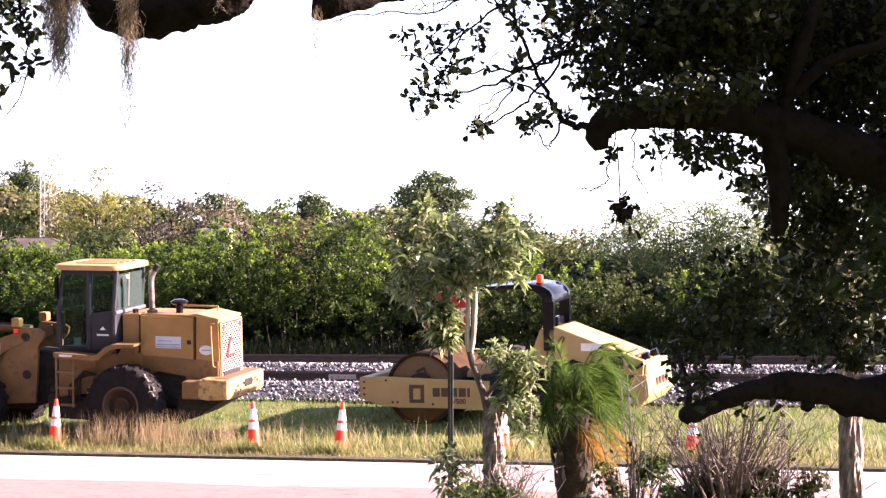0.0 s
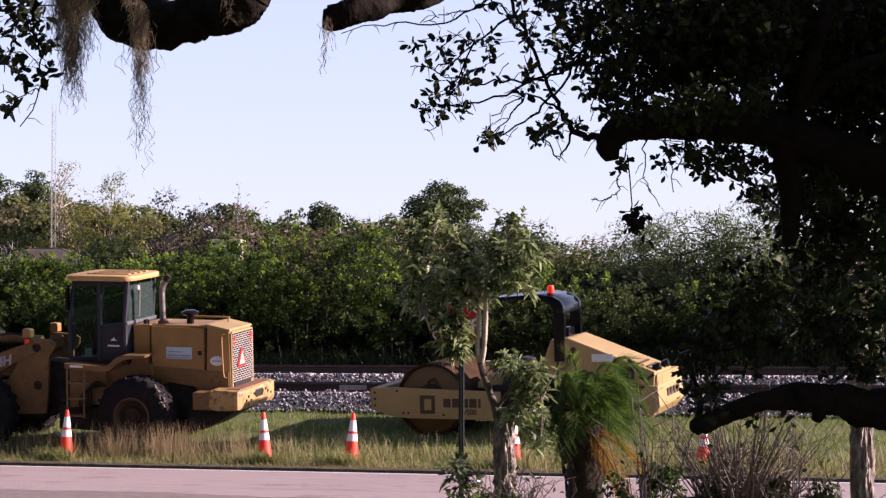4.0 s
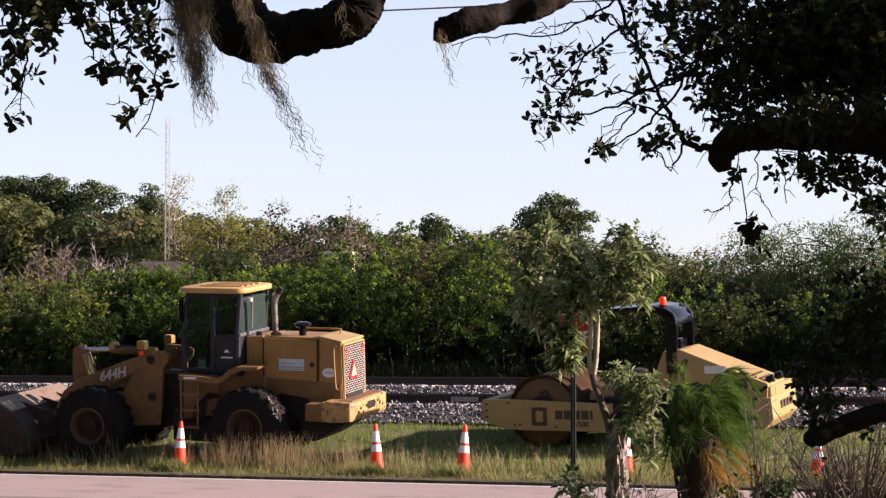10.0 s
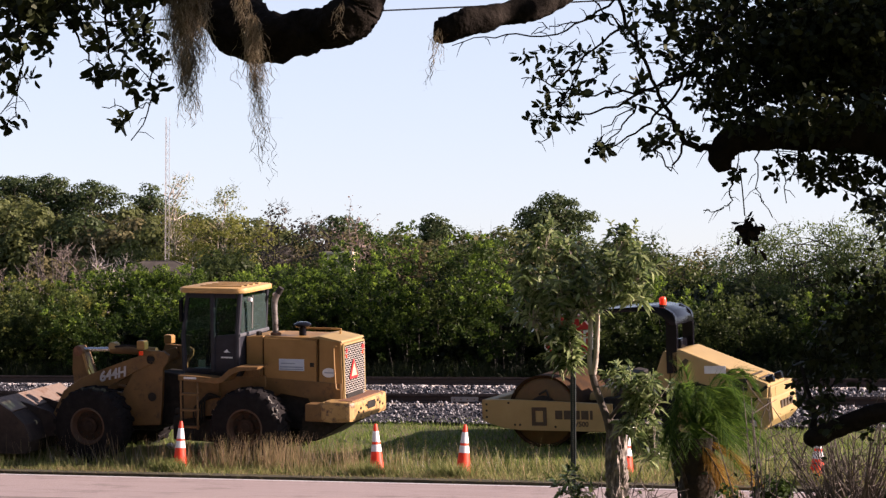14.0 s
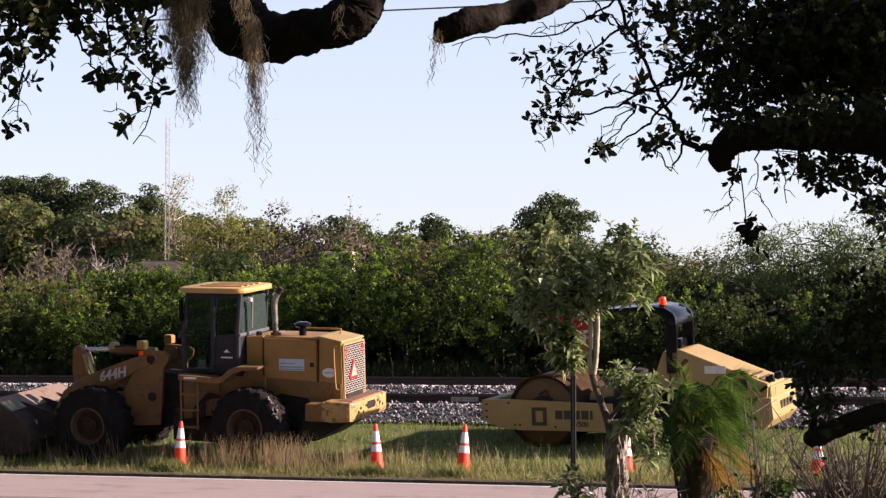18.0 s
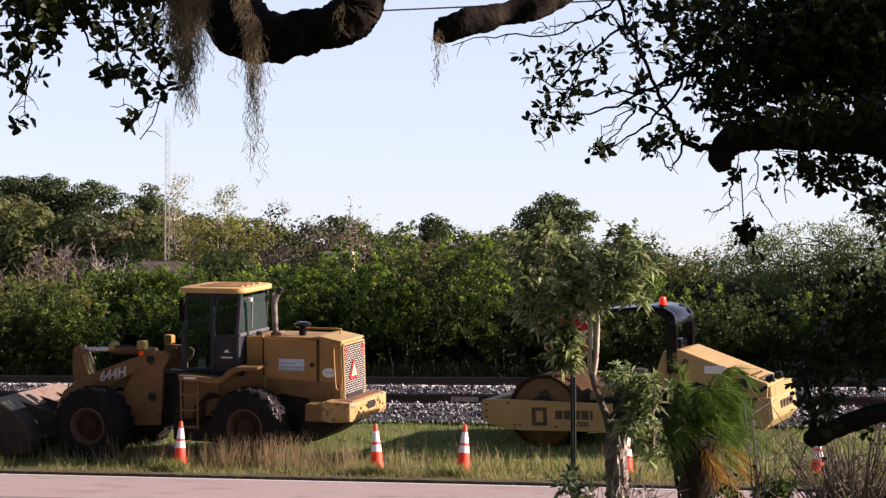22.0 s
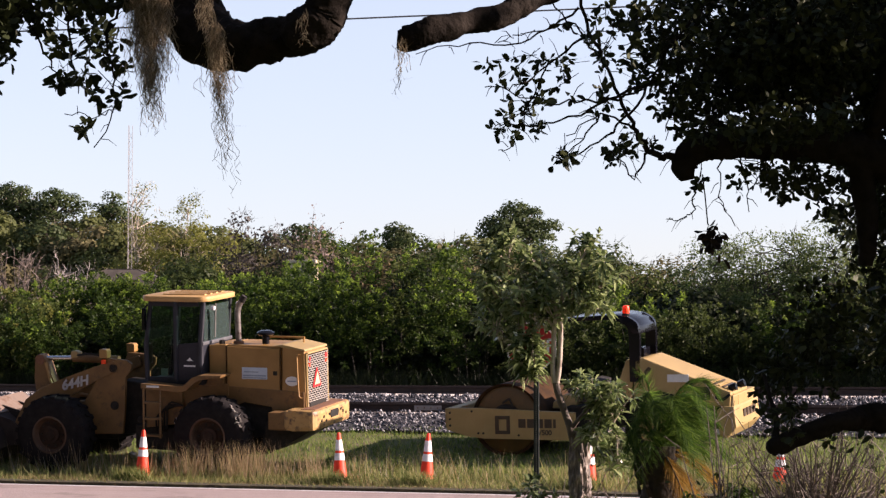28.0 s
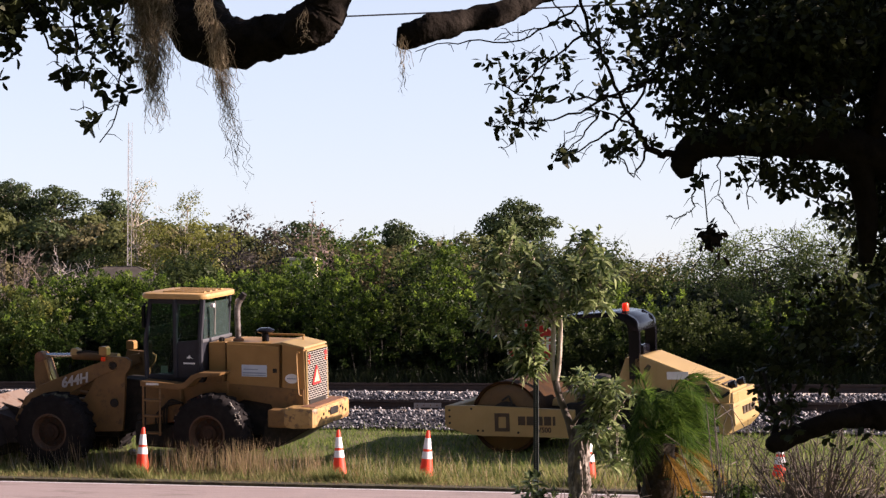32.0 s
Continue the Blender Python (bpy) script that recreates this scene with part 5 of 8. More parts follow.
        part("rear_glass" if x > -1 else "windscreen", bm, DUSTY_GLASS if x > -1 else GLASS, L, "tinted cab window glass")
    bm = bmesh.new()
    box(bm, -0.36, -0.27, 0.5, 1.90, 2.35, 2.42, 0.02)
    part("rear_window_sill", bm, material("grey_window_ledge", [(0.06, 0.062, 0.07), (0.09, 0.092, 0.10)], 0.5), L, "grey ledge under the rear window")
    # steel bar in place of a bright vertical highlight on the glass
    bm = bmesh.new()
    tube(bm, [(-0.30, 1.12, 2.46), (-0.28, 1.12, 3.1)], 0.018, 6)
    part("window_highlight", bm, STEEL, L, "pale bar standing for a highlight on the rear window")
    bm = bmesh.new()
    box(bm, -0.38, -0.30, 0.55, 1.84, 1.7, 2.36, 0.01)
    part("cab_back_panel", bm, CABGREY, L)
    bm = bmesh.new()
    plan = []
    for cx, cy, a0 in ((-0.38, 0.65, -90), (-0.38, 1.75, 0), (-1.34, 1.75, 90), (-1.34, 0.65, 180)):
        plan += [(cx + 0.22 * math.cos(radians(a0 + d)), cy + 0.22 * math.sin(radians(a0 + d))) for d in (0, 30, 60, 90)]
    prism(bm, plan, 3.17, 3.28, 0.045, "xy")
    # roof paint lighter than the hood's: the sun on it is in the colour
    roof_paint = material("sunlit_roof_paint", [(0.40, 0.24, 0.08), (0.50, 0.31, 0.12)], 0.5, scale=2.5, bump=0.05, stain=(0.28, 0.16, 0.07), stain_scale=3, stain_cut=0.6)
    roof = part("cab_roof", bm, roof_paint, L, "sunlit yellow cab roof with raised ribs", smooth=True)
    for y in (0.75, 1.02, 1.29, 1.56):
        bm = bmesh.new()
        box(bm, -1.20, -0.34, y, y + 0.1, 3.28, 3.302, 0.008)
        part("roof_rib", bm, roof_paint, roof)
    for x, y in ((-0.14, 0.68), (-0.12, 1.86)):
        bm = bmesh.new()
        lathe(bm, [(0.03, 0), (0.04, 0.03), (0.04, 0.08), (0.025, 0.085)], 12, "x", (x - 0.05, y, 3.05))
        part("work_light", bm, COLLAR, L, "small white work light under the roof edge", smooth=True)
    # seat, steering column and wheel seen through the glass
    bm = bmesh.new()
    box(bm, -1.0, -0.55, 1.0, 1.5, 2.0, 2.12, 0.04)
    box(bm, -0.62, -0.5, 1.02, 1.48, 2.1, 2.75, 0.04)
    part("operator_seat", bm, BLACK, L, "black operator seat")
    bm = bmesh.new()
    tube(bm, [(-1.3, 1.25, 1.7), (-1.2, 1.25, 2.3)], 0.05, 8)
    part("steering_column", bm, BLACK, L)
    bm = bmesh.new()
    ring = [(-1.16 + 0.06 * math.cos(a), 1.25 + 0.2 * math.sin(a), 2.36 + 0.16 * math.cos(a)) for a in np.linspace(0, 2 * math.pi, 20)]
    tube(bm, ring, 0.018, 6)
    part("steering_wheel", bm, BLACK, L)
    bm = bmesh.new()
    box(bm, -1.16, -1.02, 0.535, 0.54, 1.76, 1.90, 0)
    part("door_notice", bm, material("pale_green_notice", [(0.36, 0.46, 0.42), (0.44, 0.54, 0.5)], 0.6), L, "pale green notice behind the door glass")
    for x, z, a, w in ((0.50, 1.28, 55, 0.12), (0.56, 1.20, 20, 0.10), (0.62, 1.12, -25, 0.13), (0.67, 1.05, 60, 0.10), (0.62, 0.99, -10, 0.13), (0.66, 0.93, 40, 0.09), (0.58, 1.08, 75, 0.08)):
        bm = bmesh.new()
        tube(bm, [(-w / 2, 0, -0.006), (-w / 6, -0.004, 0.014), (w / 6, -0.004, -0.008), (w / 2, 0, 0.01)], [0.007, 0.011, 0.010, 0.006], 6, rough=0.2, rng=random.Random(int(a)))
        bmesh.ops.transform(bm, matrix=Matrix.Translation((x, 0.0, z)) @ Matrix.Rotation(radians(a), 4, "Y"), verts=bm.verts)
        part("dried_mud", bm, STONE_DUST, L, "pale dried mud stuck to the rear tyre")
    # running board, wavy fender, ladder
    bm = bmesh.new()
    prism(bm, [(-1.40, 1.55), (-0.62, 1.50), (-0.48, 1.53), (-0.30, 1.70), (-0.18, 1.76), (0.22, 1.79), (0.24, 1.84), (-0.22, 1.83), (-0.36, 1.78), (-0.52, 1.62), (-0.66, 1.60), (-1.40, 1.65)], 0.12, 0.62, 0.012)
    part("fender", bm, DULL_YELLOW, L, "yellow running board stepping up over the rear tyre")
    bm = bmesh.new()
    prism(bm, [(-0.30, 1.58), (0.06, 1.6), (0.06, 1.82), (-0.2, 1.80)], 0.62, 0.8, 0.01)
    part("fender_bracket", bm, DULL_YELLOW, L)
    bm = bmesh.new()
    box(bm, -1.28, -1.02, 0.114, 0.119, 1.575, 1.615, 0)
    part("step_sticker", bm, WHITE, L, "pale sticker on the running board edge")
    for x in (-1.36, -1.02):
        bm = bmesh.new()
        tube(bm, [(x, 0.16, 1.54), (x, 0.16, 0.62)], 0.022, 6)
        part("ladder_rail", bm, DULL_YELLOW, L)
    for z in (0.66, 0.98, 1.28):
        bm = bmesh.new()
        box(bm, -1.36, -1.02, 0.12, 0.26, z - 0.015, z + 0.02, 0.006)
        part("ladder_step", bm, DULL_YELLOW, L)
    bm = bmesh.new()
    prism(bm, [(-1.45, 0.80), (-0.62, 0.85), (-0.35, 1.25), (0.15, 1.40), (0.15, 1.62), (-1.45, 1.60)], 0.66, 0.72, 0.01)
    part("lower_body_panel", bm, DULL_YELLOW, L, "dark brownish yellow panel under the cab")
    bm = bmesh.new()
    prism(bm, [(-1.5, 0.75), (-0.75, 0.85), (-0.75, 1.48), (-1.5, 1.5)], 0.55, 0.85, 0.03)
    part("fuel_tank", bm, DULL_YELLOW, L, "dark yellow tank behind the ladder")
    bm = bmesh.new()
    for k in range(5):
        r = random.Random(k)
        tube(bm, curve_points([(-1.25 + 0.05 * k, 0.5, 0.7), (-1.2 + 0.06 * k, 0.42, 1.0 + 0.06 * k), (-0.9 + 0.05 * k, 0.5, 1.2)], 4), 0.02, 6)
    part("hydraulic_hose", bm, DARK, L, "bundle of black hydraulic hoses", smooth=True)
    for x, y in ((-0.75, 0.3), (-1.55, 0.4)):
        bm = bmesh.new()
        lathe(bm, [(0.05, 0), (0.07, 0.03), (0.05, 0.1)], 10, "y", (x, y, 0.92))
        part("grease_filter", bm, COLLAR if x > -1 else DARK, L, "small filter canister")
    bm = bmesh.new()
    prism(bm, [(-1.75, 0.34), (-0.45, 0.30), (-0.35, 0.75), (-1.75, 0.8)], 0.6, 1.9, 0.04)
    part("transmission", bm, DARK, L, "greasy dark transmission housing under the cab")
    # centre hinge and front frame
    bm = bmesh.new()
    prism(bm, [(-2.2, 0.55), (-1.45, 0.6), (-1.45, 1.3), (-1.62, 1.55), (-2.2, 1.6)], 0.95, 1.55, 0.04)
    part("hinge_block", bm, DARK, L, "greasy dark articulation block")
    bm = bmesh.new()
    box(bm, -1.60, -1.50, 0.74, 0.92, 1.95, 2.34, 0.03)
    part("valve_cover", bm, DULL_YELLOW, L)
    for y0, y1 in ((0.66, 0.74), (1.76, 1.84)):
        bm = bmesh.new()
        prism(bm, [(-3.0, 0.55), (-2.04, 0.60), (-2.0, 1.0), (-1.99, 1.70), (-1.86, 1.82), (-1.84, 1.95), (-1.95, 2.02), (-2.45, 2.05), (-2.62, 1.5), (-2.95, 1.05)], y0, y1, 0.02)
        part("loader_tower", bm, DULL_YELLOW, L, "yellow loader tower plate")
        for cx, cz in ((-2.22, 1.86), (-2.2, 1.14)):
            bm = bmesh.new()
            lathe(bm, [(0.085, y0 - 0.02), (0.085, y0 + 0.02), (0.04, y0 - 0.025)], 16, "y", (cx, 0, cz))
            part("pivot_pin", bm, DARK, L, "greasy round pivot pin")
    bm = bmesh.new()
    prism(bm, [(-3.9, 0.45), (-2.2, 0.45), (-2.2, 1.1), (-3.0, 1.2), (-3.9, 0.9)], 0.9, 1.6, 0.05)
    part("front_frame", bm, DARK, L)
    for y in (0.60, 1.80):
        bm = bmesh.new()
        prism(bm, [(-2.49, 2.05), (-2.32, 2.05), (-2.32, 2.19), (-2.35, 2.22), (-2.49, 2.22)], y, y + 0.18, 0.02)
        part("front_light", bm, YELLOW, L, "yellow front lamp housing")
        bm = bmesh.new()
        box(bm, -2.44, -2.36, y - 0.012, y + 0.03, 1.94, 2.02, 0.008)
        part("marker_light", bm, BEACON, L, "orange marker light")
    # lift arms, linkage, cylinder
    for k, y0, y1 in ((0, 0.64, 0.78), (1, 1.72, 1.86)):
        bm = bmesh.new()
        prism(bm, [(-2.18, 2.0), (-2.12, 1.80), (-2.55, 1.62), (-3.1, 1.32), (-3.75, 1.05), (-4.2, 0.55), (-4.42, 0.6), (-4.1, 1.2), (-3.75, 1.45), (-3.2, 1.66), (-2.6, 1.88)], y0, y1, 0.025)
        arm = part("lift_arm", bm, DULL_YELLOW, L, "weathered yellow lift arm")
        if k == 0:
            slope = math.radians(-13)
            m = Matrix.Translation((-3.02, y0 - 0.04, 1.55)) @ Matrix.Rotation(slope, 4, "Y") @ Matrix.Rotation(math.pi / 2, 4, "X")
            words("644H", 0.26, m, material("dirty_white_lettering", [(0.34, 0.33, 0.33), (0.46, 0.45, 0.45)], 0.6, scale=14), arm, "lettering", 0.004, 0.009, 0.28)
        bm = bmesh.new()
        tube(bm, [(-2.3, y0 + (0.2 if k == 0 else -0.1), 1.14), (-2.9, y0 + (0.2 if k == 0 else -0.1), 1.15)], 0.07, 10)
        tube(bm, [(-2.9, y0 + (0.2 if k == 0 else -0.1), 1.15), (-3.4, y0 + (0.2 if k == 0 else -0.1), 1.2)], 0.04, 10)
        part("lift_cylinder", bm, DULL_YELLOW, L, smooth=True)
    bm = bmesh.new()
    prism(bm, [(-4.05, 1.98), (-3.98, 2.05), (-3.88, 2.05), (-3.78, 1.93), (-3.66, 1.5), (-3.60, 1.40), (-3.78, 1.42), (-3.92, 1.15), (-4.02, 1.2), (-4.06, 1.6)], 0.95, 1.2, 0.03)
    part("bellcrank", bm, DULL_YELLOW, L, "yellow bellcrank lever")
    bm = bmesh.new()
    lathe(bm, [(0.1, 0.93), (0.1, 0.96), (0.04, 0.92)], 16, "y", (-3.93, 0, 1.95))
    part("bellcrank_pin", bm, RUST, L)
    bm = bmesh.new()
    tube(bm, curve_points([(-3.80, 0.92, 1.90), (-3.74, 0.92, 1.7), (-3.70, 0.92, 1.55), (-3.60, 0.92, 1.38)], 4), 0.03, 8)
    part("hose_guard", bm, YELLOW, L, "bent sunlit yellow hose tube", smooth=True)
    bm = bmesh.new()
    tube(bm, [(-3.86, 1.08, 1.97), (-3.25, 1.08, 1.99)], 0.045, 12)
    part("cylinder_rod", bm, material("polished_chrome_rod", [(0.6, 0.6, 0.62), (0.7, 0.7, 0.72)], 0.18, metal=1.0), L, "polished chrome cylinder rod", smooth=True)
    bm = bmesh.new()
    tube(bm, [(-3.27, 1.08, 1.99), (-2.3, 1.08, 1.97)], 0.085, 14)
    part("tilt_cylinder", bm, DULL_YELLOW, L, "yellow tilt cylinder", smooth=True)
    bm = bmesh.new()
    prism(bm, [(-3.30, 1.98), (-3.14, 2.0), (-3.12, 2.1), (-3.2, 2.14), (-3.29, 2.12)], 0.99, 1.18, 0.03)
    part("cylinder_cap", bm, PALE_YELLOW, L, "pale cylinder end cap")
    bm = bmesh.new()
    tube(bm, curve_points([(-3.1, 0.9, 2.06), (-2.8, 0.9, 2.09), (-2.45, 0.9, 2.02), (-2.3, 0.88, 1.9)], 4), 0.022, 6)
    part("hydraulic_hose", bm, DARK, L, "black hydraulic hose along the cylinder", smooth=True)
    # bucket on the ground
    bk = bmesh.new()
    shape = [(-4.90, 0.87), (-4.82, 0.83), (-4.55, 0.62), (-4.42, 0.30), (-4.52, 0.06), (-6.1, 0.0), (-6.1, 0.03), (-4.62, 0.10), (-4.5, 0.30), (-4.63, 0.58), (-4.88, 0.78), (-4.93, 0.82)]
    prism(bk, shape, -0.1, 2.6, 0.01)
    bucket = part("bucket", bk, BUCKETSHADE, L, "rusty steel bucket in a shaded tone, resting on the ground")
    bm = bmesh.new()
    prism(bm, [(-5.22, 1.10), (-4.84, 0.87), (-4.87, 0.83), (-5.25, 1.04)], -0.1, 2.6, 0.006)
    part("spill_plate", bm, BUCKET, bucket, "bare steel plate along the bucket's top, in a sunlit tone")
    for y in (-0.12, 2.58):
        bm = bmesh.new()
        prism(bm, [(-5.24, 1.10), (-4.82, 0.86), (-4.55, 0.62), (-4.42, 0.30), (-4.52, 0.06), (-6.1, 0.0), (-6.15, 0.15), (-5.5, 0.8)], y, y + 0.03, 0.004)
        part("bucket_side", bm, BUCKETSHADE, bucket)
    for y in (0.55, 1.35, 2.0):
        bm = bmesh.new()
        prism(bm, [(-5.0, 0.98), (-4.35, 0.80), (-4.05, 0.50), (-4.15, 0.32), (-4.45, 0.30), (-4.6, 0.66)], y, y + 0.05, 0.008)
        part("bucket_rib", bm, BUCKETSHADE, bucket, "triangular dark steel rib on the bucket's back")
    # stickers
    bm = bmesh.new()
    box(bm, 0.41, 0.92, 0.728, 0.733, 1.72, 1.94, 0)
    plate = part("company_sticker", bm, material("pale_blue_sticker", [(0.42, 0.5, 0.6), (0.5, 0.58, 0.66)], 0.5), L, "white company sticker with a blue-grey band of unreadable print")
    for z0, z1, x0, x1 in ((1.845, 1.865, 0.45, 0.74), (1.775, 1.80, 0.43, 0.90), (1.735, 1.755, 0.43, 0.90)):
        bm = bmesh.new()
        box(bm, x0, x1, 0.724, 0.7275, z0, z1, 0)
        part("print_bar", bm, GREY_INK, plate)
    bm = bmesh.new()
    lathe(bm, [(1, 0.0), (1, 0.006), (0.9, 0.008)], 28, "y", (0, 0, 0))
    for v in bm.verts:
        v.co = Vector((1.42 + v.co.x * 0.135, 0.735 - v.co.y, 1.70 + v.co.z * 0.09))
    oval = part("oval_sticker", bm, WHITE, L, "pale oval sticker")
    bm = bmesh.new()
    box(bm, 1.33, 1.51, 0.722, 0.7265, 1.69, 1.71, 0)
    part("print_bar", bm, GREY_INK, oval)


# ---- vibratory road roller ----
def build_roller():
    R = empty("road_roller", pose(-14.33, 39.86, 0.45, 5, 0, 0), "faded yellow vibratory road roller with a black roll bar", "road roller")
    # drum and its frame
    bm = bmesh.new()
    lathe(bm, [(0.45, 0.2), (0.62, 0.2), (0.64, 0.14), (0.68, 0.12), (0.68, 2.08), (0.64, 2.06), (0.62, 2.0), (0.45, 2.0)], 56, "y", (0.22, 0, 0.70))
    drum = part("drum", bm, material("dark_rusty_drum_steel", [(0.024, 0.012, 0.005), (0.052, 0.025, 0.009)], 0.9, scale=5, bump=0.15, spec=0.15, stain=(0.065, 0.034, 0.014), stain_scale=3, stain_cut=0.66), R, "rust-brown smooth steel drum", smooth=True)
    bm = bmesh.new()
    lathe(bm, [(0.3, 0.22), (0.3, 0.12), (0.2, 0.1)], 20, "y", (0.22, 0, 0.70))
    part("drum_hub", bm, DARK, drum)
    bm = bmesh.new()
    lathe(bm, [(0.625, 0.185), (0.6, 0.165), (0.2, 0.15), (0.02, 0.15)], 40, "y", (0.22, 0, 0.70))
    part("end_plate", bm, material("oily_ochre_end_plate", [(0.075, 0.042, 0.011), (0.13, 0.07, 0.016)], 0.55, scale=3, stain=(0.035, 0.02, 0.01), stain_scale=3, stain_cut=0.55), drum, "oily ochre-brown end plate", smooth=True)
    for a, b in (((0.16, 0.10, 1.02), (0.30, 0.10, 1.10)), ((0.30, 0.10, 1.10), (0.36, 0.10, 0.95))):
        bm = bmesh.new()
        tube(bm, [a, b], 0.02, 6)
        part("hose", bm, DARK, drum, "black hydraulic hose at the drum's motor")
    side = [(-0.93, 0.52), (-0.55, 0.40), (-0.2, 0.36), (1.5, 0.34), (1.6, 0.45), (1.6, 0.86), (-0.3, 0.93), (-0.93, 0.93)]
    for y0, y1 in ((0.0, 0.09), (2.11, 2.2)):
        bm = bmesh.new()
        prism(bm, side, y0, y1, 0.015)
        fr = part("drum_frame_side", bm, PALE_YELLOW, R, "faded yellow drum frame side plate")
        if y0 < 1:
            for a, b, c, d in ((0.04, 0.33, 0.45, 0.515), (0.04, 0.33, 0.725, 0.79), (0.04, 0.11, 0.515, 0.725), (0.265, 0.33, 0.515, 0.725)):
                bm = bmesh.new()
                box(bm, a, b, y0 - 0.016, y0 + 0.01, c, d, 0.004)
                part("cutout_frame", bm, DARK_INK, fr, "dark bar of a square framed opening")
            bm = bmesh.new()
            prism(bm, [(0.12, 0.52), (0.25, 0.56), (0.27, 0.72), (0.14, 0.72)], y0 - 0.006, y0 + 0.002, 0)
            part("cutout_back", bm, PALE_YELLOW, fr)
            # maker's name as plain strokes, model number in letters
            for x0, x1, z0, z1 in ((0.50, 0.64, 0.57, 0.735), (0.67, 0.81, 0.57, 0.735), (0.84, 0.98, 0.57, 0.735), (1.01, 1.15, 0.57, 0.735), (1.18, 1.23, 0.57, 0.735)):
                bm = bmesh.new()
                box(bm, x0, x1, y0 - 0.006, y0 - 0.001, z0, z1, 0)
                part("maker_stroke", bm, DARK_INK, fr)
            words("SV500", 0.13, Matrix.Translation((0.98, y0 - 0.004, 0.48)) @ Matrix.Rotation(math.pi / 2, 4, "X"), DARK_INK, fr, "lettering", 0.002, 0.004)
            for x, z in ((-0.86, 0.60), (-0.86, 0.72), (-0.86, 0.84), (-0.42, 0.87), (-0.2, 0.46), (0.5, 0.43), (-0.3, 0.46)):
                bm = bmesh.new()
                lathe(bm, [(0.022, y0 - 0.012), (0.022, y0 + 0.01), (0.01, y0 - 0.014)], 8, "y", (x, 0, z))
                part("frame_bolt", bm, DARK, fr)
    bm = bmesh.new()
    box(bm, -0.98, -0.78, 0.05, 2.15, 0.55, 0.92, 0.03)
    part("front_crossbar", bm, PALE_YELLOW, R)
    bm = bmesh.new()
    box(bm, -0.80, -0.60, 0.15, 2.05, 0.50, 0.56, 0.006)
    part("scraper_bar", bm, DARK, R, "dark drum scraper bar")
    bm = bmesh.new()
    prism(bm, [(1.35, 0.35), (1.6, 0.35), (1.9, 0.5), (1.9, 0.95), (1.35, 0.95)], 0.3, 1.9, 0.03)
    part("articulation_yoke", bm, DARK, R)
    bm = bmesh.new()
    prism(bm, [(1.0, 0.88), (1.5, 0.88), (1.5, 1.1), (1.25, 1.15), (1.02, 1.0)], 0.5, 1.6, 0.03)
    part("front_cowl", bm, PALE_YELLOW, R)
    # tractor body
    bm = bmesh.new()
    prism(bm, [(1.75, 0.55), (4.4, 0.55), (4.4, 1.05), (2.9, 1.12), (1.75, 1.12)], 0.35, 1.75, 0.03)
    part("tractor_frame", bm, DARK, R)
    for y0, y1, near in ((0.05, 0.5, True), (1.65, 2.1, False)):
        wheel(R, 3.15, y0, y1, 0.62, 0.66, 0.34, near, 16, PALE_YELLOW)
    bm = bmesh.new()
    box(bm, 1.65, 2.95, 0.15, 1.95, 1.02, 1.12, 0.02)
    part("operator_platform", bm, DARK, R)
    bm = bmesh.new()
    prism(bm, [(2.70, 1.10), (4.50, 0.96), (4.52, 1.24), (2.90, 1.86), (2.72, 1.83)], 0.12, 1.42, 0.04)
    hood = part("engine_hood", bm, PALE_YELLOW, R, "faded yellow sloping engine hood")
    for k in range(5):
        bm = bmesh.new()
        x = 4.12 + 0.075 * k
        z = 1.87 - (x - 2.90) * 0.383
        m = Matrix.Translation((x, 0, z + 0.008)) @ Matrix.Rotation(math.radians(21), 4, "Y")
        box(bm, -0.018, 0.018, 0.25, 1.0, -0.01, 0.012, 0.003)
        bmesh.ops.transform(bm, matrix=m, verts=bm.verts)
        part("hood_louvre", bm, DARK_INK if k % 2 else PALE_YELLOW, hood)
    bm = bmesh.new()
    box(bm, 3.86, 4.14, 0.108, 0.125, 1.10, 1.33, 0.005)
    part("side_vent", bm, DARK, hood, "dark square side vent")
    bm = bmesh.new()
    box(bm, 3.35, 3.75, 0.108, 0.116, 1.42, 1.56, 0)
    part("hood_sticker", bm, WHITE, hood, "pale sticker on the hood side")
    bm = bmesh.new()
    prism(bm, [(2.92, 1.62), (3.0, 1.70), (3.06, 1.66), (3.02, 1.58), (2.94, 1.54)], 0.106, 0.116, 0)
    part("hood_mark", bm, DARK_INK, hood, "dark scuffed mark")
    bm = bmesh.new()
    prism(bm, [(4.36, 0.99), (4.58, 0.99), (4.62, 0.60), (4.44, 0.40), (4.30, 0.45), (4.25, 0.9)], 0.08, 1.98, 0.04)
    tail = part("rear_counterweight", bm, PALE_YELLOW, R, "sunlit yellow rear counterweight")
    bm = bmesh.new()
    box(bm, 4.40, 4.56, 0.16, 1.85, 0.93, 1.18, 0.03)
    part("rear_grille_box", bm, PALE_YELLOW, R)
    for k in range(6):
        bm = bmesh.new()
        box(bm, 4.555, 4.568, 0.5, 1.5, 0.96 + 0.035 * k, 0.98 + 0.035 * k, 0)
        part("rear_louvre", bm, PALE_YELLOW, R)
    for k, y in enumerate((0.7, 0.95, 1.2, 1.45)):
        bm = bmesh.new()
        box(bm, 4.57, 4.615, y, y + 0.16, 0.74, 0.88, 0)
        bmesh.ops.transform(bm, matrix=Matrix.Translation((0.005, 0, 0)), verts=bm.verts)
        part("maker_stroke", bm, DARK_INK, tail)
    for y in (0.35, 1.0):
        bm = bmesh.new()
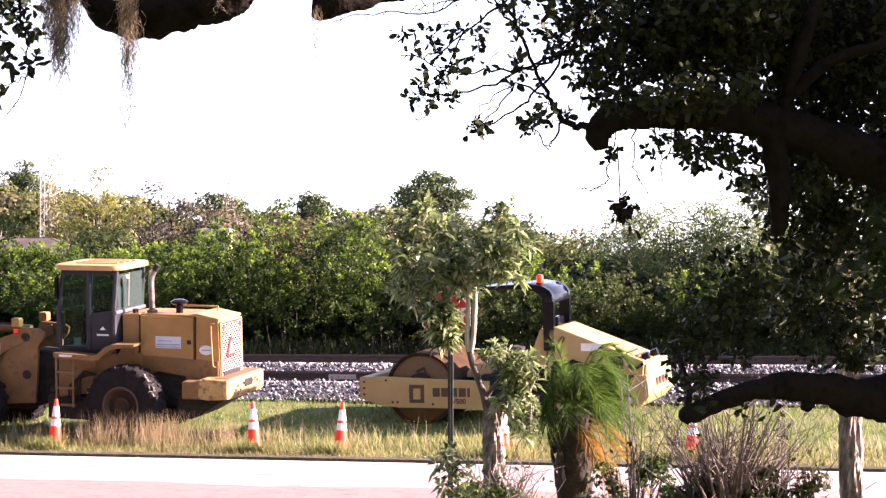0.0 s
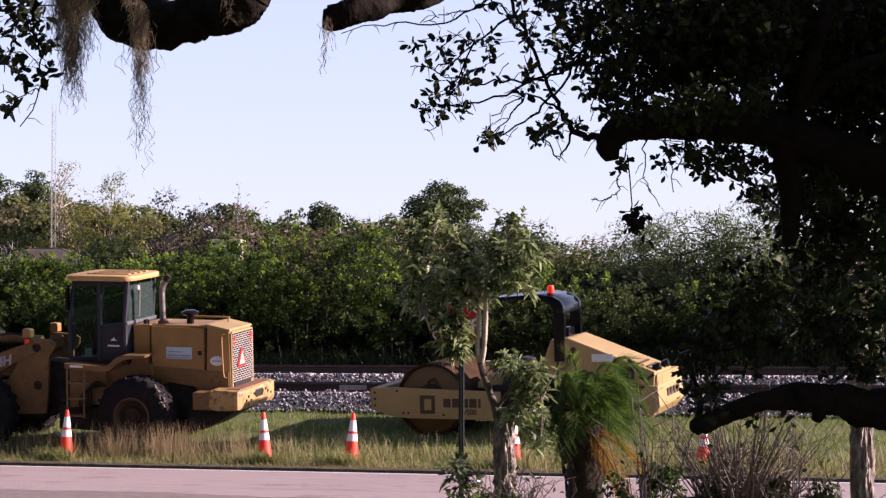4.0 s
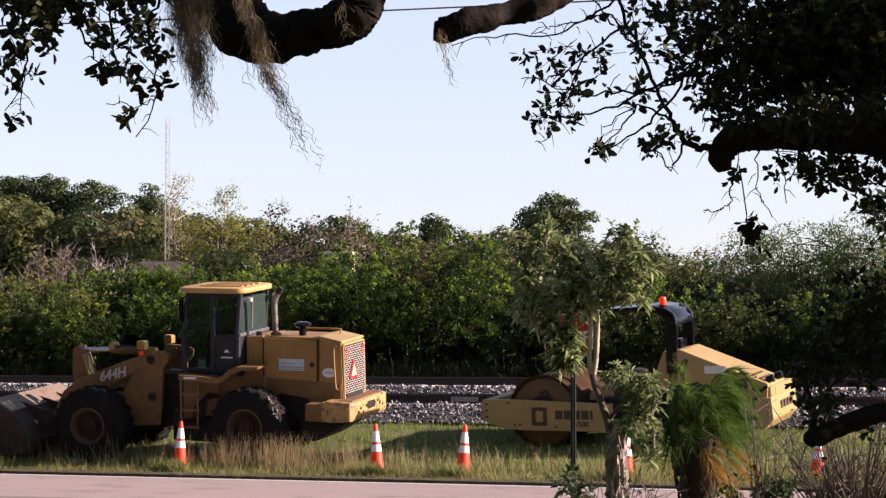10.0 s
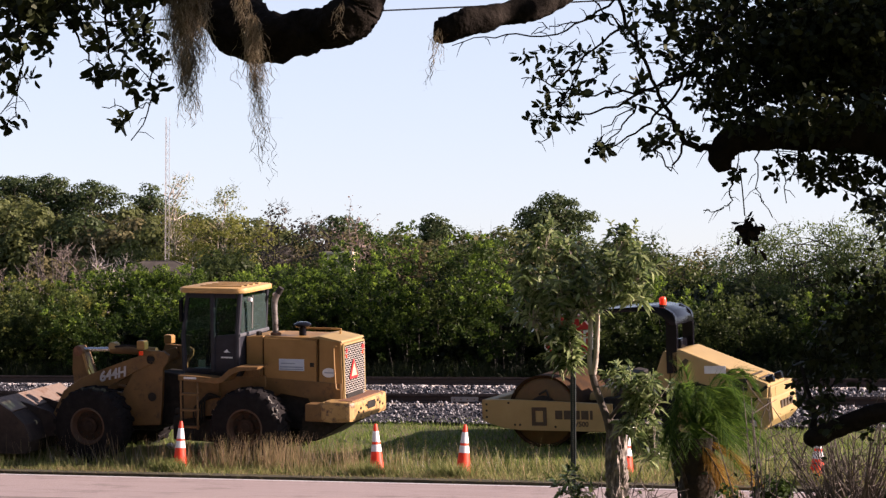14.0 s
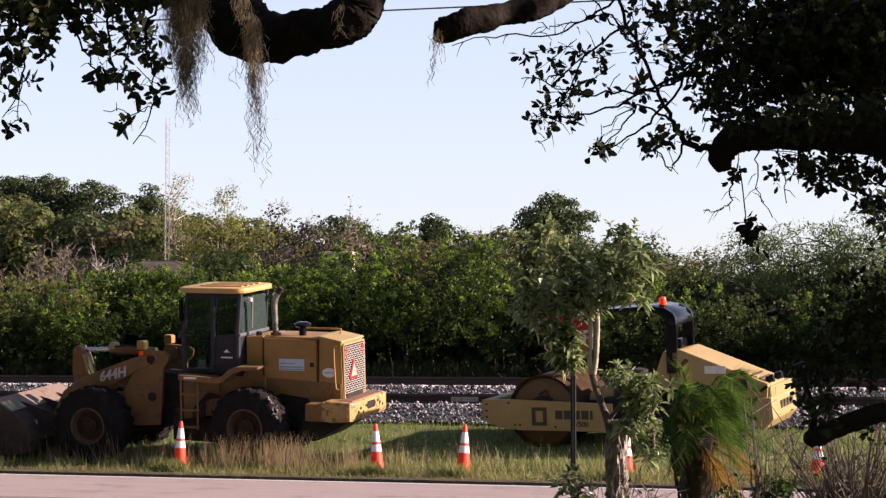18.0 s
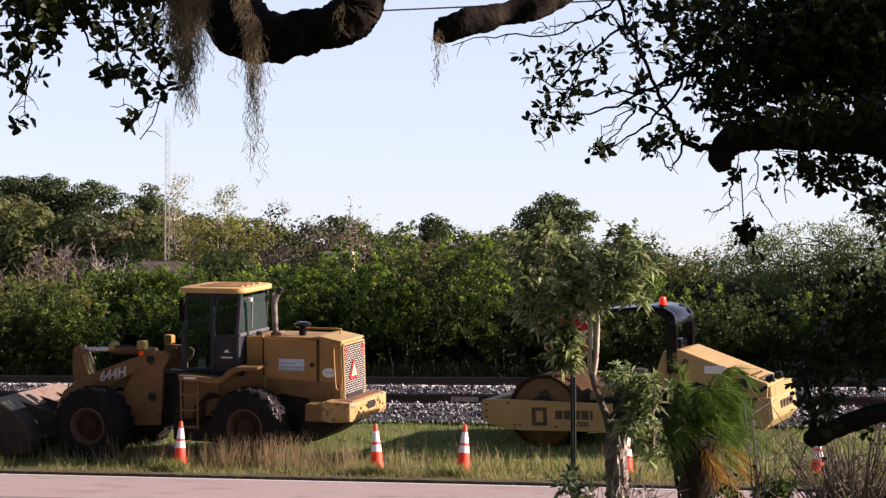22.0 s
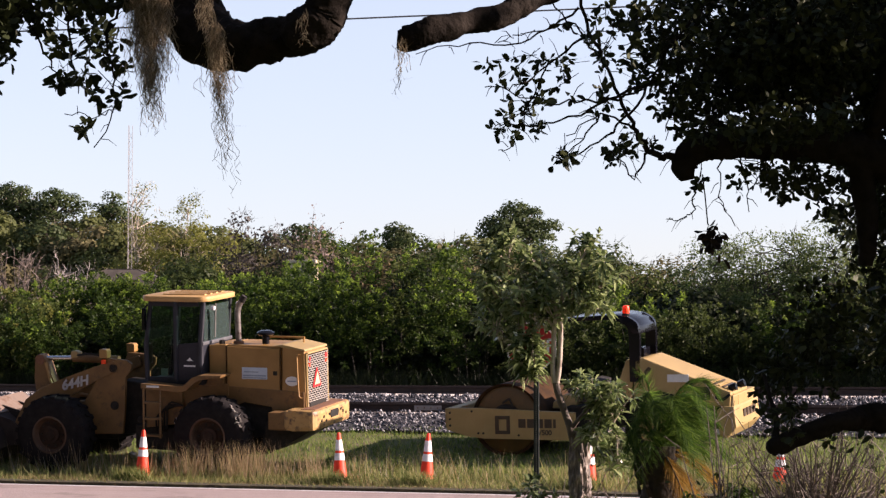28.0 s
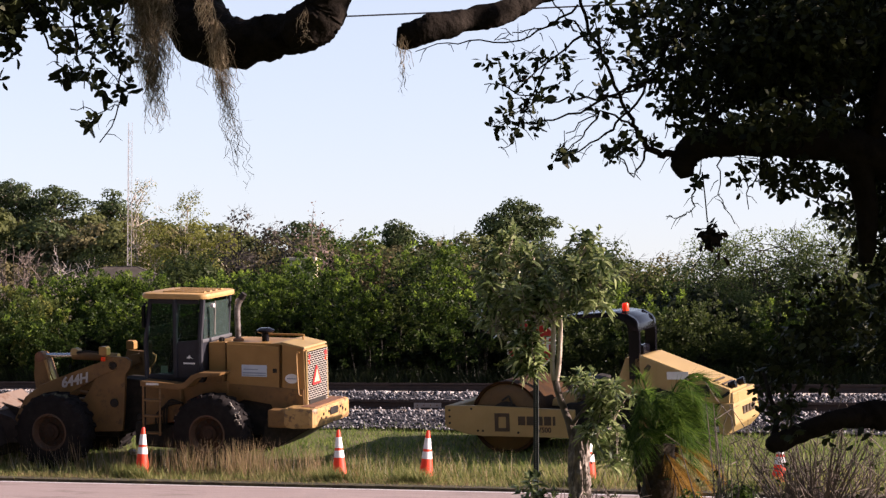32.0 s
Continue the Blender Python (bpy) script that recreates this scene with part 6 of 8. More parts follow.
        tube(bm, [(4.44, y, 1.29), (4.57, y, 1.33)], [0.06, 0.075], 10)
        part("rear_lamp", bm, BLACK, R, "black rear work lamp")
    bm = bmesh.new()
    tube(bm, curve_points([(4.30, 0.1, 1.20), (4.28, 0.02, 1.15), (4.40, 0.0, 1.12), (4.52, 0.05, 1.2)], 4), 0.03, 6)
    part("mirror_bracket", bm, BLACK, R, "bent black bracket")
    # seat, dashboard
    bm = bmesh.new()
    prism(bm, [(2.38, 1.1), (2.66, 1.1), (2.70, 1.80), (2.56, 1.82), (2.36, 1.3)], 0.18, 0.45, 0.02)
    part("console", bm, PALE_YELLOW, R, "yellow slanted side console")
    bm = bmesh.new()
    box(bm, 2.3, 2.7, 0.75, 1.3, 1.45, 1.58, 0.04)
    box(bm, 2.62, 2.74, 0.78, 1.27, 1.55, 2.0, 0.04)
    part("operator_seat", bm, BLACK, R, "black operator seat")
    bm = bmesh.new()
    prism(bm, [(1.62, 1.1), (1.85, 1.1), (1.90, 1.38), (1.7, 1.42), (1.58, 1.3)], 0.6, 1.45, 0.03)
    part("dashboard", bm, DARK, R)
    # roll bar
    for y in (0.12, 1.22):
        bm = bmesh.new()
        arc = [(2.74, 1.42, 0.10), (2.74, 1.9, 0.10), (2.74, 2.3, 0.10), (2.69, 2.48, 0.10), (2.52, 2.60, 0.09)]
        pts = curve_points(arc, 4)
        prev = []
        for x, z, r in pts:
            ring = [bm.verts.new(q) for q in ((x - r, y, z - 0.3 * r if z > 2.4 else z), (x + r, y, z + 0.3 * r if z > 2.4 else z), (x + r, y + 0.11, z + 0.3 * r if z > 2.4 else z), (x - r, y + 0.11, z - 0.3 * r if z > 2.4 else z))]
            if prev:
                for k in range(4):
                    bm.faces.new((prev[k], prev[(k + 1) % 4], ring[(k + 1) % 4], ring[k]))
            prev = ring
        part("roll_bar_post", bm, BLACK, R, "glossy black roll bar post", smooth=True)
    bm = bmesh.new()
    outer = [(1.40, 2.60), (2.36, 2.66), (2.57, 2.63), (2.73, 2.56), (2.82, 2.44), (2.845, 2.30)]
    inner = [(2.70, 2.30), (2.67, 2.40), (2.60, 2.48), (2.48, 2.54), (2.30, 2.56), (1.40, 2.53)]
    prism(bm, outer + inner, 0.10, 1.35, 0.02)
    part("roll_bar_canopy", bm, BLACK, R, "glossy black curved canopy", smooth=True)
    bm = bmesh.new()
    lathe(bm, [(0.065, 2.64), (0.065, 2.78), (0.05, 2.81), (0.02, 2.815)], 18, "z", (2.55, 0.3, 0))
    beacon = part("beacon", bm, BEACON, R, "orange flashing beacon on the canopy", smooth=True)
    bm = bmesh.new()
    lathe(bm, [(0.075, 2.63), (0.075, 2.66), (0.06, 2.67)], 18, "z", (2.55, 0.3, 0))
    part("beacon_base", bm, DARK, beacon)


# ---- traffic cones ----
def build_cones():
    first = None
    rng = random.Random(12)
    for x, y, s in ((-21.60, 39.2, 0.10), (-21.36, 39.0, 0.065)):
        bm = bmesh.new()
        bmesh.ops.create_icosphere(bm, subdivisions=2, radius=s)
        for v in bm.verts:
            v.co *= rng.uniform(0.55, 1.1)
            v.co.z *= 0.75
        litter = part("plastic_litter", bm, WHITE)
        litter.matrix_basis = pose(x, y, ground_z(y) + s * 0.5)
        tagged(litter, "crumpled scrap of dirty white plastic in the grass", "litter", "litter")
    for x, y, tilt, turn in ((-20.17, 36.95, 1.5, 3), (-16.17, 36.9, -2, 20), (-14.55, 36.95, 3, -12), (-11.55, 36.9, 1, 35), (-8.3, 36.95, 5, 8)):
        m = pose(x, y, ground_z(y) - 0.02, 0, tilt, turn)
        if first:
            copy_thing(first, m)
            continue
        first = empty("traffic_cone", m, "orange traffic cone with two white bands, standing in grass", "traffic cone", "cones along the verge")
        bm = bmesh.new()
        box(bm, -0.19, 0.19, -0.19, 0.19, 0.0, 0.045, 0.012)
        part("base", bm, CONE_BASE, first, "black rubber base")

        def r(z):
            return 0.142 - (0.142 - 0.03) * (z - 0.04) / 0.87
        bm = bmesh.new()
        lathe(bm, [(r(0.04) + 0.02, 0.04), (r(0.06), 0.06), (r(0.3), 0.30), (r(0.6), 0.60), (r(0.88), 0.88), (0.024, 0.91), (0.018, 0.905)], 28, "z")
        part("cone_body", bm, ORANGE, first, "faded orange plastic", smooth=True)
        for z0, z1 in ((0.42, 0.545), (0.59, 0.78)):
            bm = bmesh.new()
            lathe(bm, [(r(z0), z0), (r(z0) + 0.004, z0), (r(z1) + 0.004, z1), (r(z1), z1)], 28, "z")
            part("reflective_band", bm, COLLAR, first, "white reflective band", smooth=True)


# ---- live oak over the camera, with its hanging moss ----
HEADING = pose(0, 0, 0, 0, 0, 22)


def bough(tree, spine):
    r = random.Random(len(spine) + int(abs(spine[0][0]) * 100))
    bm = bmesh.new()
    pts = curve_points(spine, 12)
    tube(bm, [p[:3] for p in pts], [max(0.006, p[3]) * r.uniform(0.98, 1.02) for p in pts], 20, rough=0.04, rng=r)
    bm.normal_update()
    bm.verts.ensure_lookup_table()
    for i, v in enumerate(bm.verts):                        # knots and furrows, in keeping with the bough's girth
        g = min(0.1, pts[i // 20][3])
        v.co += v.normal * g * (0.24 * noise.noise(v.co * 9) + 0.13 * noise.noise(v.co * 26))
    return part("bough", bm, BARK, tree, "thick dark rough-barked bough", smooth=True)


def twig(tree, spine):
    r = random.Random(len(spine) + int(abs(spine[0][0]) * 100))
    bm = bmesh.new()
    pts = curve_points(spine, 5)
    tube(bm, [Vector(p[:3]) + Vector((r.uniform(-1, 1), r.uniform(-1, 1), r.uniform(-1, 1))) * 0.012 for p in pts], [max(0.002, 0.62 * p[3]) for p in pts], 6)
    for i in range(4, len(pts) - 1, 2):                     # side shoots
        d = Vector((r.uniform(-1, 1), r.uniform(-0.6, 0.6), r.uniform(-1, 0.5))).normalized()
        a = Vector(pts[i][:3])
        b = a + d * r.uniform(0.03, 0.1)
        tube(bm, [a, (a + b) / 2 + Vector((0, 0, 0.012)), b], [0.0026, 0.002, 0.001], 4)
    return part("twig", bm, BARK, tree)


def oak_leaves(rng, c, along, size=0.04):
    """Blunt leathery leaves, eight corners each."""
    n = len(c)
    d = along + rng.normal(size=(n, 3)) * 0.55
    d /= np.linalg.norm(d, axis=1, keepdims=True)
    s = np.cross(d, rng.normal(size=(n, 3)))
    s /= np.linalg.norm(s, axis=1, keepdims=True)
    k = size * rng.uniform(0.6, 1.25, (n, 1))
    w = k * rng.uniform(0.22, 0.30, (n, 1))
    up = np.cross(d, s) * k * 0.12
    return np.stack([c, c + d * k * 0.22 + s * w * 0.65 + up, c + d * k * 0.55 + s * w + up, c + d * k * 0.85 + s * w * 0.7, c + d * k, c + d * k * 0.85 - s * w * 0.7, c + d * k * 0.55 - s * w + up, c + d * k * 0.22 - s * w * 0.65 + up], 1).reshape(-1, 3)


def leaf_cloud(rng, x, y, z, rx, rz, count, size=0.043, shoots=None):
    """Leaves in whorls at the ends of fine shoots, scattered through a flattened cloud."""
    count = int(count * 1.35)
    k = max(2, count // 8)
    u = rng.normal(size=(k, 3))
    u /= np.linalg.norm(u, axis=1, keepdims=True)
    u *= rng.uniform(0, 1, (k, 1)) ** 0.45
    c = np.array([x, y, z]) + u * np.array([rx, 0.45, rz])
    if shoots is not None:
        back = -u * np.array([rx, 0.3, rz]) + np.array([0.02, 0, 0.06])
        back /= np.linalg.norm(back, axis=1, keepdims=True) + 1e-9
        mid = c + back * 0.05 + rng.normal(0, 0.008, (k, 3))
        shoots += [(c, mid), (mid, mid + back * rng.uniform(0.04, 0.10, (k, 1)) + rng.normal(0, 0.012, (k, 3)))]
    pick = rng.integers(0, k, count)
    out = rng.normal(size=(count, 3)) + np.array([0, 0, -0.15])
    out /= np.linalg.norm(out, axis=1, keepdims=True)
    return oak_leaves(rng, c[pick] + out * 0.008 + rng.normal(0, 0.010, (count, 3)), out, size)


def shoot_bars(rng, shoots, width):
    """Flat four-cornered pieces for fine shoots."""
    a, b = np.concatenate([q[0] for q in shoots]), np.concatenate([q[1] for q in shoots])
    s = np.cross(b - a, rng.normal(size=a.shape))
    s = s / (np.linalg.norm(s, axis=1, keepdims=True) + 1e-9) * width / 2
    return np.stack([a - s, a + s, b + s, b - s], 1).reshape(-1, 3)


def build_oak():
    rng = np.random.default_rng(21)
    oak = empty("live_oak", HEADING, "large live oak with crooked dark boughs, seen from beneath", "tree")
    bm = bmesh.new()
    pts = curve_points([(4.6, 10.7, -0.1, 0.62), (4.5, 10.6, 0.5, 0.48), (4.4, 10.6, 1.8, 0.42), (4.3, 10.6, 3.4, 0.40), (4.2, 10.5, 5.0, 0.34), (4.4, 10.2, 7.5, 0.2)], 5)
    tube(bm, [p[:3] for p in pts], [p[3] for p in pts], 18, rough=0.06)
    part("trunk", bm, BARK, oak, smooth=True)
    bough(oak, [(-1.18, 10.32, 4.23, 0.156), (-1.03, 10.23, 3.9, 0.144), (-0.91, 10.14, 3.68, 0.143), (-0.74, 10.04, 3.62, 0.106), (-0.56, 9.94, 3.64, 0.095), (-0.43, 9.84, 3.66, 0.104), (-0.36, 9.84, 3.72, 0.099), (-0.31, 9.83, 3.86, 0.104), (-0.16, 9.92, 4.17, 0.125), (0.54, 9.9, 4.6, 0.15), (2.1, 10.17, 5.11, 0.206), (4.15, 10.48, 4.98, 0.291)])
    bough(oak, [(-0.04, 9.94, 3.64, 0.037), (0.0, 9.94, 3.64, 0.058), (0.12, 9.94, 3.68, 0.06), (0.29, 10.04, 3.73, 0.053), (0.45, 10.14, 3.79, 0.056), (0.66, 10.23, 3.92, 0.072), (1.34, 10.31, 4.25, 0.13), (2.67, 10.4, 4.53, 0.184), (4.15, 10.5, 4.66, 0.238)])
    bough(oak, [(1.22, 9.77, 3.0, 0.029), (1.21, 9.77, 3.06, 0.059), (1.25, 9.77, 3.12, 0.064), (1.39, 9.77, 3.16, 0.064), (1.57, 9.87, 3.17, 0.074), (1.79, 9.96, 3.18, 0.075), (2.04, 9.97, 3.13, 0.09), (2.29, 10.07, 3.06, 0.101), (2.59, 10.18, 2.96, 0.122), (3.16, 10.38, 2.8, 0.172), (4.28, 10.59, 2.73, 0.318)])
    bough(oak, [(1.95, 10.02, 3.15, 0.065), (1.91, 10.06, 3.33, 0.068), (1.87, 10.05, 3.54, 0.066), (1.87, 10.14, 3.81, 0.064), (1.84, 10.12, 4.11, 0.066)])
    bough(oak, [(2.06, 9.97, 3.14, 0.035), (2.08, 9.91, 3.29, 0.037), (2.12, 9.85, 3.46, 0.032), (2.19, 9.84, 3.67, 0.03), (2.24, 9.83, 3.93, 0.027)])
    bough(oak, [(2.06, 9.91, 3.23, 0.025), (2.17, 9.86, 3.34, 0.027), (2.29, 9.85, 3.42, 0.025), (2.49, 9.75, 3.47, 0.022)])
    bough(oak, [(1.54, 9.53, 1.82, 0.019), (1.56, 9.53, 1.85, 0.04), (1.64, 9.53, 1.89, 0.038), (1.74, 9.52, 1.93, 0.04), (1.84, 9.52, 1.96, 0.043), (1.96, 9.62, 1.97, 0.05), (2.05, 9.62, 1.97, 0.062), (2.22, 9.72, 1.95, 0.075), (2.39, 9.82, 1.91, 0.091), (2.67, 10.02, 1.98, 0.113), (3.39, 10.3, 2.38, 0.219), (4.28, 10.59, 2.76, 0.318)])
    bough(oak, [(2.0, 9.97, 3.12, 0.075), (2.04, 9.98, 2.92, 0.05), (2.05, 9.98, 2.77, 0.045), (2.04, 9.99, 2.64, 0.03)])
    bough(oak, [(2.4, 9.82, 1.97, 0.054), (2.45, 9.83, 1.87, 0.044), (2.47, 9.83, 1.82, 0.025)])
    bough(oak, [(2.05, 9.62, 2.0, 0.058), (2.09, 9.62, 1.92, 0.038), (2.08, 9.63, 1.87, 0.019)])
    bough(oak, [(1.55, 9.53, 1.85, 0.017), (1.57, 9.57, 1.96, 0.012), (1.55, 9.62, 2.06, 0.01), (1.54, 9.71, 2.15, 0.007)])
    twig(oak, [(1.21, 9.77, 3.08, 0.042), (1.14, 9.77, 3.1, 0.027), (1.06, 9.77, 3.13, 0.022), (0.99, 9.76, 3.23, 0.016), (0.93, 9.76, 3.35, 0.013), (0.87, 9.75, 3.5, 0.012), (0.8, 9.74, 3.64, 0.012), (0.74, 9.73, 3.84, 0.012)])
    twig(oak, [(1.12, 9.75, 3.45, 0.012), (0.86, 9.66, 3.33, 0.01), (0.67, 9.66, 3.25, 0.007), (0.49, 9.56, 3.21, 0.006), (0.39, 9.56, 3.22, 0.004)])
    twig(oak, [(0.96, 9.76, 3.29, 0.01), (0.83, 9.67, 3.15, 0.007), (0.67, 9.67, 3.08, 0.005)])
    twig(oak, [(0.8, 9.74, 3.64, 0.01), (0.62, 9.65, 3.5, 0.007), (0.46, 9.55, 3.38, 0.005), (0.34, 9.55, 3.38, 0.004)])
    twig(oak, [(0.76, 9.84, 3.76, 0.01), (0.54, 9.84, 3.62, 0.007), (0.28, 9.74, 3.59, 0.005), (0.04, 9.75, 3.55, 0.003)])
    twig(oak, [(0.97, 9.76, 3.27, 0.01), (1.12, 9.85, 3.54, 0.01), (1.31, 9.94, 3.77, 0.013)])
    twig(oak, [(1.26, 9.77, 3.01, 0.007), (1.25, 9.78, 2.9, 0.005), (1.22, 9.78, 2.84, 0.004), (1.14, 9.78, 2.83, 0.003)])
    twig(oak, [(1.37, 9.77, 3.1, 0.006), (1.36, 9.78, 2.96, 0.004), (1.42, 9.78, 2.8, 0.003)])
    twig(oak, [(0.93, 9.76, 3.35, 0.01), (0.74, 9.66, 3.33, 0.007), (0.55, 9.66, 3.33, 0.005), (0.39, 9.55, 3.39, 0.004)])
    twig(oak, [(0.87, 9.75, 3.5, 0.01), (0.75, 9.74, 3.64, 0.007), (0.63, 9.74, 3.79, 0.005)])
    twig(oak, [(0.62, 9.65, 3.5, 0.007), (0.52, 9.66, 3.31, 0.005), (0.46, 9.57, 3.15, 0.004), (0.39, 9.57, 3.1, 0.003)])
    twig(oak, [(1.06, 9.77, 3.13, 0.01), (0.99, 9.77, 3.01, 0.006), (0.9, 9.77, 3.13, 0.004)])
    twig(oak, [(0.99, 9.76, 3.23, 0.01), (0.84, 9.66, 3.27, 0.006), (0.69, 9.66, 3.18, 0.004)])
    twig(oak, [(0.93, 9.76, 3.35, 0.01), (1.07, 9.85, 3.44, 0.007), (1.15, 9.84, 3.61, 0.005)])
    twig(oak, [(0.75, 9.74, 3.64, 0.007), (0.65, 9.64, 3.65, 0.005), (0.49, 9.64, 3.62, 0.004), (0.4, 9.65, 3.58, 0.003)])
    twig(oak, [(1.31, 9.94, 3.77, 0.01), (1.2, 9.85, 3.56, 0.007), (1.17, 9.86, 3.34, 0.005), (1.13, 9.86, 3.19, 0.003)])
    twig(oak, [(0.84, 9.66, 3.27, 0.007), (0.74, 9.67, 3.15, 0.005), (0.66, 9.67, 3.07, 0.003)])
    twig(oak, [(1.45, 9.77, 3.15, 0.007), (1.47, 9.77, 3.01, 0.005), (1.49, 9.78, 2.86, 0.003)])
    leaves, fine = [], []
    leaves.append(leaf_cloud(rng, 1.67, 9.56, 3.24, 0.24, 0.11, 420, 0.043, fine))
    leaves.append(leaf_cloud(rng, 1.49, 9.66, 3.18, 0.17, 0.07, 160, 0.043, fine))
    leaves.append(leaf_cloud(rng, 1.31, 9.56, 3.19, 0.12, 0.07, 90, 0.043, fine))
    leaves.append(leaf_cloud(rng, 1.86, 10.34, 3.73, 0.78, 0.39, 5670, 0.043, fine))
    leaves.append(leaf_cloud(rng, 2.47, 10.76, 3.36, 0.7, 0.62, 4590, 0.043, fine))
    leaves.append(leaf_cloud(rng, 1.18, 9.85, 3.56, 0.25, 0.27, 600, 0.043, fine))
    leaves.append(leaf_cloud(rng, 0.98, 9.8, 3.64, 0.17, 0.2, 150, 0.043, fine))
    leaves.append(leaf_cloud(rng, 1.75, 9.84, 3.61, 0.32, 0.27, 2600, 0.043, fine))
    leaves.append(leaf_cloud(rng, 1.52, 9.85, 3.54, 0.2, 0.25, 700, 0.043, fine))
    leaves.append(leaf_cloud(rng, 0.85, 9.75, 3.51, 0.27, 0.25, 160, 0.043, fine))
    leaves.append(leaf_cloud(rng, 0.52, 9.65, 3.46, 0.19, 0.15, 64, 0.043, fine))
    leaves.append(leaf_cloud(rng, 0.4, 9.56, 3.17, 0.07, 0.08, 24, 0.043, fine))
    leaves.append(leaf_cloud(rng, 0.66, 9.57, 3.08, 0.06, 0.05, 27, 0.043, fine))
    leaves.append(leaf_cloud(rng, 0.52, 9.56, 3.24, 0.14, 0.1, 54, 0.043, fine))
    leaves.append(leaf_cloud(rng, 1.52, 9.87, 3.02, 0.14, 0.06, 80, 0.043, fine))
    leaves.append(leaf_cloud(rng, 1.75, 10.07, 3.03, 0.21, 0.08, 210, 0.043, fine))
    leaves.append(leaf_cloud(rng, 1.39, 9.96, 3.35, 0.28, 0.17, 567, 0.043, fine))
    leaves.append(leaf_cloud(rng, 2.37, 10.59, 2.7, 0.25, 0.3, 800, 0.043, fine))
    leaves.append(leaf_cloud(rng, 2.32, 10.61, 2.25, 0.42, 0.34, 600, 0.043, fine))
    leaves.append(leaf_cloud(rng, 1.83, 10.2, 2.35, 0.13, 0.31, 162, 0.043, fine))
    leaves.append(leaf_cloud(rng, 1.61, 9.81, 2.13, 0.09, 0.22, 108, 0.043, fine))
    leaves.append(leaf_cloud(rng, 1.25, 9.67, 2.98, 0.07, 0.06, 14, 0.043, fine))
    leaves.append(leaf_cloud(rng, 0.97, 9.77, 3.13, 0.15, 0.07, 81, 0.043, fine))
    leaves.append(leaf_cloud(rng, 1.86, 9.62, 1.89, 0.07, 0.07, 13, 0.043, fine))
    leaves.append(leaf_cloud(rng, 1.85, 10.21, 2.28, 0.15, 0.19, 300, 0.043, fine))
    leaves.append(leaf_cloud(rng, 1.68, 10.01, 2.15, 0.1, 0.14, 150, 0.043, fine))
    leaves.append(leaf_cloud(rng, 1.96, 10.3, 2.48, 0.1, 0.15, 110, 0.043, fine))
    leaves.append(leaf_cloud(rng, 2.54, 10.36, 3.32, 0.34, 0.16, 500, 0.043, fine))
    leaves.append(leaf_cloud(rng, 2.4, 10.45, 3.56, 0.34, 0.29, 1700, 0.043, fine))
    leaves.append(leaf_cloud(rng, 2.2, 10.28, 2.92, 0.14, 0.15, 300, 0.043, fine))
    leaves.append(leaf_cloud(rng, 1.59, 9.52, 1.98, 0.09, 0.09, 90, 0.043, fine))
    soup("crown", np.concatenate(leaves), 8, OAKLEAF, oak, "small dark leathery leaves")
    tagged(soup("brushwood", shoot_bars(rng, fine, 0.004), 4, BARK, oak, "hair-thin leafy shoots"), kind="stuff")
    # unseen crown masses over, behind and beside the eye, added to block sun and sky
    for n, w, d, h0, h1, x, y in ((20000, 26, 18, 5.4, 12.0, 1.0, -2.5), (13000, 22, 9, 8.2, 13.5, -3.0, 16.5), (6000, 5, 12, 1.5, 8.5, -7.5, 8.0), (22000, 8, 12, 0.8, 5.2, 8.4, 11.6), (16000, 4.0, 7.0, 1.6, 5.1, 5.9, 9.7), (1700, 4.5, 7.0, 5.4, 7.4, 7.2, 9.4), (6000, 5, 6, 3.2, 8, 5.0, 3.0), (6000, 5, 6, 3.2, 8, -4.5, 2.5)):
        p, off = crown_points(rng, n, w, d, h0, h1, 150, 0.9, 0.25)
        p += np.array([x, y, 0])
        soup("outer_crown", leaf_faces(rng, p, 0.27, 0.15, 0.2, off, 0.7), 4, OAKLEAF, oak, "dense unseen crown mass that blocks sun and sky")
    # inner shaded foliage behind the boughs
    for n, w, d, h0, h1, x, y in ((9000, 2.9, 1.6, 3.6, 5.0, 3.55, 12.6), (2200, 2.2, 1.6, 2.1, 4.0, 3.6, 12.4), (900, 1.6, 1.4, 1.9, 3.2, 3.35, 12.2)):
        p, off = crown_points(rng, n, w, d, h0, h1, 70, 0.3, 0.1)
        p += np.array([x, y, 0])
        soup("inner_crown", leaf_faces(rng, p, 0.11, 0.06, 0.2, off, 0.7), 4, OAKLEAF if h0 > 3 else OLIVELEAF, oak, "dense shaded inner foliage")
    # a leafy end that the wind moves
    spray = empty("oak_spray", HEADING, "drooping leafy oak twigs against the sky", "oak branch")
    twig(spray, [(-1.14, 9.92, 4.07, 0.015), (-1.26, 9.94, 3.77, 0.011), (-1.31, 9.94, 3.62, 0.01), (-1.28, 9.95, 3.49, 0.007), (-1.28, 9.96, 3.32, 0.005), (-1.36, 9.97, 3.16, 0.004)])
    twig(spray, [(-1.5, 10.02, 4.04, 0.015), (-1.5, 10.04, 3.79, 0.01), (-1.48, 10.05, 3.59, 0.008), (-1.45, 10.05, 3.41, 0.004)])
    twig(spray, [(-1.75, 10.02, 4.04, 0.015), (-1.7, 10.04, 3.79, 0.01), (-1.6, 10.05, 3.58, 0.008), (-1.51, 10.05, 3.44, 0.004)])
    twig(spray, [(-2.01, 9.93, 3.97, 0.015), (-1.86, 9.94, 3.62, 0.011), (-1.87, 9.95, 3.42, 0.006), (-1.95, 9.96, 3.26, 0.004)])
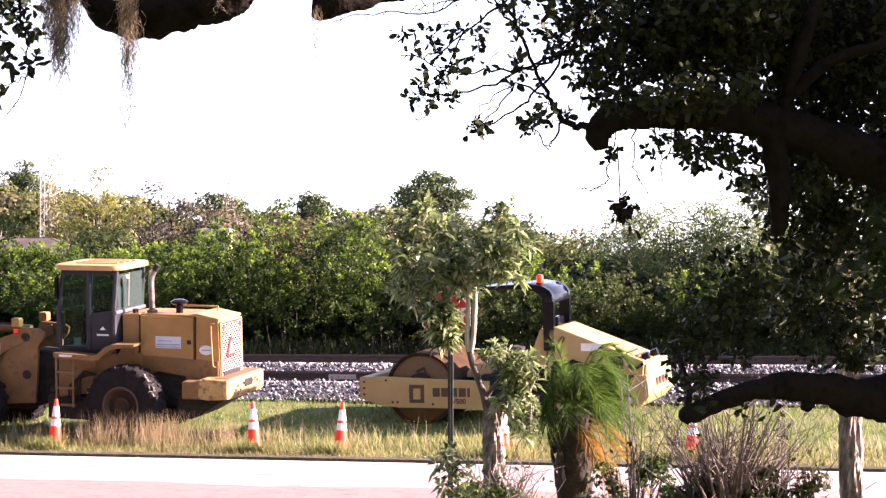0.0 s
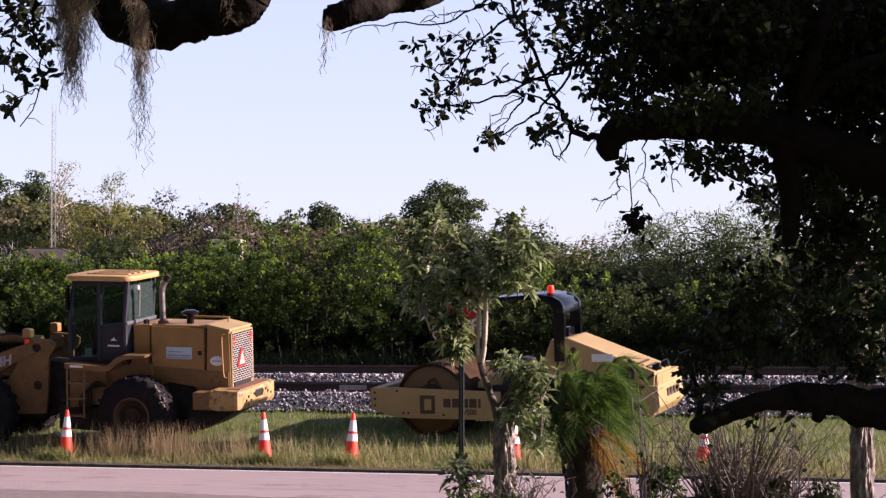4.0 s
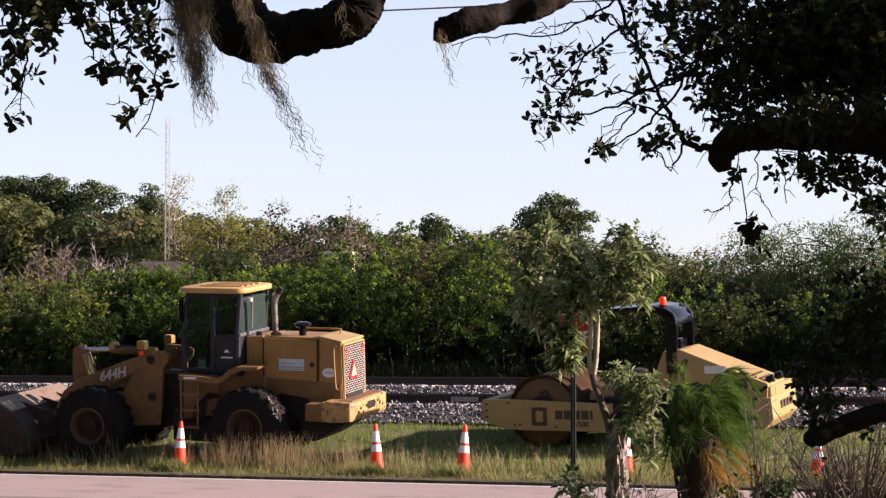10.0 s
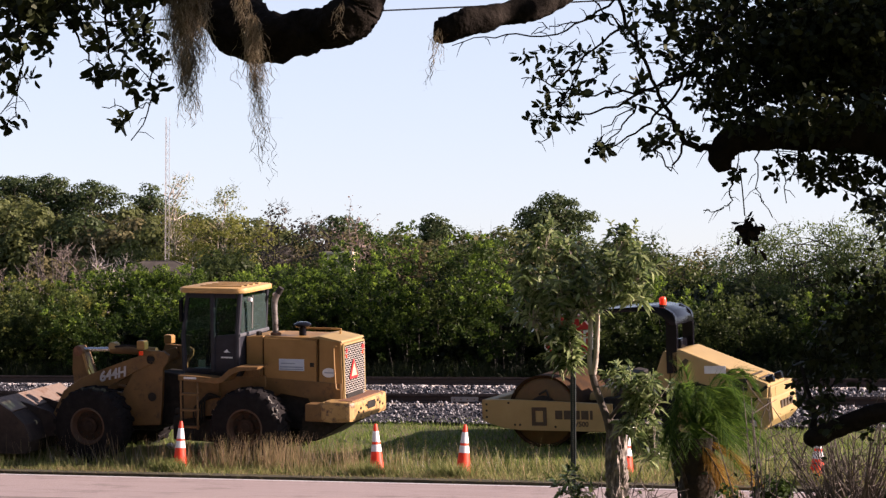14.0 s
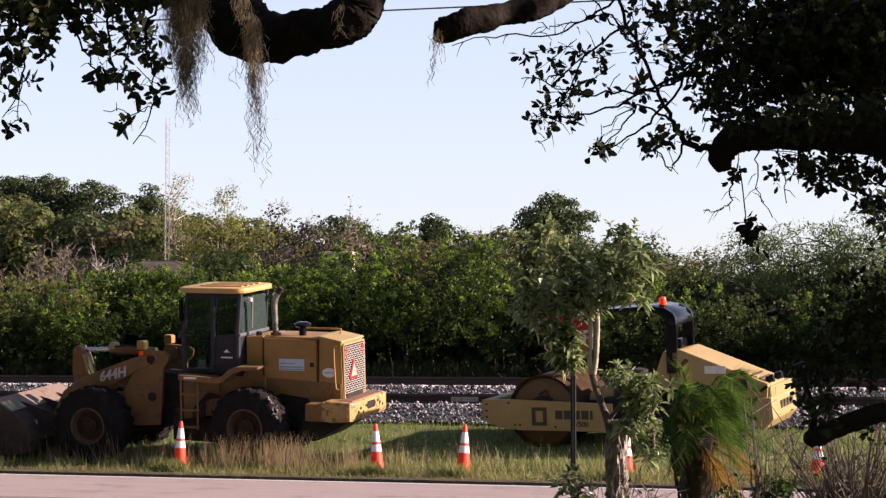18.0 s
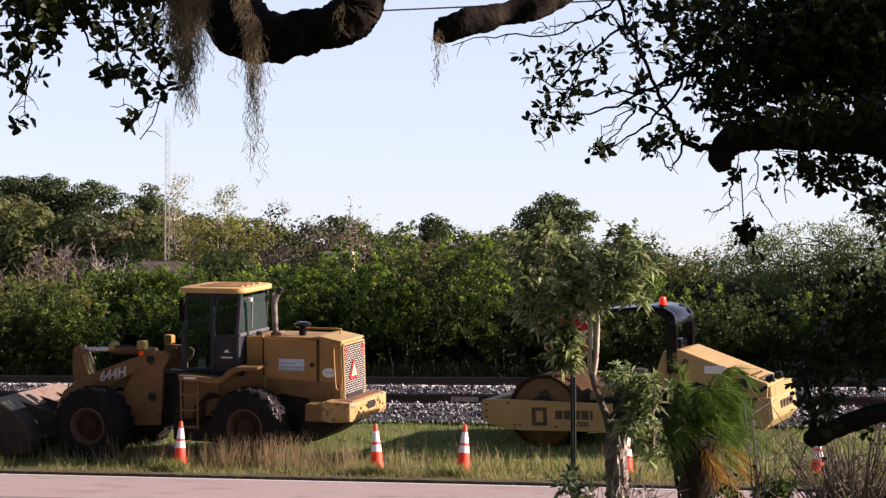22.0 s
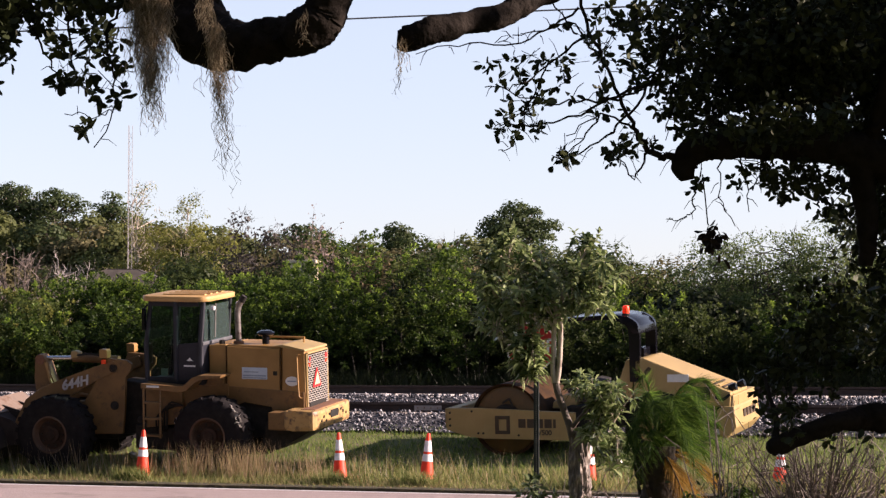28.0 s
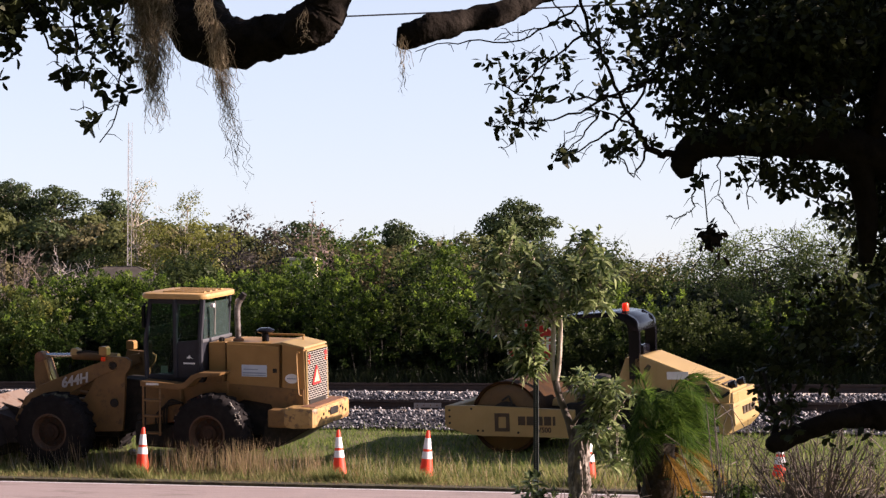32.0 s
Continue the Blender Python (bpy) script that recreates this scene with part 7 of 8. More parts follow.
    twig(spray, [(-1.28, 9.96, 3.32, 0.005), (-1.37, 9.96, 3.29, 0.004), (-1.49, 9.96, 3.31, 0.003)])
    twig(spray, [(-1.86, 9.95, 3.47, 0.005), (-1.87, 9.96, 3.32, 0.004), (-1.91, 9.96, 3.22, 0.003)])
    leaves, fine = [], []
    leaves.append(leaf_cloud(rng, -1.6, 10.03, 3.89, 0.58, 0.15, 1050, 0.056, fine))
    leaves.append(leaf_cloud(rng, -1.81, 9.94, 3.67, 0.19, 0.14, 190, 0.056, fine))
    leaves.append(leaf_cloud(rng, -1.42, 9.95, 3.57, 0.2, 0.11, 125, 0.056, fine))
    leaves.append(leaf_cloud(rng, -1.66, 9.94, 3.72, 0.35, 0.07, 150, 0.056, fine))
    leaves.append(leaf_cloud(rng, -1.91, 9.95, 3.47, 0.07, 0.14, 58, 0.056, fine))
    leaves.append(leaf_cloud(rng, -1.51, 9.95, 3.47, 0.12, 0.07, 45, 0.056, fine))
    leaves.append(leaf_cloud(rng, -1.32, 9.96, 3.4, 0.09, 0.1, 28, 0.056, fine))
    leaves.append(leaf_cloud(rng, -1.36, 9.96, 3.26, 0.07, 0.1, 15, 0.056, fine))
    leaves.append(leaf_cloud(rng, -1.92, 9.96, 3.26, 0.05, 0.04, 10, 0.056, fine))
    soup("leaves", np.concatenate(leaves), 8, OAKLEAF, spray, "dark blunt oak leaves")
    tagged(soup("brushwood", shoot_bars(rng, fine, 0.004), 4, BARK, spray, "hair-thin leafy shoots"), kind="stuff")
    # withered cluster on a thread-like twig
    dead = empty("withered_leaf_cluster", HEADING @ pose(1.29, 9.78, 2.985), "withered brown leaf cluster dangling from a thin twig", "dead leaves")
    bm = bmesh.new()
    tube(bm, [(0, 0, 0.04), (0.008, 0, -0.06), (0.015, 0, -0.18)], 0.003, 5)
    part("stalk", bm, BARK, dead)
    c = rng.normal(0, 1, (70, 3)) * np.array([0.018, 0.015, 0.026]) + np.array([0.022, 0, -0.235])
    out = rng.normal(size=(70, 3)) + np.array([0.3, 0, -0.8])
    soup("leaves", oak_leaves(rng, c, out, 0.048), 8, DEADLEAF, dead, "curled withered leaves")
    c = np.array([[0.065, 0, -0.31], [0.072, 0, -0.33], [0.06, 0.01, -0.30]])
    soup("loose_leaf", oak_leaves(rng, c, np.array([[0.2, 0, -1.0]] * 3), 0.05), 8, DEADLEAF, dead)
    return oak, spray, dead


def strands(rng, n, top_w, top_z, length, taper, curl=0.0095):
    """Curly threads that hang from round the origin; flat four-cornered pieces."""
    out = []
    for i in range(n):
        a = rng.uniform(0, 6.28)
        start = np.array([math.cos(a), 0.5 * math.sin(a), 0]) * top_w * rng.uniform(0, 1) ** 0.7 + np.array([0, 0, rng.uniform(top_z, 0) if top_z < 0 else 0])
        reach = length * rng.uniform(0.35, 1.0) * (1 - taper * abs(start[0]) / (top_w + 1e-6))
        k = max(4, int(reach / 0.02))
        p = start
        for j in range(k):
            q = p + np.array([rng.normal(0, curl), rng.normal(0, curl), -reach / k])
            q[0] -= p[0] * 0.06 * taper
            s = np.cross(q - p, rng.normal(size=3))
            s = s / (np.linalg.norm(s) + 1e-9) * 0.00105
            out += [p - s, p + s, q + s, q - s]
            if rng.uniform() < 0.5:
                e = p + rng.normal(0, 0.016, 3)
                out += [p - s * 0.6, p + s * 0.6, e + s * 0.2, e - s * 0.2]
            p = q
    return np.array(out)


def build_moss():
    made = []
    for x, y, z, n, w, length, taper, cut, label in (
            (-1.13, 9.83, 3.88, 640, 0.088, 0.66, 0.75, 0.42, "thick hank of brown spanish moss hanging from an oak bough"),
            (-0.832, 9.75, 3.68, 210, 0.020, 0.74, 0.85, 0.30, "long thin hank of grey spanish moss hanging in the wind"),
            (-0.022, 9.85, 3.64, 26, 0.022, 0.25, 0.6, 0.12, "small wisp of spanish moss on a bough end"),
            (-0.443, 9.72, 3.735, 12, 0.02, 0.15, 0.6, 0.10, "small wisp of spanish moss on a bough"),
            (-0.872, 9.72, 3.80, 60, 0.04, 0.20, 0.3, 0.12, "brown tuft of spanish moss against a dark bough")):
        rng = np.random.default_rng(int(abs(x) * 1000))
        top = empty("spanish_moss", HEADING @ pose(x, y, z), label, "moss", "spanish moss")
        soup("upper_hank", strands(rng, n, w, -0.05, cut * 1.15, 0.3 * taper), 4, MOSS, top)
        low = soup("lower_hank", strands(rng, max(8, n // 4), w * 0.45, -0.06, length - cut * 0.75, taper), 4, MOSS, top)
        low.matrix_basis = pose(0, 0, -cut * 0.8)
        made.append((top, low, cut * 0.8))
    return made


# ---- young tree, palm and shrubs on the near side of the road ----
def rosettes(rng, centres, per, length, width, out_from):
    """Shoot ends: whorls of long drooping lance-shaped leaves, six corners each."""
    k = len(centres)
    axis = centres - out_from
    axis = axis / (np.linalg.norm(axis, axis=1, keepdims=True) + 1e-9) + rng.normal(0, 0.35, (k, 3)) + np.array([0, 0, 0.35])
    axis /= np.linalg.norm(axis, axis=1, keepdims=True)
    along = np.repeat(axis, per, 0)
    n = len(along)
    back = rng.uniform(0, 1, (n, 1))                        # younger leaves at the tip stand up, older ones hang
    c = np.repeat(centres, per, 0) - along * back * 0.13
    side = np.cross(along, rng.normal(size=(n, 3)))
    side /= np.linalg.norm(side, axis=1, keepdims=True) + 1e-9
    d = along * (0.95 - 0.9 * back) + side * (0.45 + 0.5 * back) + np.array([0, 0, -0.55]) * back + rng.normal(0, 0.12, (n, 3))
    d /= np.linalg.norm(d, axis=1, keepdims=True)
    s = np.cross(d, along + rng.normal(0, 0.25, (n, 3)))
    s /= np.linalg.norm(s, axis=1, keepdims=True) + 1e-9
    ln = length * rng.uniform(0.6, 1.15, (n, 1)) * (0.7 + 0.3 * back)
    w = width * rng.uniform(0.7, 1.2, (n, 1)) / 2
    sag = np.array([0, 0, -1.0]) * ln * 0.16
    fold = np.cross(s, d) * w * 0.6
    p1, p2, tip = c + d * ln * 0.35 + sag * 0.15, c + d * ln * 0.68 + sag * 0.6, c + d * ln + sag * 1.6
    return np.stack([c, p1 + s * w + fold, p2 + s * w * 0.85 + fold, tip, p2 - s * w * 0.85 + fold, p1 - s * w + fold], 1).reshape(-1, 3)


def furrowed_trunk(name, spine, parent, label):
    """A trunk with deep braided furrows along it."""
    bm = bmesh.new()
    p = curve_points(spine, 18)
    tube(bm, [q[:3] for q in p], [q[3] for q in p], 44)
    for i, v in enumerate(bm.verts):
        q = Vector(p[i // 44][:3])
        out = v.co - q
        ang = math.atan2(out.y, out.x)
        ridge = noise.noise((math.cos(ang) * 3.4, math.sin(ang) * 3.4, v.co.z * 7.0)) + 0.8 * noise.noise((math.cos(ang) * 8, math.sin(ang) * 8, v.co.z * 15 + 5))
        v.co = q + out * (1 + 0.36 * max(-0.55, min(0.4, ridge)))
    return part(name, bm, GREYBARK, parent, label)


def build_young_tree():
    rng = np.random.default_rng(31)
    T = empty("young_tree", pose(-8.155, 25.92, -0.02), "slender young tree with pale twin stems and long glossy leaves", "tree")

    def stem(pts, mat, steps=5, n=10, label="", rough=0.06):
        bm = bmesh.new()
        p = curve_points(pts, steps)
        tube(bm, [q[:3] for q in p], [q[3] for q in p], n, rough=rough, rng=random.Random(4))
        return part("stem", bm, mat, T, label, smooth=True)
    furrowed_trunk("stem", [(-0.04, -0.04, 0, 0.16), (-0.05, -0.05, 0.5, 0.135), (-0.055, -0.06, 1.0, 0.12), (-0.06, -0.06, 1.36, 0.105), (-0.065, -0.06, 1.46, 0.06)], T, "furrowed grey lower trunk with a broken top")
    stem([(-0.07, 0.0, 0.75, 0.05), (-0.11, -0.06, 1.15, 0.05), (-0.16, -0.13, 1.48, 0.046), (-0.26, -0.14, 1.76, 0.043), (-0.325, -0.15, 1.98, 0.042), (-0.335, -0.16, 2.1, 0.034)], SMOOTHBARK, label="smooth grey upper trunk")
    stem([(-0.34, -0.17, 2.0, 0.034), (-0.345, -0.2, 2.2, 0.03), (-0.325, -0.22, 2.6, 0.029), (-0.30, -0.24, 2.9, 0.024), (-0.45, -0.28, 3.2, 0.018), (-0.6, -0.3, 3.6, 0.01)], PALEBARK, label="smooth pale stem")
    stem([(-0.31, -0.16, 2.0, 0.034), (-0.27, -0.18, 2.2, 0.03), (-0.245, -0.2, 2.6, 0.029), (-0.25, -0.2, 2.9, 0.025), (-0.14, -0.18, 3.25, 0.02), (0.08, -0.12, 3.6, 0.01)], PALEBARK, label="smooth pale stem")
    stem([(-0.14, -0.12, 1.45, 0.03), (0.1, -0.16, 1.72, 0.02), (0.3, -0.3, 1.85, 0.012)], SMOOTHBARK)
    stem([(-0.31, -0.22, 2.65, 0.018), (-0.5, -0.3, 2.85, 0.014), (-0.8, -0.4, 2.9, 0.008)], PALEBARK)
    stem([(-0.27, -0.22, 2.85, 0.018), (-0.05, -0.3, 3.0, 0.014), (0.22, -0.3, 3.2, 0.008)], PALEBARK)
    clumps = []
    # each crown clump: centre, half sizes, rosettes
    for cx, cy, cz, sx, sy, sz, k in ((-0.86, -0.40, 3.66, 0.26, 0.3, 0.26, 16), (-0.98, -0.4, 3.30, 0.30, 0.4, 0.34, 22), (-0.50, -0.2, 3.46, 0.30, 0.4, 0.26, 18), (0.02, -0.1, 3.60, 0.24, 0.3, 0.30, 14), (0.26, -0.2, 3.36, 0.28, 0.4, 0.26, 18),
                                      (-0.12, -0.3, 3.24, 0.34, 0.4, 0.26, 22), (-0.62, -0.36, 3.06, 0.34, 0.4, 0.34, 28), (-0.98, -0.4, 2.84, 0.26, 0.35, 0.30, 14), (-0.66, -0.40, 2.50, 0.26, 0.28, 0.50, 34), (-0.50, -0.45, 2.42, 0.10, 0.15, 0.32, 20), (0.24, -0.3, 3.02, 0.26, 0.35, 0.16, 11), (-0.30, -0.3, 2.92, 0.28, 0.35, 0.18, 12),
                                      (0.20, -0.3, 1.98, 0.30, 0.34, 0.24, 20), (0.46, -0.3, 1.80, 0.28, 0.3, 0.30, 18), (0.22, -0.3, 1.52, 0.32, 0.3, 0.30, 20), (0.48, -0.3, 1.24, 0.22, 0.25, 0.26, 10), (-0.50, -0.35, 0.72, 0.24, 0.28, 0.20, 10), (-0.38, -0.4, 0.42, 0.3, 0.28, 0.2, 9)):
        u = rng.normal(size=(k, 3))
        u /= np.linalg.norm(u, axis=1, keepdims=True)
        c = u * rng.uniform(0.35, 1.0, (k, 1)) * np.array([sx, sy, sz])
        holder = soup("leaf_clump", rosettes(rng, c, 16, 0.195, 0.041, np.array([0, 0, -0.3])), 6, LONGLEAF, T, "long narrow glossy green leaves")
        holder.matrix_basis = pose(cx, cy, cz)
        bm = bmesh.new()
        for q in c[::2]:
            tube(bm, [(0, 0, -sz * 0.9), Vector(q) * 0.5 + Vector((0, 0, -0.1)), q], [0.009, 0.006, 0.003], 4)
        sub = part("twig", bm, PALEBARK, holder)
        clumps.append((holder, (cx, cy, cz)))
    return clumps


def build_palm():
    rng = np.random.default_rng(41)
    P = empty("small_palm", pose(-6.71, 24.30, -0.02), "small palm with a dark fibrous trunk and wind-blown fronds", "palm")
    bm = bmesh.new()
    pts = [(-0.09 + 0.02 * math.sin(z * 3), 0, z, 0.205 * (1 - 0.06 * z) + 0.012 * math.sin(z * 26)) for z in np.linspace(0, 1.30, 34)]
    tube(bm, [p[:3] for p in pts], [p[3] for p in pts], 18, rough=0.05)
    part("trunk", bm, PALMTRUNK, P, "dark fibrous palm trunk", smooth=True)
    r = random.Random(9)
    for k in range(16):                                     # old leaf bases
        a, z = r.uniform(0, 6.28), r.uniform(0.5, 1.3)
        bm = bmesh.new()
        d = Vector((math.cos(a), math.sin(a), 0))
        tube(bm, [d * 0.18 + Vector((-0.09, 0, z - 0.1)), d * 0.235 + Vector((-0.09, 0, z)), d * 0.27 + Vector((-0.09, 0, z + 0.12))], [0.04, 0.03, 0.012], 5)
        part("leaf_base", bm, PALMTRUNK, P)
    fronds = []
    for k in range(44):
        a = rng.uniform(0, 6.28)
        dead = k >= 38
        rise = rng.uniform(0.25, 1.75) if not dead else rng.uniform(-0.6, 0.1)
        if dead:
            a = rng.uniform(-1.3, 0.9)
        length = rng.uniform(0.7, 1.1) if not dead else rng.uniform(0.6, 0.95)
        flat = 1.0 - 0.35 * min(1.0, max(0.0, rise))
        spine = []
        for t in np.linspace(0, 1, 12):
            out = length * t * 0.88 * flat
            spine.append(np.array([math.cos(a) * out * 0.82 + 0.03 * t + 0.17 * t * t, math.sin(a) * out, rise * t * 1.02 - (0.50 + 0.36 * max(0.0, rise)) * t ** 2.6]))
        bm = bmesh.new()
        tube(bm, spine, list(np.linspace(0.012, 0.003, 12)), 5)
        rachis = part("frond", bm, PALMTRUNK if dead else PALMLEAF, P, "dying orange frond" if dead else "arching green frond")
        rachis.matrix_basis = pose(-0.07, 0, 1.30)
        st, en = [], []
        for t in np.linspace(0.16, 1.0, 42):
            f = t * 11
            i = min(int(f), 10)
            p = spine[i] * (1 - (f - i)) + spine[i + 1] * (f - i)
            d = spine[i + 1] - spine[i]
            d = d / np.linalg.norm(d)
            side = np.cross(d, [0, 0, 1.0])
            side /= np.linalg.norm(side) + 1e-9
            for sgn in (-1, 1):
                for _ in range(2):
                    ln = (0.30 * math.sin(math.pi * (0.18 + 0.72 * t)) + 0.05) * rng.uniform(0.75, 1.1)
                    st.append(p + rng.normal(0, 0.006, 3))
                    en.append(p + (side * sgn * 0.55 + d * 0.75 + np.array([0.24, 0, -0.14 - 0.36 * rng.uniform()]) + rng.normal(0, 0.06, 3)) * ln)
        soup("leaflet_fan", strips(rng, np.array(st), np.array(en), np.full(len(st), 0.006)), 3, PALMDEAD if dead else PALMLEAF, rachis)
        fronds.append(rachis)
    return fronds


def build_near_shrubs():
    rng = np.random.default_rng(51)
    for x, y, n, spread, h, lab in ((-4.35, 20.9, 150, 0.66, 1.6, "dark bare multi-stemmed shrub in winter"), (-3.95, 21.2, 26, 0.7, 1.5, "thin bare shrub in winter"), (-7.3, 23.47, 40, 0.42, 0.8, "low grey twiggy shrub beside a tree trunk"), (-5.2, 20.8, 12, 0.4, 1.9, "tangle of thin pale climbing stems")):
        S = empty("bare_shrub", pose(x, y, -0.02), lab, "shrub", "bare shrubs")
        for i in range(n):
            a = rng.uniform(0, 6.28)
            q = np.array([math.cos(a), math.sin(a), 0]) * rng.uniform(0.15, 1.0) * spread
            hh = h * rng.uniform(0.6, 1.0)
            p0 = q * 0.08
            p1 = q * 0.5 + np.array([0, 0, hh * 0.5]) + rng.normal(0, 0.05, 3)
            p2 = q * 1.35 + np.array([0, 0, hh]) + rng.normal(0, 0.08, 3)
            pts = curve_points([p0, p1, p2], 4)
            bm = bmesh.new()
            r0 = rng.uniform(0.008, 0.022) if n != 150 or i % 6 else rng.uniform(0.03, 0.045)
            tube(bm, pts, list(np.linspace(r0, 0.003, len(pts))), 5)
            for j in range(4):
                s = pts[rng.integers(3, len(pts))]
                e = s + rng.normal(0, 0.14, 3) + np.array([0, 0, 0.14])
                tube(bm, [s, (s + e) / 2 + rng.normal(0, 0.02, 3), e], [0.005, 0.004, 0.002], 4)
            part("stem", bm, SHRUBWOOD, S)
        c = rng.normal(size=(60 if n > 20 else 40, 3)) * np.array([spread * 0.5, spread * 0.5, 0.4]) + np.array([0, 0, h * 0.6])
        soup("leaves", leaf_faces(rng, c, 0.07, 0.035, 0.2), 4, OLIVELEAF, S, "a few remaining small leaves")
    # the last four bushes take the dark oak leaf colour, for the oak's shade
    for x, y, w, h, n, s in ((-5.54, 22.13, 1.05, 1.0, 2400, 1), (-7.4, 23.2, 0.8, 0.6, 700, 2), (-4.9, 20.4, 0.8, 0.75, 900, 3), (-8.0, 24.6, 0.7, 0.55, 500, 4), (-4.35, 20.95, 1.1, 0.98, 4600, 5), (-3.75, 21.15, 1.1, 0.9, 4000, 6), (-4.85, 21.0, 0.95, 0.85, 3000, 7), (-5.5, 21.2, 0.9, 0.7, 2400, 8)):
        plant("low_bush", x, y, w, w, 0.0, h, HEDGELEAF if s < 5 else OAKLEAF, n, 0.07, 700 + s, "low straggly green bush by the road", "bush", "low bushes", clumps=26, puff=0.14, stems=9, stem_r=0.012, stem_mat=TWIG)
    T = empty("grey_trunk_tree", pose(-3.12, 20.42, -0.02), "young tree with a straight furrowed grey trunk", "tree")
    furrowed_trunk("trunk", [(0, 0, 0, 0.13), (0.01, 0, 0.6, 0.108), (0, 0, 1.3, 0.10), (-0.03, 0, 2.2, 0.088), (-0.05, 0.1, 3.4, 0.06)], T, "furrowed grey bark")
    pts, off = crown_points(rng, 5000, 2.4, 2.2, 2.0, 4.4, 50, 0.35, 0.3)
    soup("crown", leaf_faces(rng, pts, 0.1, 0.05, 0.2, off, 0.7), 4, OAKLEAF, T)


# ---- sign, wire, mast, houses ----
def build_street_things():
    S = empty("stop_sign", pose(-9.13, 26.80, 0, 0, 0, 14), "red octagonal stop sign on a perforated post, half hidden by leaves", "sign")
    oct8 = [(0.305 / math.cos(math.pi / 8) * math.cos(math.pi / 8 + k * math.pi / 4), 2.42 + 0.305 / math.cos(math.pi / 8) * math.sin(math.pi / 8 + k * math.pi / 4)) for k in range(8)]
    bm = bmesh.new()
    prism(bm, oct8, -0.035, -0.030, 0)
    plate = part("sign_plate", bm, COLLAR, S, "white-edged octagonal plate")
    bm = bmesh.new()
    prism(bm, [(x * 0.935, 2.42 + (z - 2.42) * 0.935) for x, z in oct8], -0.039, -0.0355, 0)
    part("sign_face", bm, RED, plate, "faded red sign face")
    words("STOP", 0.25, Matrix.Translation((0, -0.041, 2.42)) @ Matrix.Rotation(math.pi / 2, 4, "X"), COLLAR, plate, "lettering", 0.0015, 0.004)
    bm = bmesh.new()
    box(bm, 0.02, 0.085, -0.028, 0.03, -0.3, 2.33, 0.004)
    post = part("post", bm, POST, S, "dark green perforated steel post")
    bm = bmesh.new()
    for k in range(84):
        lathe(bm, [(0.008, 0), (0.008, 0.003), (0.003, 0.003)], 6, "y", (0.052, -0.0315, 0.12 + 0.0262 * k))
    part("perforation", bm, STEEL, post)
    bm = bmesh.new()
    lathe(bm, [(0.018, -0.05), (0.018, -0.03), (0.01, -0.055)], 8, "y", (0.052, 0, 2.28))
    part("bolt", bm, STEEL, post, "shiny sign bolt")
    W = empty("overhead_wire", HEADING, "thin black overhead cable across the sky", "cable")
    bm = bmesh.new()
    tube(bm, [(x, 32.8, 7.25 + 0.044 * (x + 0.6) + 0.0006 * (x + 0.6) ** 2) for x in np.linspace(-45, 40, 30)], 0.012, 5)
    part("cable", bm, WIRE, W)
    M = empty("radio_mast", pose(-39.89, 72.0, 1.0, 0, 0, 20), "thin pale lattice radio mast behind a house", "mast")
    for k in range(3):
        a = 2 * math.pi * k / 3
        bm = bmesh.new()
        tube(bm, [(0.09 * math.cos(a), 0.09 * math.sin(a), 0), (0.09 * math.cos(a), 0.09 * math.sin(a), 9.85)], 0.008, 5)
        part("mast_leg", bm, MASTSTEEL, M)
        bm = bmesh.new()
        b = a + 2 * math.pi / 3
        for j in range(32):
            tube(bm, [(0.09 * math.cos(a), 0.09 * math.sin(a), 0.3 * j), (0.09 * math.cos(b), 0.09 * math.sin(b), 0.3 * j + 0.3)], 0.0045, 4)
        part("lattice", bm, MASTSTEEL, M)
    H = empty("house", pose(-37.6, 67.5, 1.0, 0, 0, 18), "low house with a weathered grey shingle roof, mostly hidden by shrubs", "house")
    bm = bmesh.new()
    box(bm, -4.2, 4.2, -2.4, 2.4, 0, 2.9, 0.01)
    part("wall", bm, STUCCO, H)
    bm = bmesh.new()
    prism(bm, [(-4.7, 2.8), (4.7, 2.8), (0.5, 4.42), (-0.5, 4.42)], -2.7, 2.7, 0.03)
    for v in bm.verts:
        if v.co.z > 3.6:
            v.co.y *= 0.12
    part("roof", bm, ROOFTILE, H, "weathered grey hipped shingle roof")
    # a far building scaled down and set close to fit the camera's view
    G = empty("garden_building", pose(-27.13, 59.3, 1.0, 0, 0, 12), "far cream stucco building, built small and near to fit the camera's view", "building")
    top = 4.20
    bm = bmesh.new()
    box(bm, -0.36, 0.36, -0.3, 0.3, 0, top - 0.10, 0.02)
    wall = part("wall", bm, STUCCO, G)
    bm = bmesh.new()
    box(bm, -0.42, 0.42, -0.36, 0.36, top - 0.10, top, 0.02)
    part("roof", bm, STUCCO, G, "flat cream roof slab")
    for x in (-0.17, 0.13):
        bm = bmesh.new()
        box(bm, x - 0.09, x + 0.09, -0.31, -0.28, top - 0.42, top - 0.16, 0.01)
        part("window", bm, DARK, wall, "small dark window")


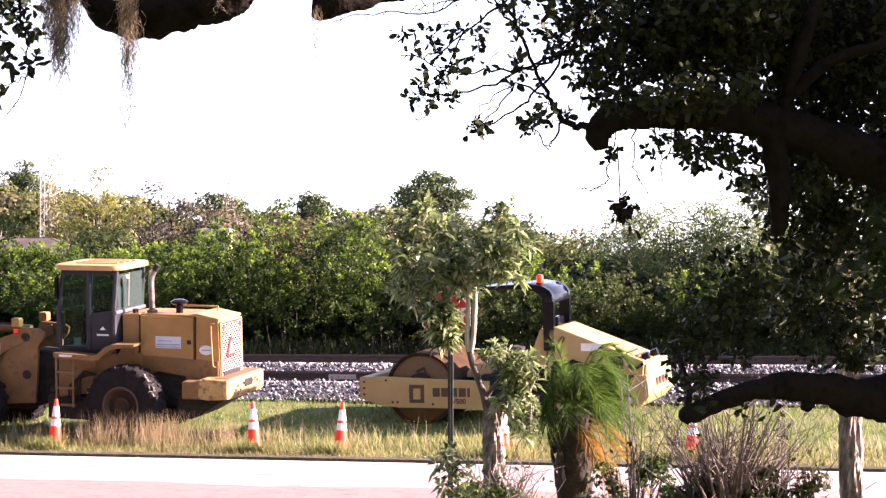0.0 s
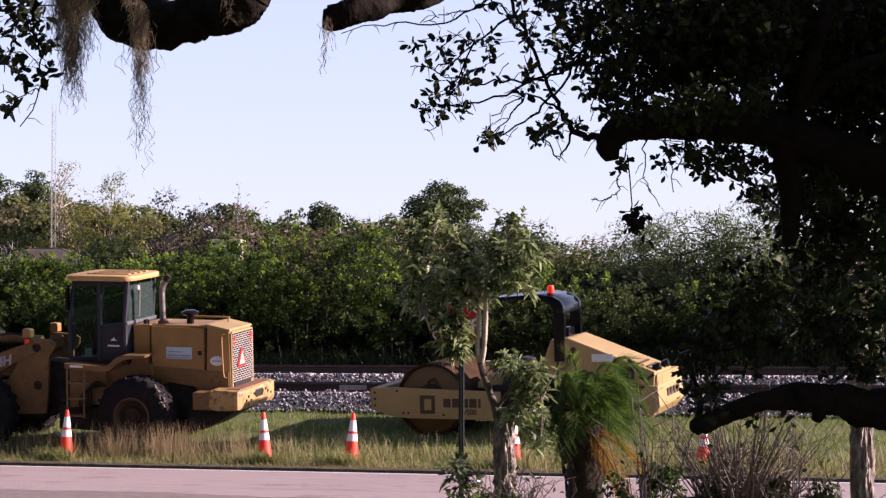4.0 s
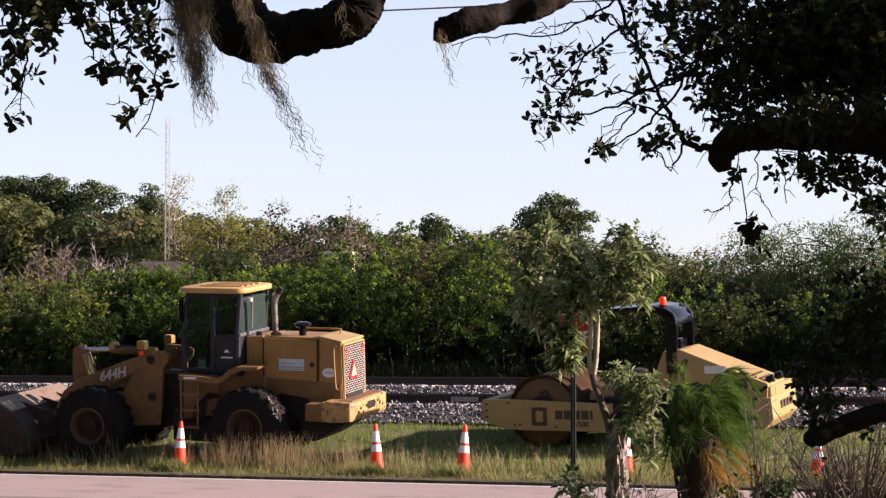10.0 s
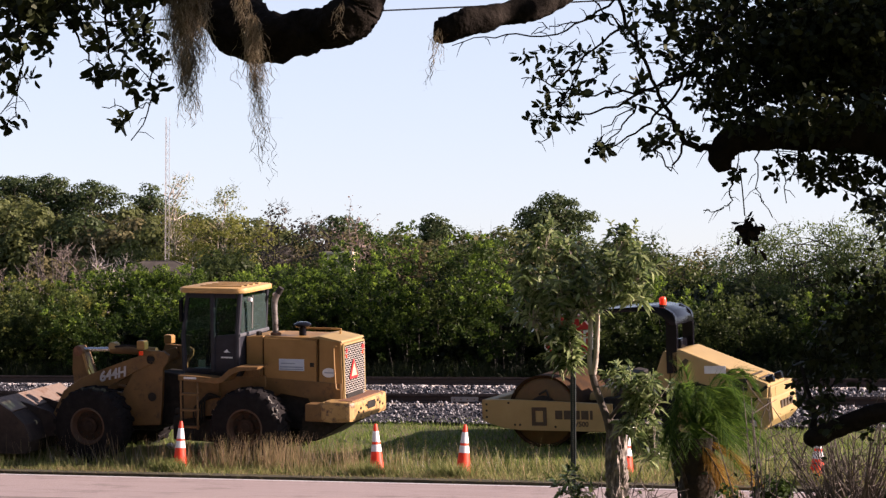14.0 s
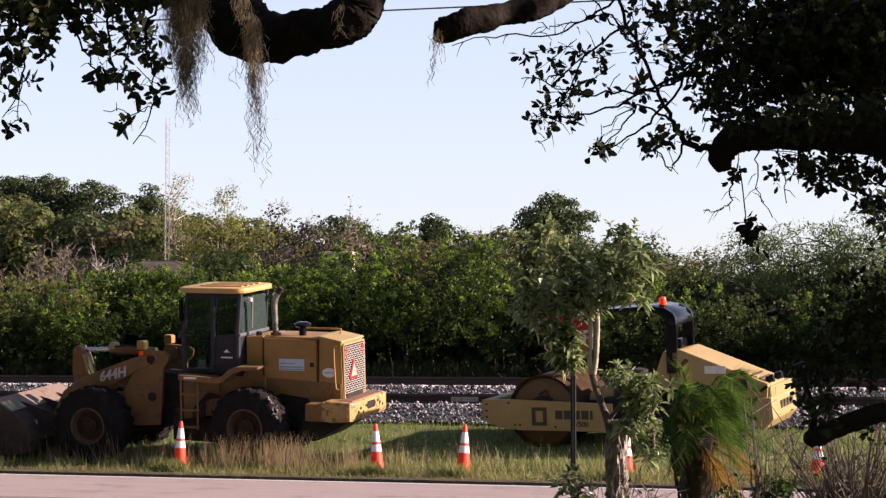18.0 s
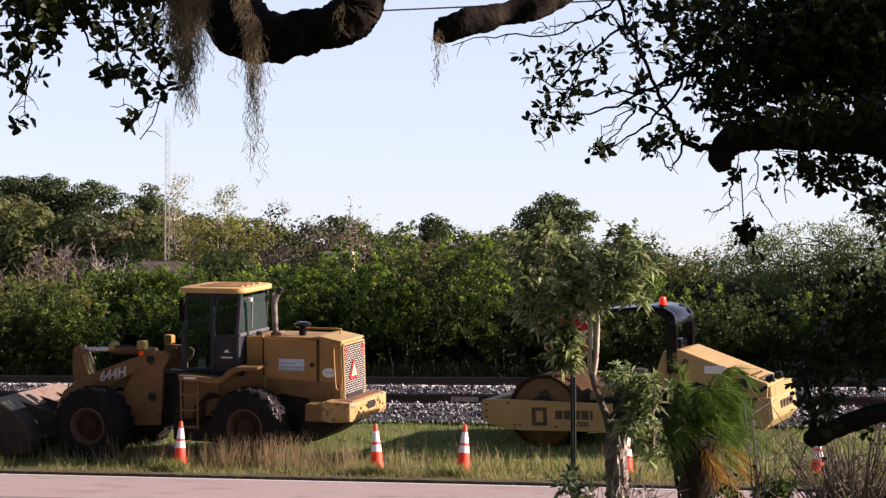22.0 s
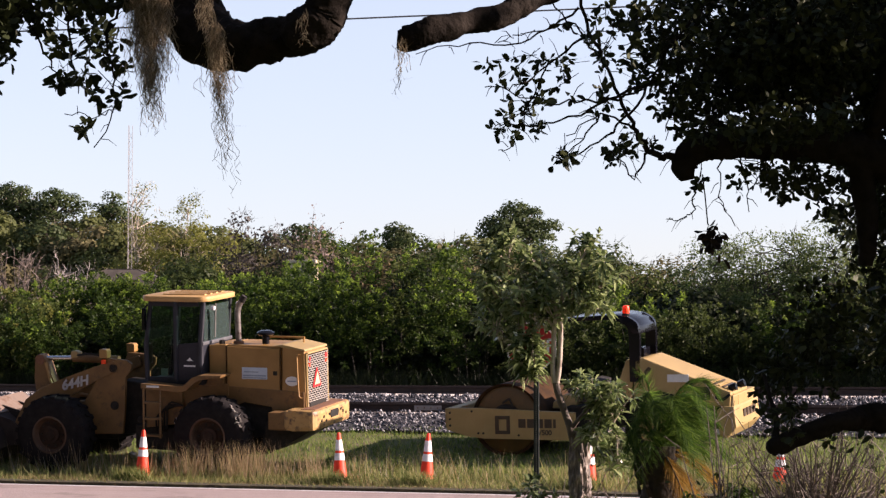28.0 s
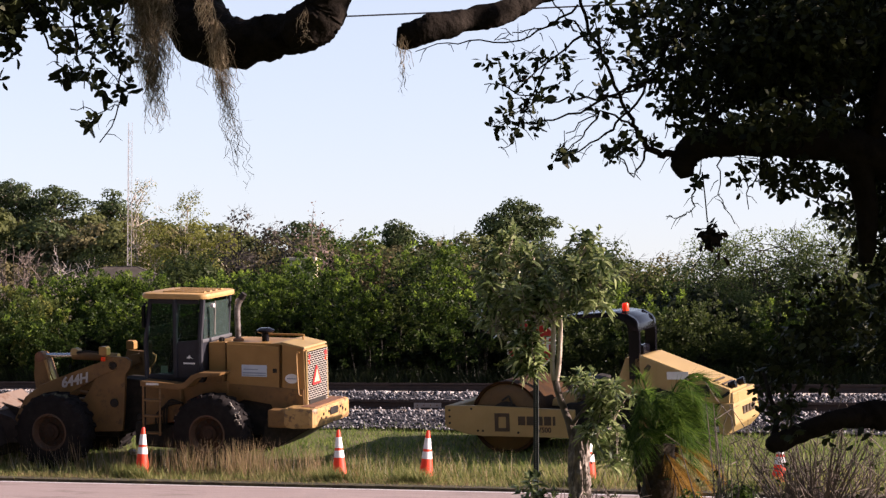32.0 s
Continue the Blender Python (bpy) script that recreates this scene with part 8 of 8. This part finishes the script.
def build_flyers():
    """A bird far off over the trees and a dragonfly close by."""
    made = []
    for name, size, mat, label in (("bird", 0.30, DARK, "small dark bird crossing the sky"), ("dragonfly", 0.035, DARK, "dragonfly darting past close by")):
        F = empty(name, pose(0, 0, 0), label, name)
        bm = bmesh.new()
        lathe(bm, [(size * 0.02, -size * 0.4), (size * 0.09, -size * 0.1), (size * 0.1, size * 0.15), (size * 0.03, size * 0.4)], 8, "x")
        part("body", bm, mat, F, smooth=True)
        for sgn in (-1, 1):
            bm = bmesh.new()
            prism(bm, [(-size * 0.12, 0), (size * 0.14, 0), (size * 0.05, sgn * size * 0.55), (-size * 0.1, sgn * size * 0.5)], -size * 0.01, size * 0.01, 0, "xy")
            w = part("wing", bm, mat, F)
            w.matrix_basis = pose(0, 0, 0, sgn * 28, 0, 0)
        made.append(F)
    return made


def build_behind():
    """Tall trees behind and beside the eye, never in view, added to cut the light from the sky."""
    rng = random.Random(12)
    for i, (x, y) in enumerate(((-30, -9), (-20, -12), (-10, -10), (0, -13), (10, -9), (20, -12), (-40, -4), (-48, 6), (-27, 17), (-36, 22), (-44, 30))):
        plant("yard_oak", x, y, 12 if x < 2 or y < 20 else 6, 10 if x < 2 or y < 20 else 6, 1.0, 18 + rng.uniform(-1, 2) if y < 0 else 13 + rng.uniform(-1, 2) if y < 20 else 10.5, OAKLEAF, 2600, 1.25 if x < 2 or y < 20 else 0.55, 800 + i, "unseen tall oak added to block light from the sky", "tree", "yard oaks", clumps=80, puff=1.6, stems=5, stem_r=0.25, stem_mat=BARK, z=0)


# ---- what the wind moves ----
def motions():
    # leafy oak twigs: seconds, shift across and down in millimetres
    drift = [(0, -8, -4), (1, 4, 2), (2, 6, -2), (3.5, -5, -3), (4.5, 8, 2), (5.5, -28, -25), (6, -8, -14), (6.5, 0, -10), (7, -15, -10), (7.5, -19, -18), (8, 12, -14), (8.5, 30, -3), (9, 8, 1),
             (9.5, 0, -14), (10, 8, -14), (10.5, 23, -3), (11, 27, -3), (11.5, 23, -6), (12, 15, 1), (13, 0, 1), (14, -12, 1), (14.5, -15, 1), (15.5, 2, -4), (16.5, -4, -3), (17, 0, 5),
             (17.5, 0, 24), (18, -4, 17), (18.5, -12, -6), (19, -12, -14), (19.5, 8, 13), (20, 15, 9), (20.5, -19, -18), (21, -35, -10), (21.5, 4, 17), (22, 27, -3), (22.5, -12, -26),
             (23, -19, -3), (23.5, 27, 9), (24, 27, -14), (24.5, -8, -18), (25, 8, 13), (25.5, 34, 9), (26.5, -6, -4), (27.5, 8, -3), (28, -12, -3), (28.5, -8, 5), (29, 23, 5), (29.5, 27, -6),
             (30, -15, -6), (30.5, -23, -6), (31, 15, -10), (31.5, 31, -7), (32, 15, -14)]
    walk(SPRAY, [(t, HEADING @ pose(a / 1000, 0, -b / 1000)) for t, a, b in drift])
    # hanging moss: seconds, swing of the long hank in degrees
    swing = [(0, 0), (1, 5), (2, 3), (3, 4), (3.5, 5), (4.5, -3), (5.5, -7), (6, 19), (6.5, 11), (7, -12), (7.5, 10), (8, 0), (8.5, 33), (9, 21), (9.5, 4), (10, 33), (10.5, 3), (11, 16), (11.5, 23),
             (12, 24), (12.5, 30), (13, 16), (13.5, 15), (14, 8), (14.5, 0), (15.5, 9), (16.5, 14), (17, -4), (17.5, 3), (18, 5), (18.5, -7), (19, 6), (19.5, -3), (20, 0), (21, 3), (21.5, -3), (22, 3), (22.5, 1),
             (23, 4), (23.5, 5), (24, 17), (24.5, 40), (25, 26), (25.5, 22), (26.5, 6), (27.5, 10), (28, 8), (28.5, 9), (29, 7), (29.5, 12), (30, 7), (30.5, 3), (31, 6), (31.5, 10), (32, 15)]
    wisp = [(0, 2), (1, -4), (2, 3), (3.5, 0), (5.5, -5), (6, -10), (6.5, -7), (7, 11), (8, -14), (9, -3), (9.5, 20), (10.5, 17), (11, 18), (12, 9), (12.5, -8), (13, 4), (14, -6), (15.5, 3), (17, 4), (18, -4),
            (19, 5), (20, 2), (21, -6), (22, 2), (23, -5), (24, 3), (25.5, -6), (27.5, -3), (29, 4), (30, -4), (31, 2), (32, 6)]
    for k, (top, low, cut) in enumerate(MOSS_HANKS):
        base = top.matrix_world.copy()
        rows = wisp if k in (2, 3) else swing
        first = (0.2, 0.42, 0.9, 0.5, 0.2)[k]
        second = (0.12, 0.45, 0.2, 0.2, 0.1)[k]
        walk(top, [(t, base @ pose(0, 0, 0, 0, -a * first, 0)) for t, a in rows])
        walk(low, [(t, pose(0, 0, -cut) @ pose(0, 0, 0, 0, -a * second, 0)) for t, a in rows])
    base = WITHERED.matrix_world.copy()
    walk(WITHERED, [(t, base @ pose(0, 0, 0, 0, 1.5 - 1.0 * a, 8 * math.sin(t))) for t, a in ((0, 1), (1.5, 3), (3.5, 2), (5.5, 5.6), (6, 2.5), (7, 4.8), (8, 1.8), (9, 0.9), (9.5, 0.9), (10, 5.6), (11, 8), (12, 5.6), (12.5, 7.1),
                                                                                          (13.5, 4.7), (14.5, 2.4), (16.5, 3.1), (18, 4), (19, 4.5), (20.5, 1.6), (21.5, 3.9), (22, 0.9), (23, 2.4), (25.5, 5.4), (28, 3.2), (29, 4.7), (30.5, 3.2), (32, 3.3))])
    # a far bird and a dragonfly, both level across the view
    walk(FLYERS[0], [(t, HEADING @ pose(x, 90, z, 0, 0, r)) for t, x, z, r in ((0, -9, 4.0, 0), (29.3, -9, 4.0, 0), (29.6, -3.1, 6.6, 10), (29.9, -1.3, 8.3, 5), (30.0, -0.85, 8.5, 0), (30.1, -0.05, 8.65, 0), (30.2, 0.87, 8.65, 0), (30.3, 1.9, 8.6, 0), (30.4, 2.9, 8.5, 0), (30.9, 7.5, 7.6, 0), (31.4, 12, 4.0, 0), (32, 12, 4.0, 0))])
    walk(FLYERS[1], [(t, HEADING @ pose(x, 3.6, z, 20, -35, 20)) for t, x, z in ((0, 1.4, 2.6), (0.88, 1.4, 2.6), (1.0, -0.053, 2.632), (1.12, -1.6, 2.7), (32, -1.6, 2.7))])
    # the young tree's leaf clumps and the palm's fronds rock in gusts
    times = [0.5 * i for i in range(65)]
    for k, (clump, c) in enumerate(TREE_CLUMPS):
        walk(clump, [(t, pose(*c, 1.6 * math.sin(2.1 * t + k), 2.6 * math.sin(1.7 * t + 1.3 * k) + 1.2 * math.sin(4.3 * t + k), 2.0 * math.sin(1.1 * t + 2 * k))) for t in times])
    for k, f in enumerate(PALM_FRONDS):
        base = f.matrix_basis.copy()
        amp = 3.5 + (k % 4)
        walk(f, [(t, base @ pose(0, 0, 0, 2.0 * math.sin(2.3 * t + k), 2 + amp * math.sin(1.9 * t + 0.9 * k) * (0.6 + 0.4 * math.sin(0.5 * t)), 4 * math.sin(1.3 * t + 1.7 * k))) for t in times])


build_ground()
build_grass()
build_bed()
build_stones()
build_loader()
build_roller()
build_cones()
build_street_things()
TREE_CLUMPS = build_young_tree()
PALM_FRONDS = build_palm()
build_near_shrubs()
OAK, SPRAY, WITHERED = build_oak()
MOSS_HANKS = build_moss()
build_hedge()
build_far_trees()
build_behind()
FLYERS = build_flyers()
build_track(43.7, 1.21, 1, joint=-17.16)
build_track(47.8, 1.53, 2, wood=PALE_TIE)
motions()
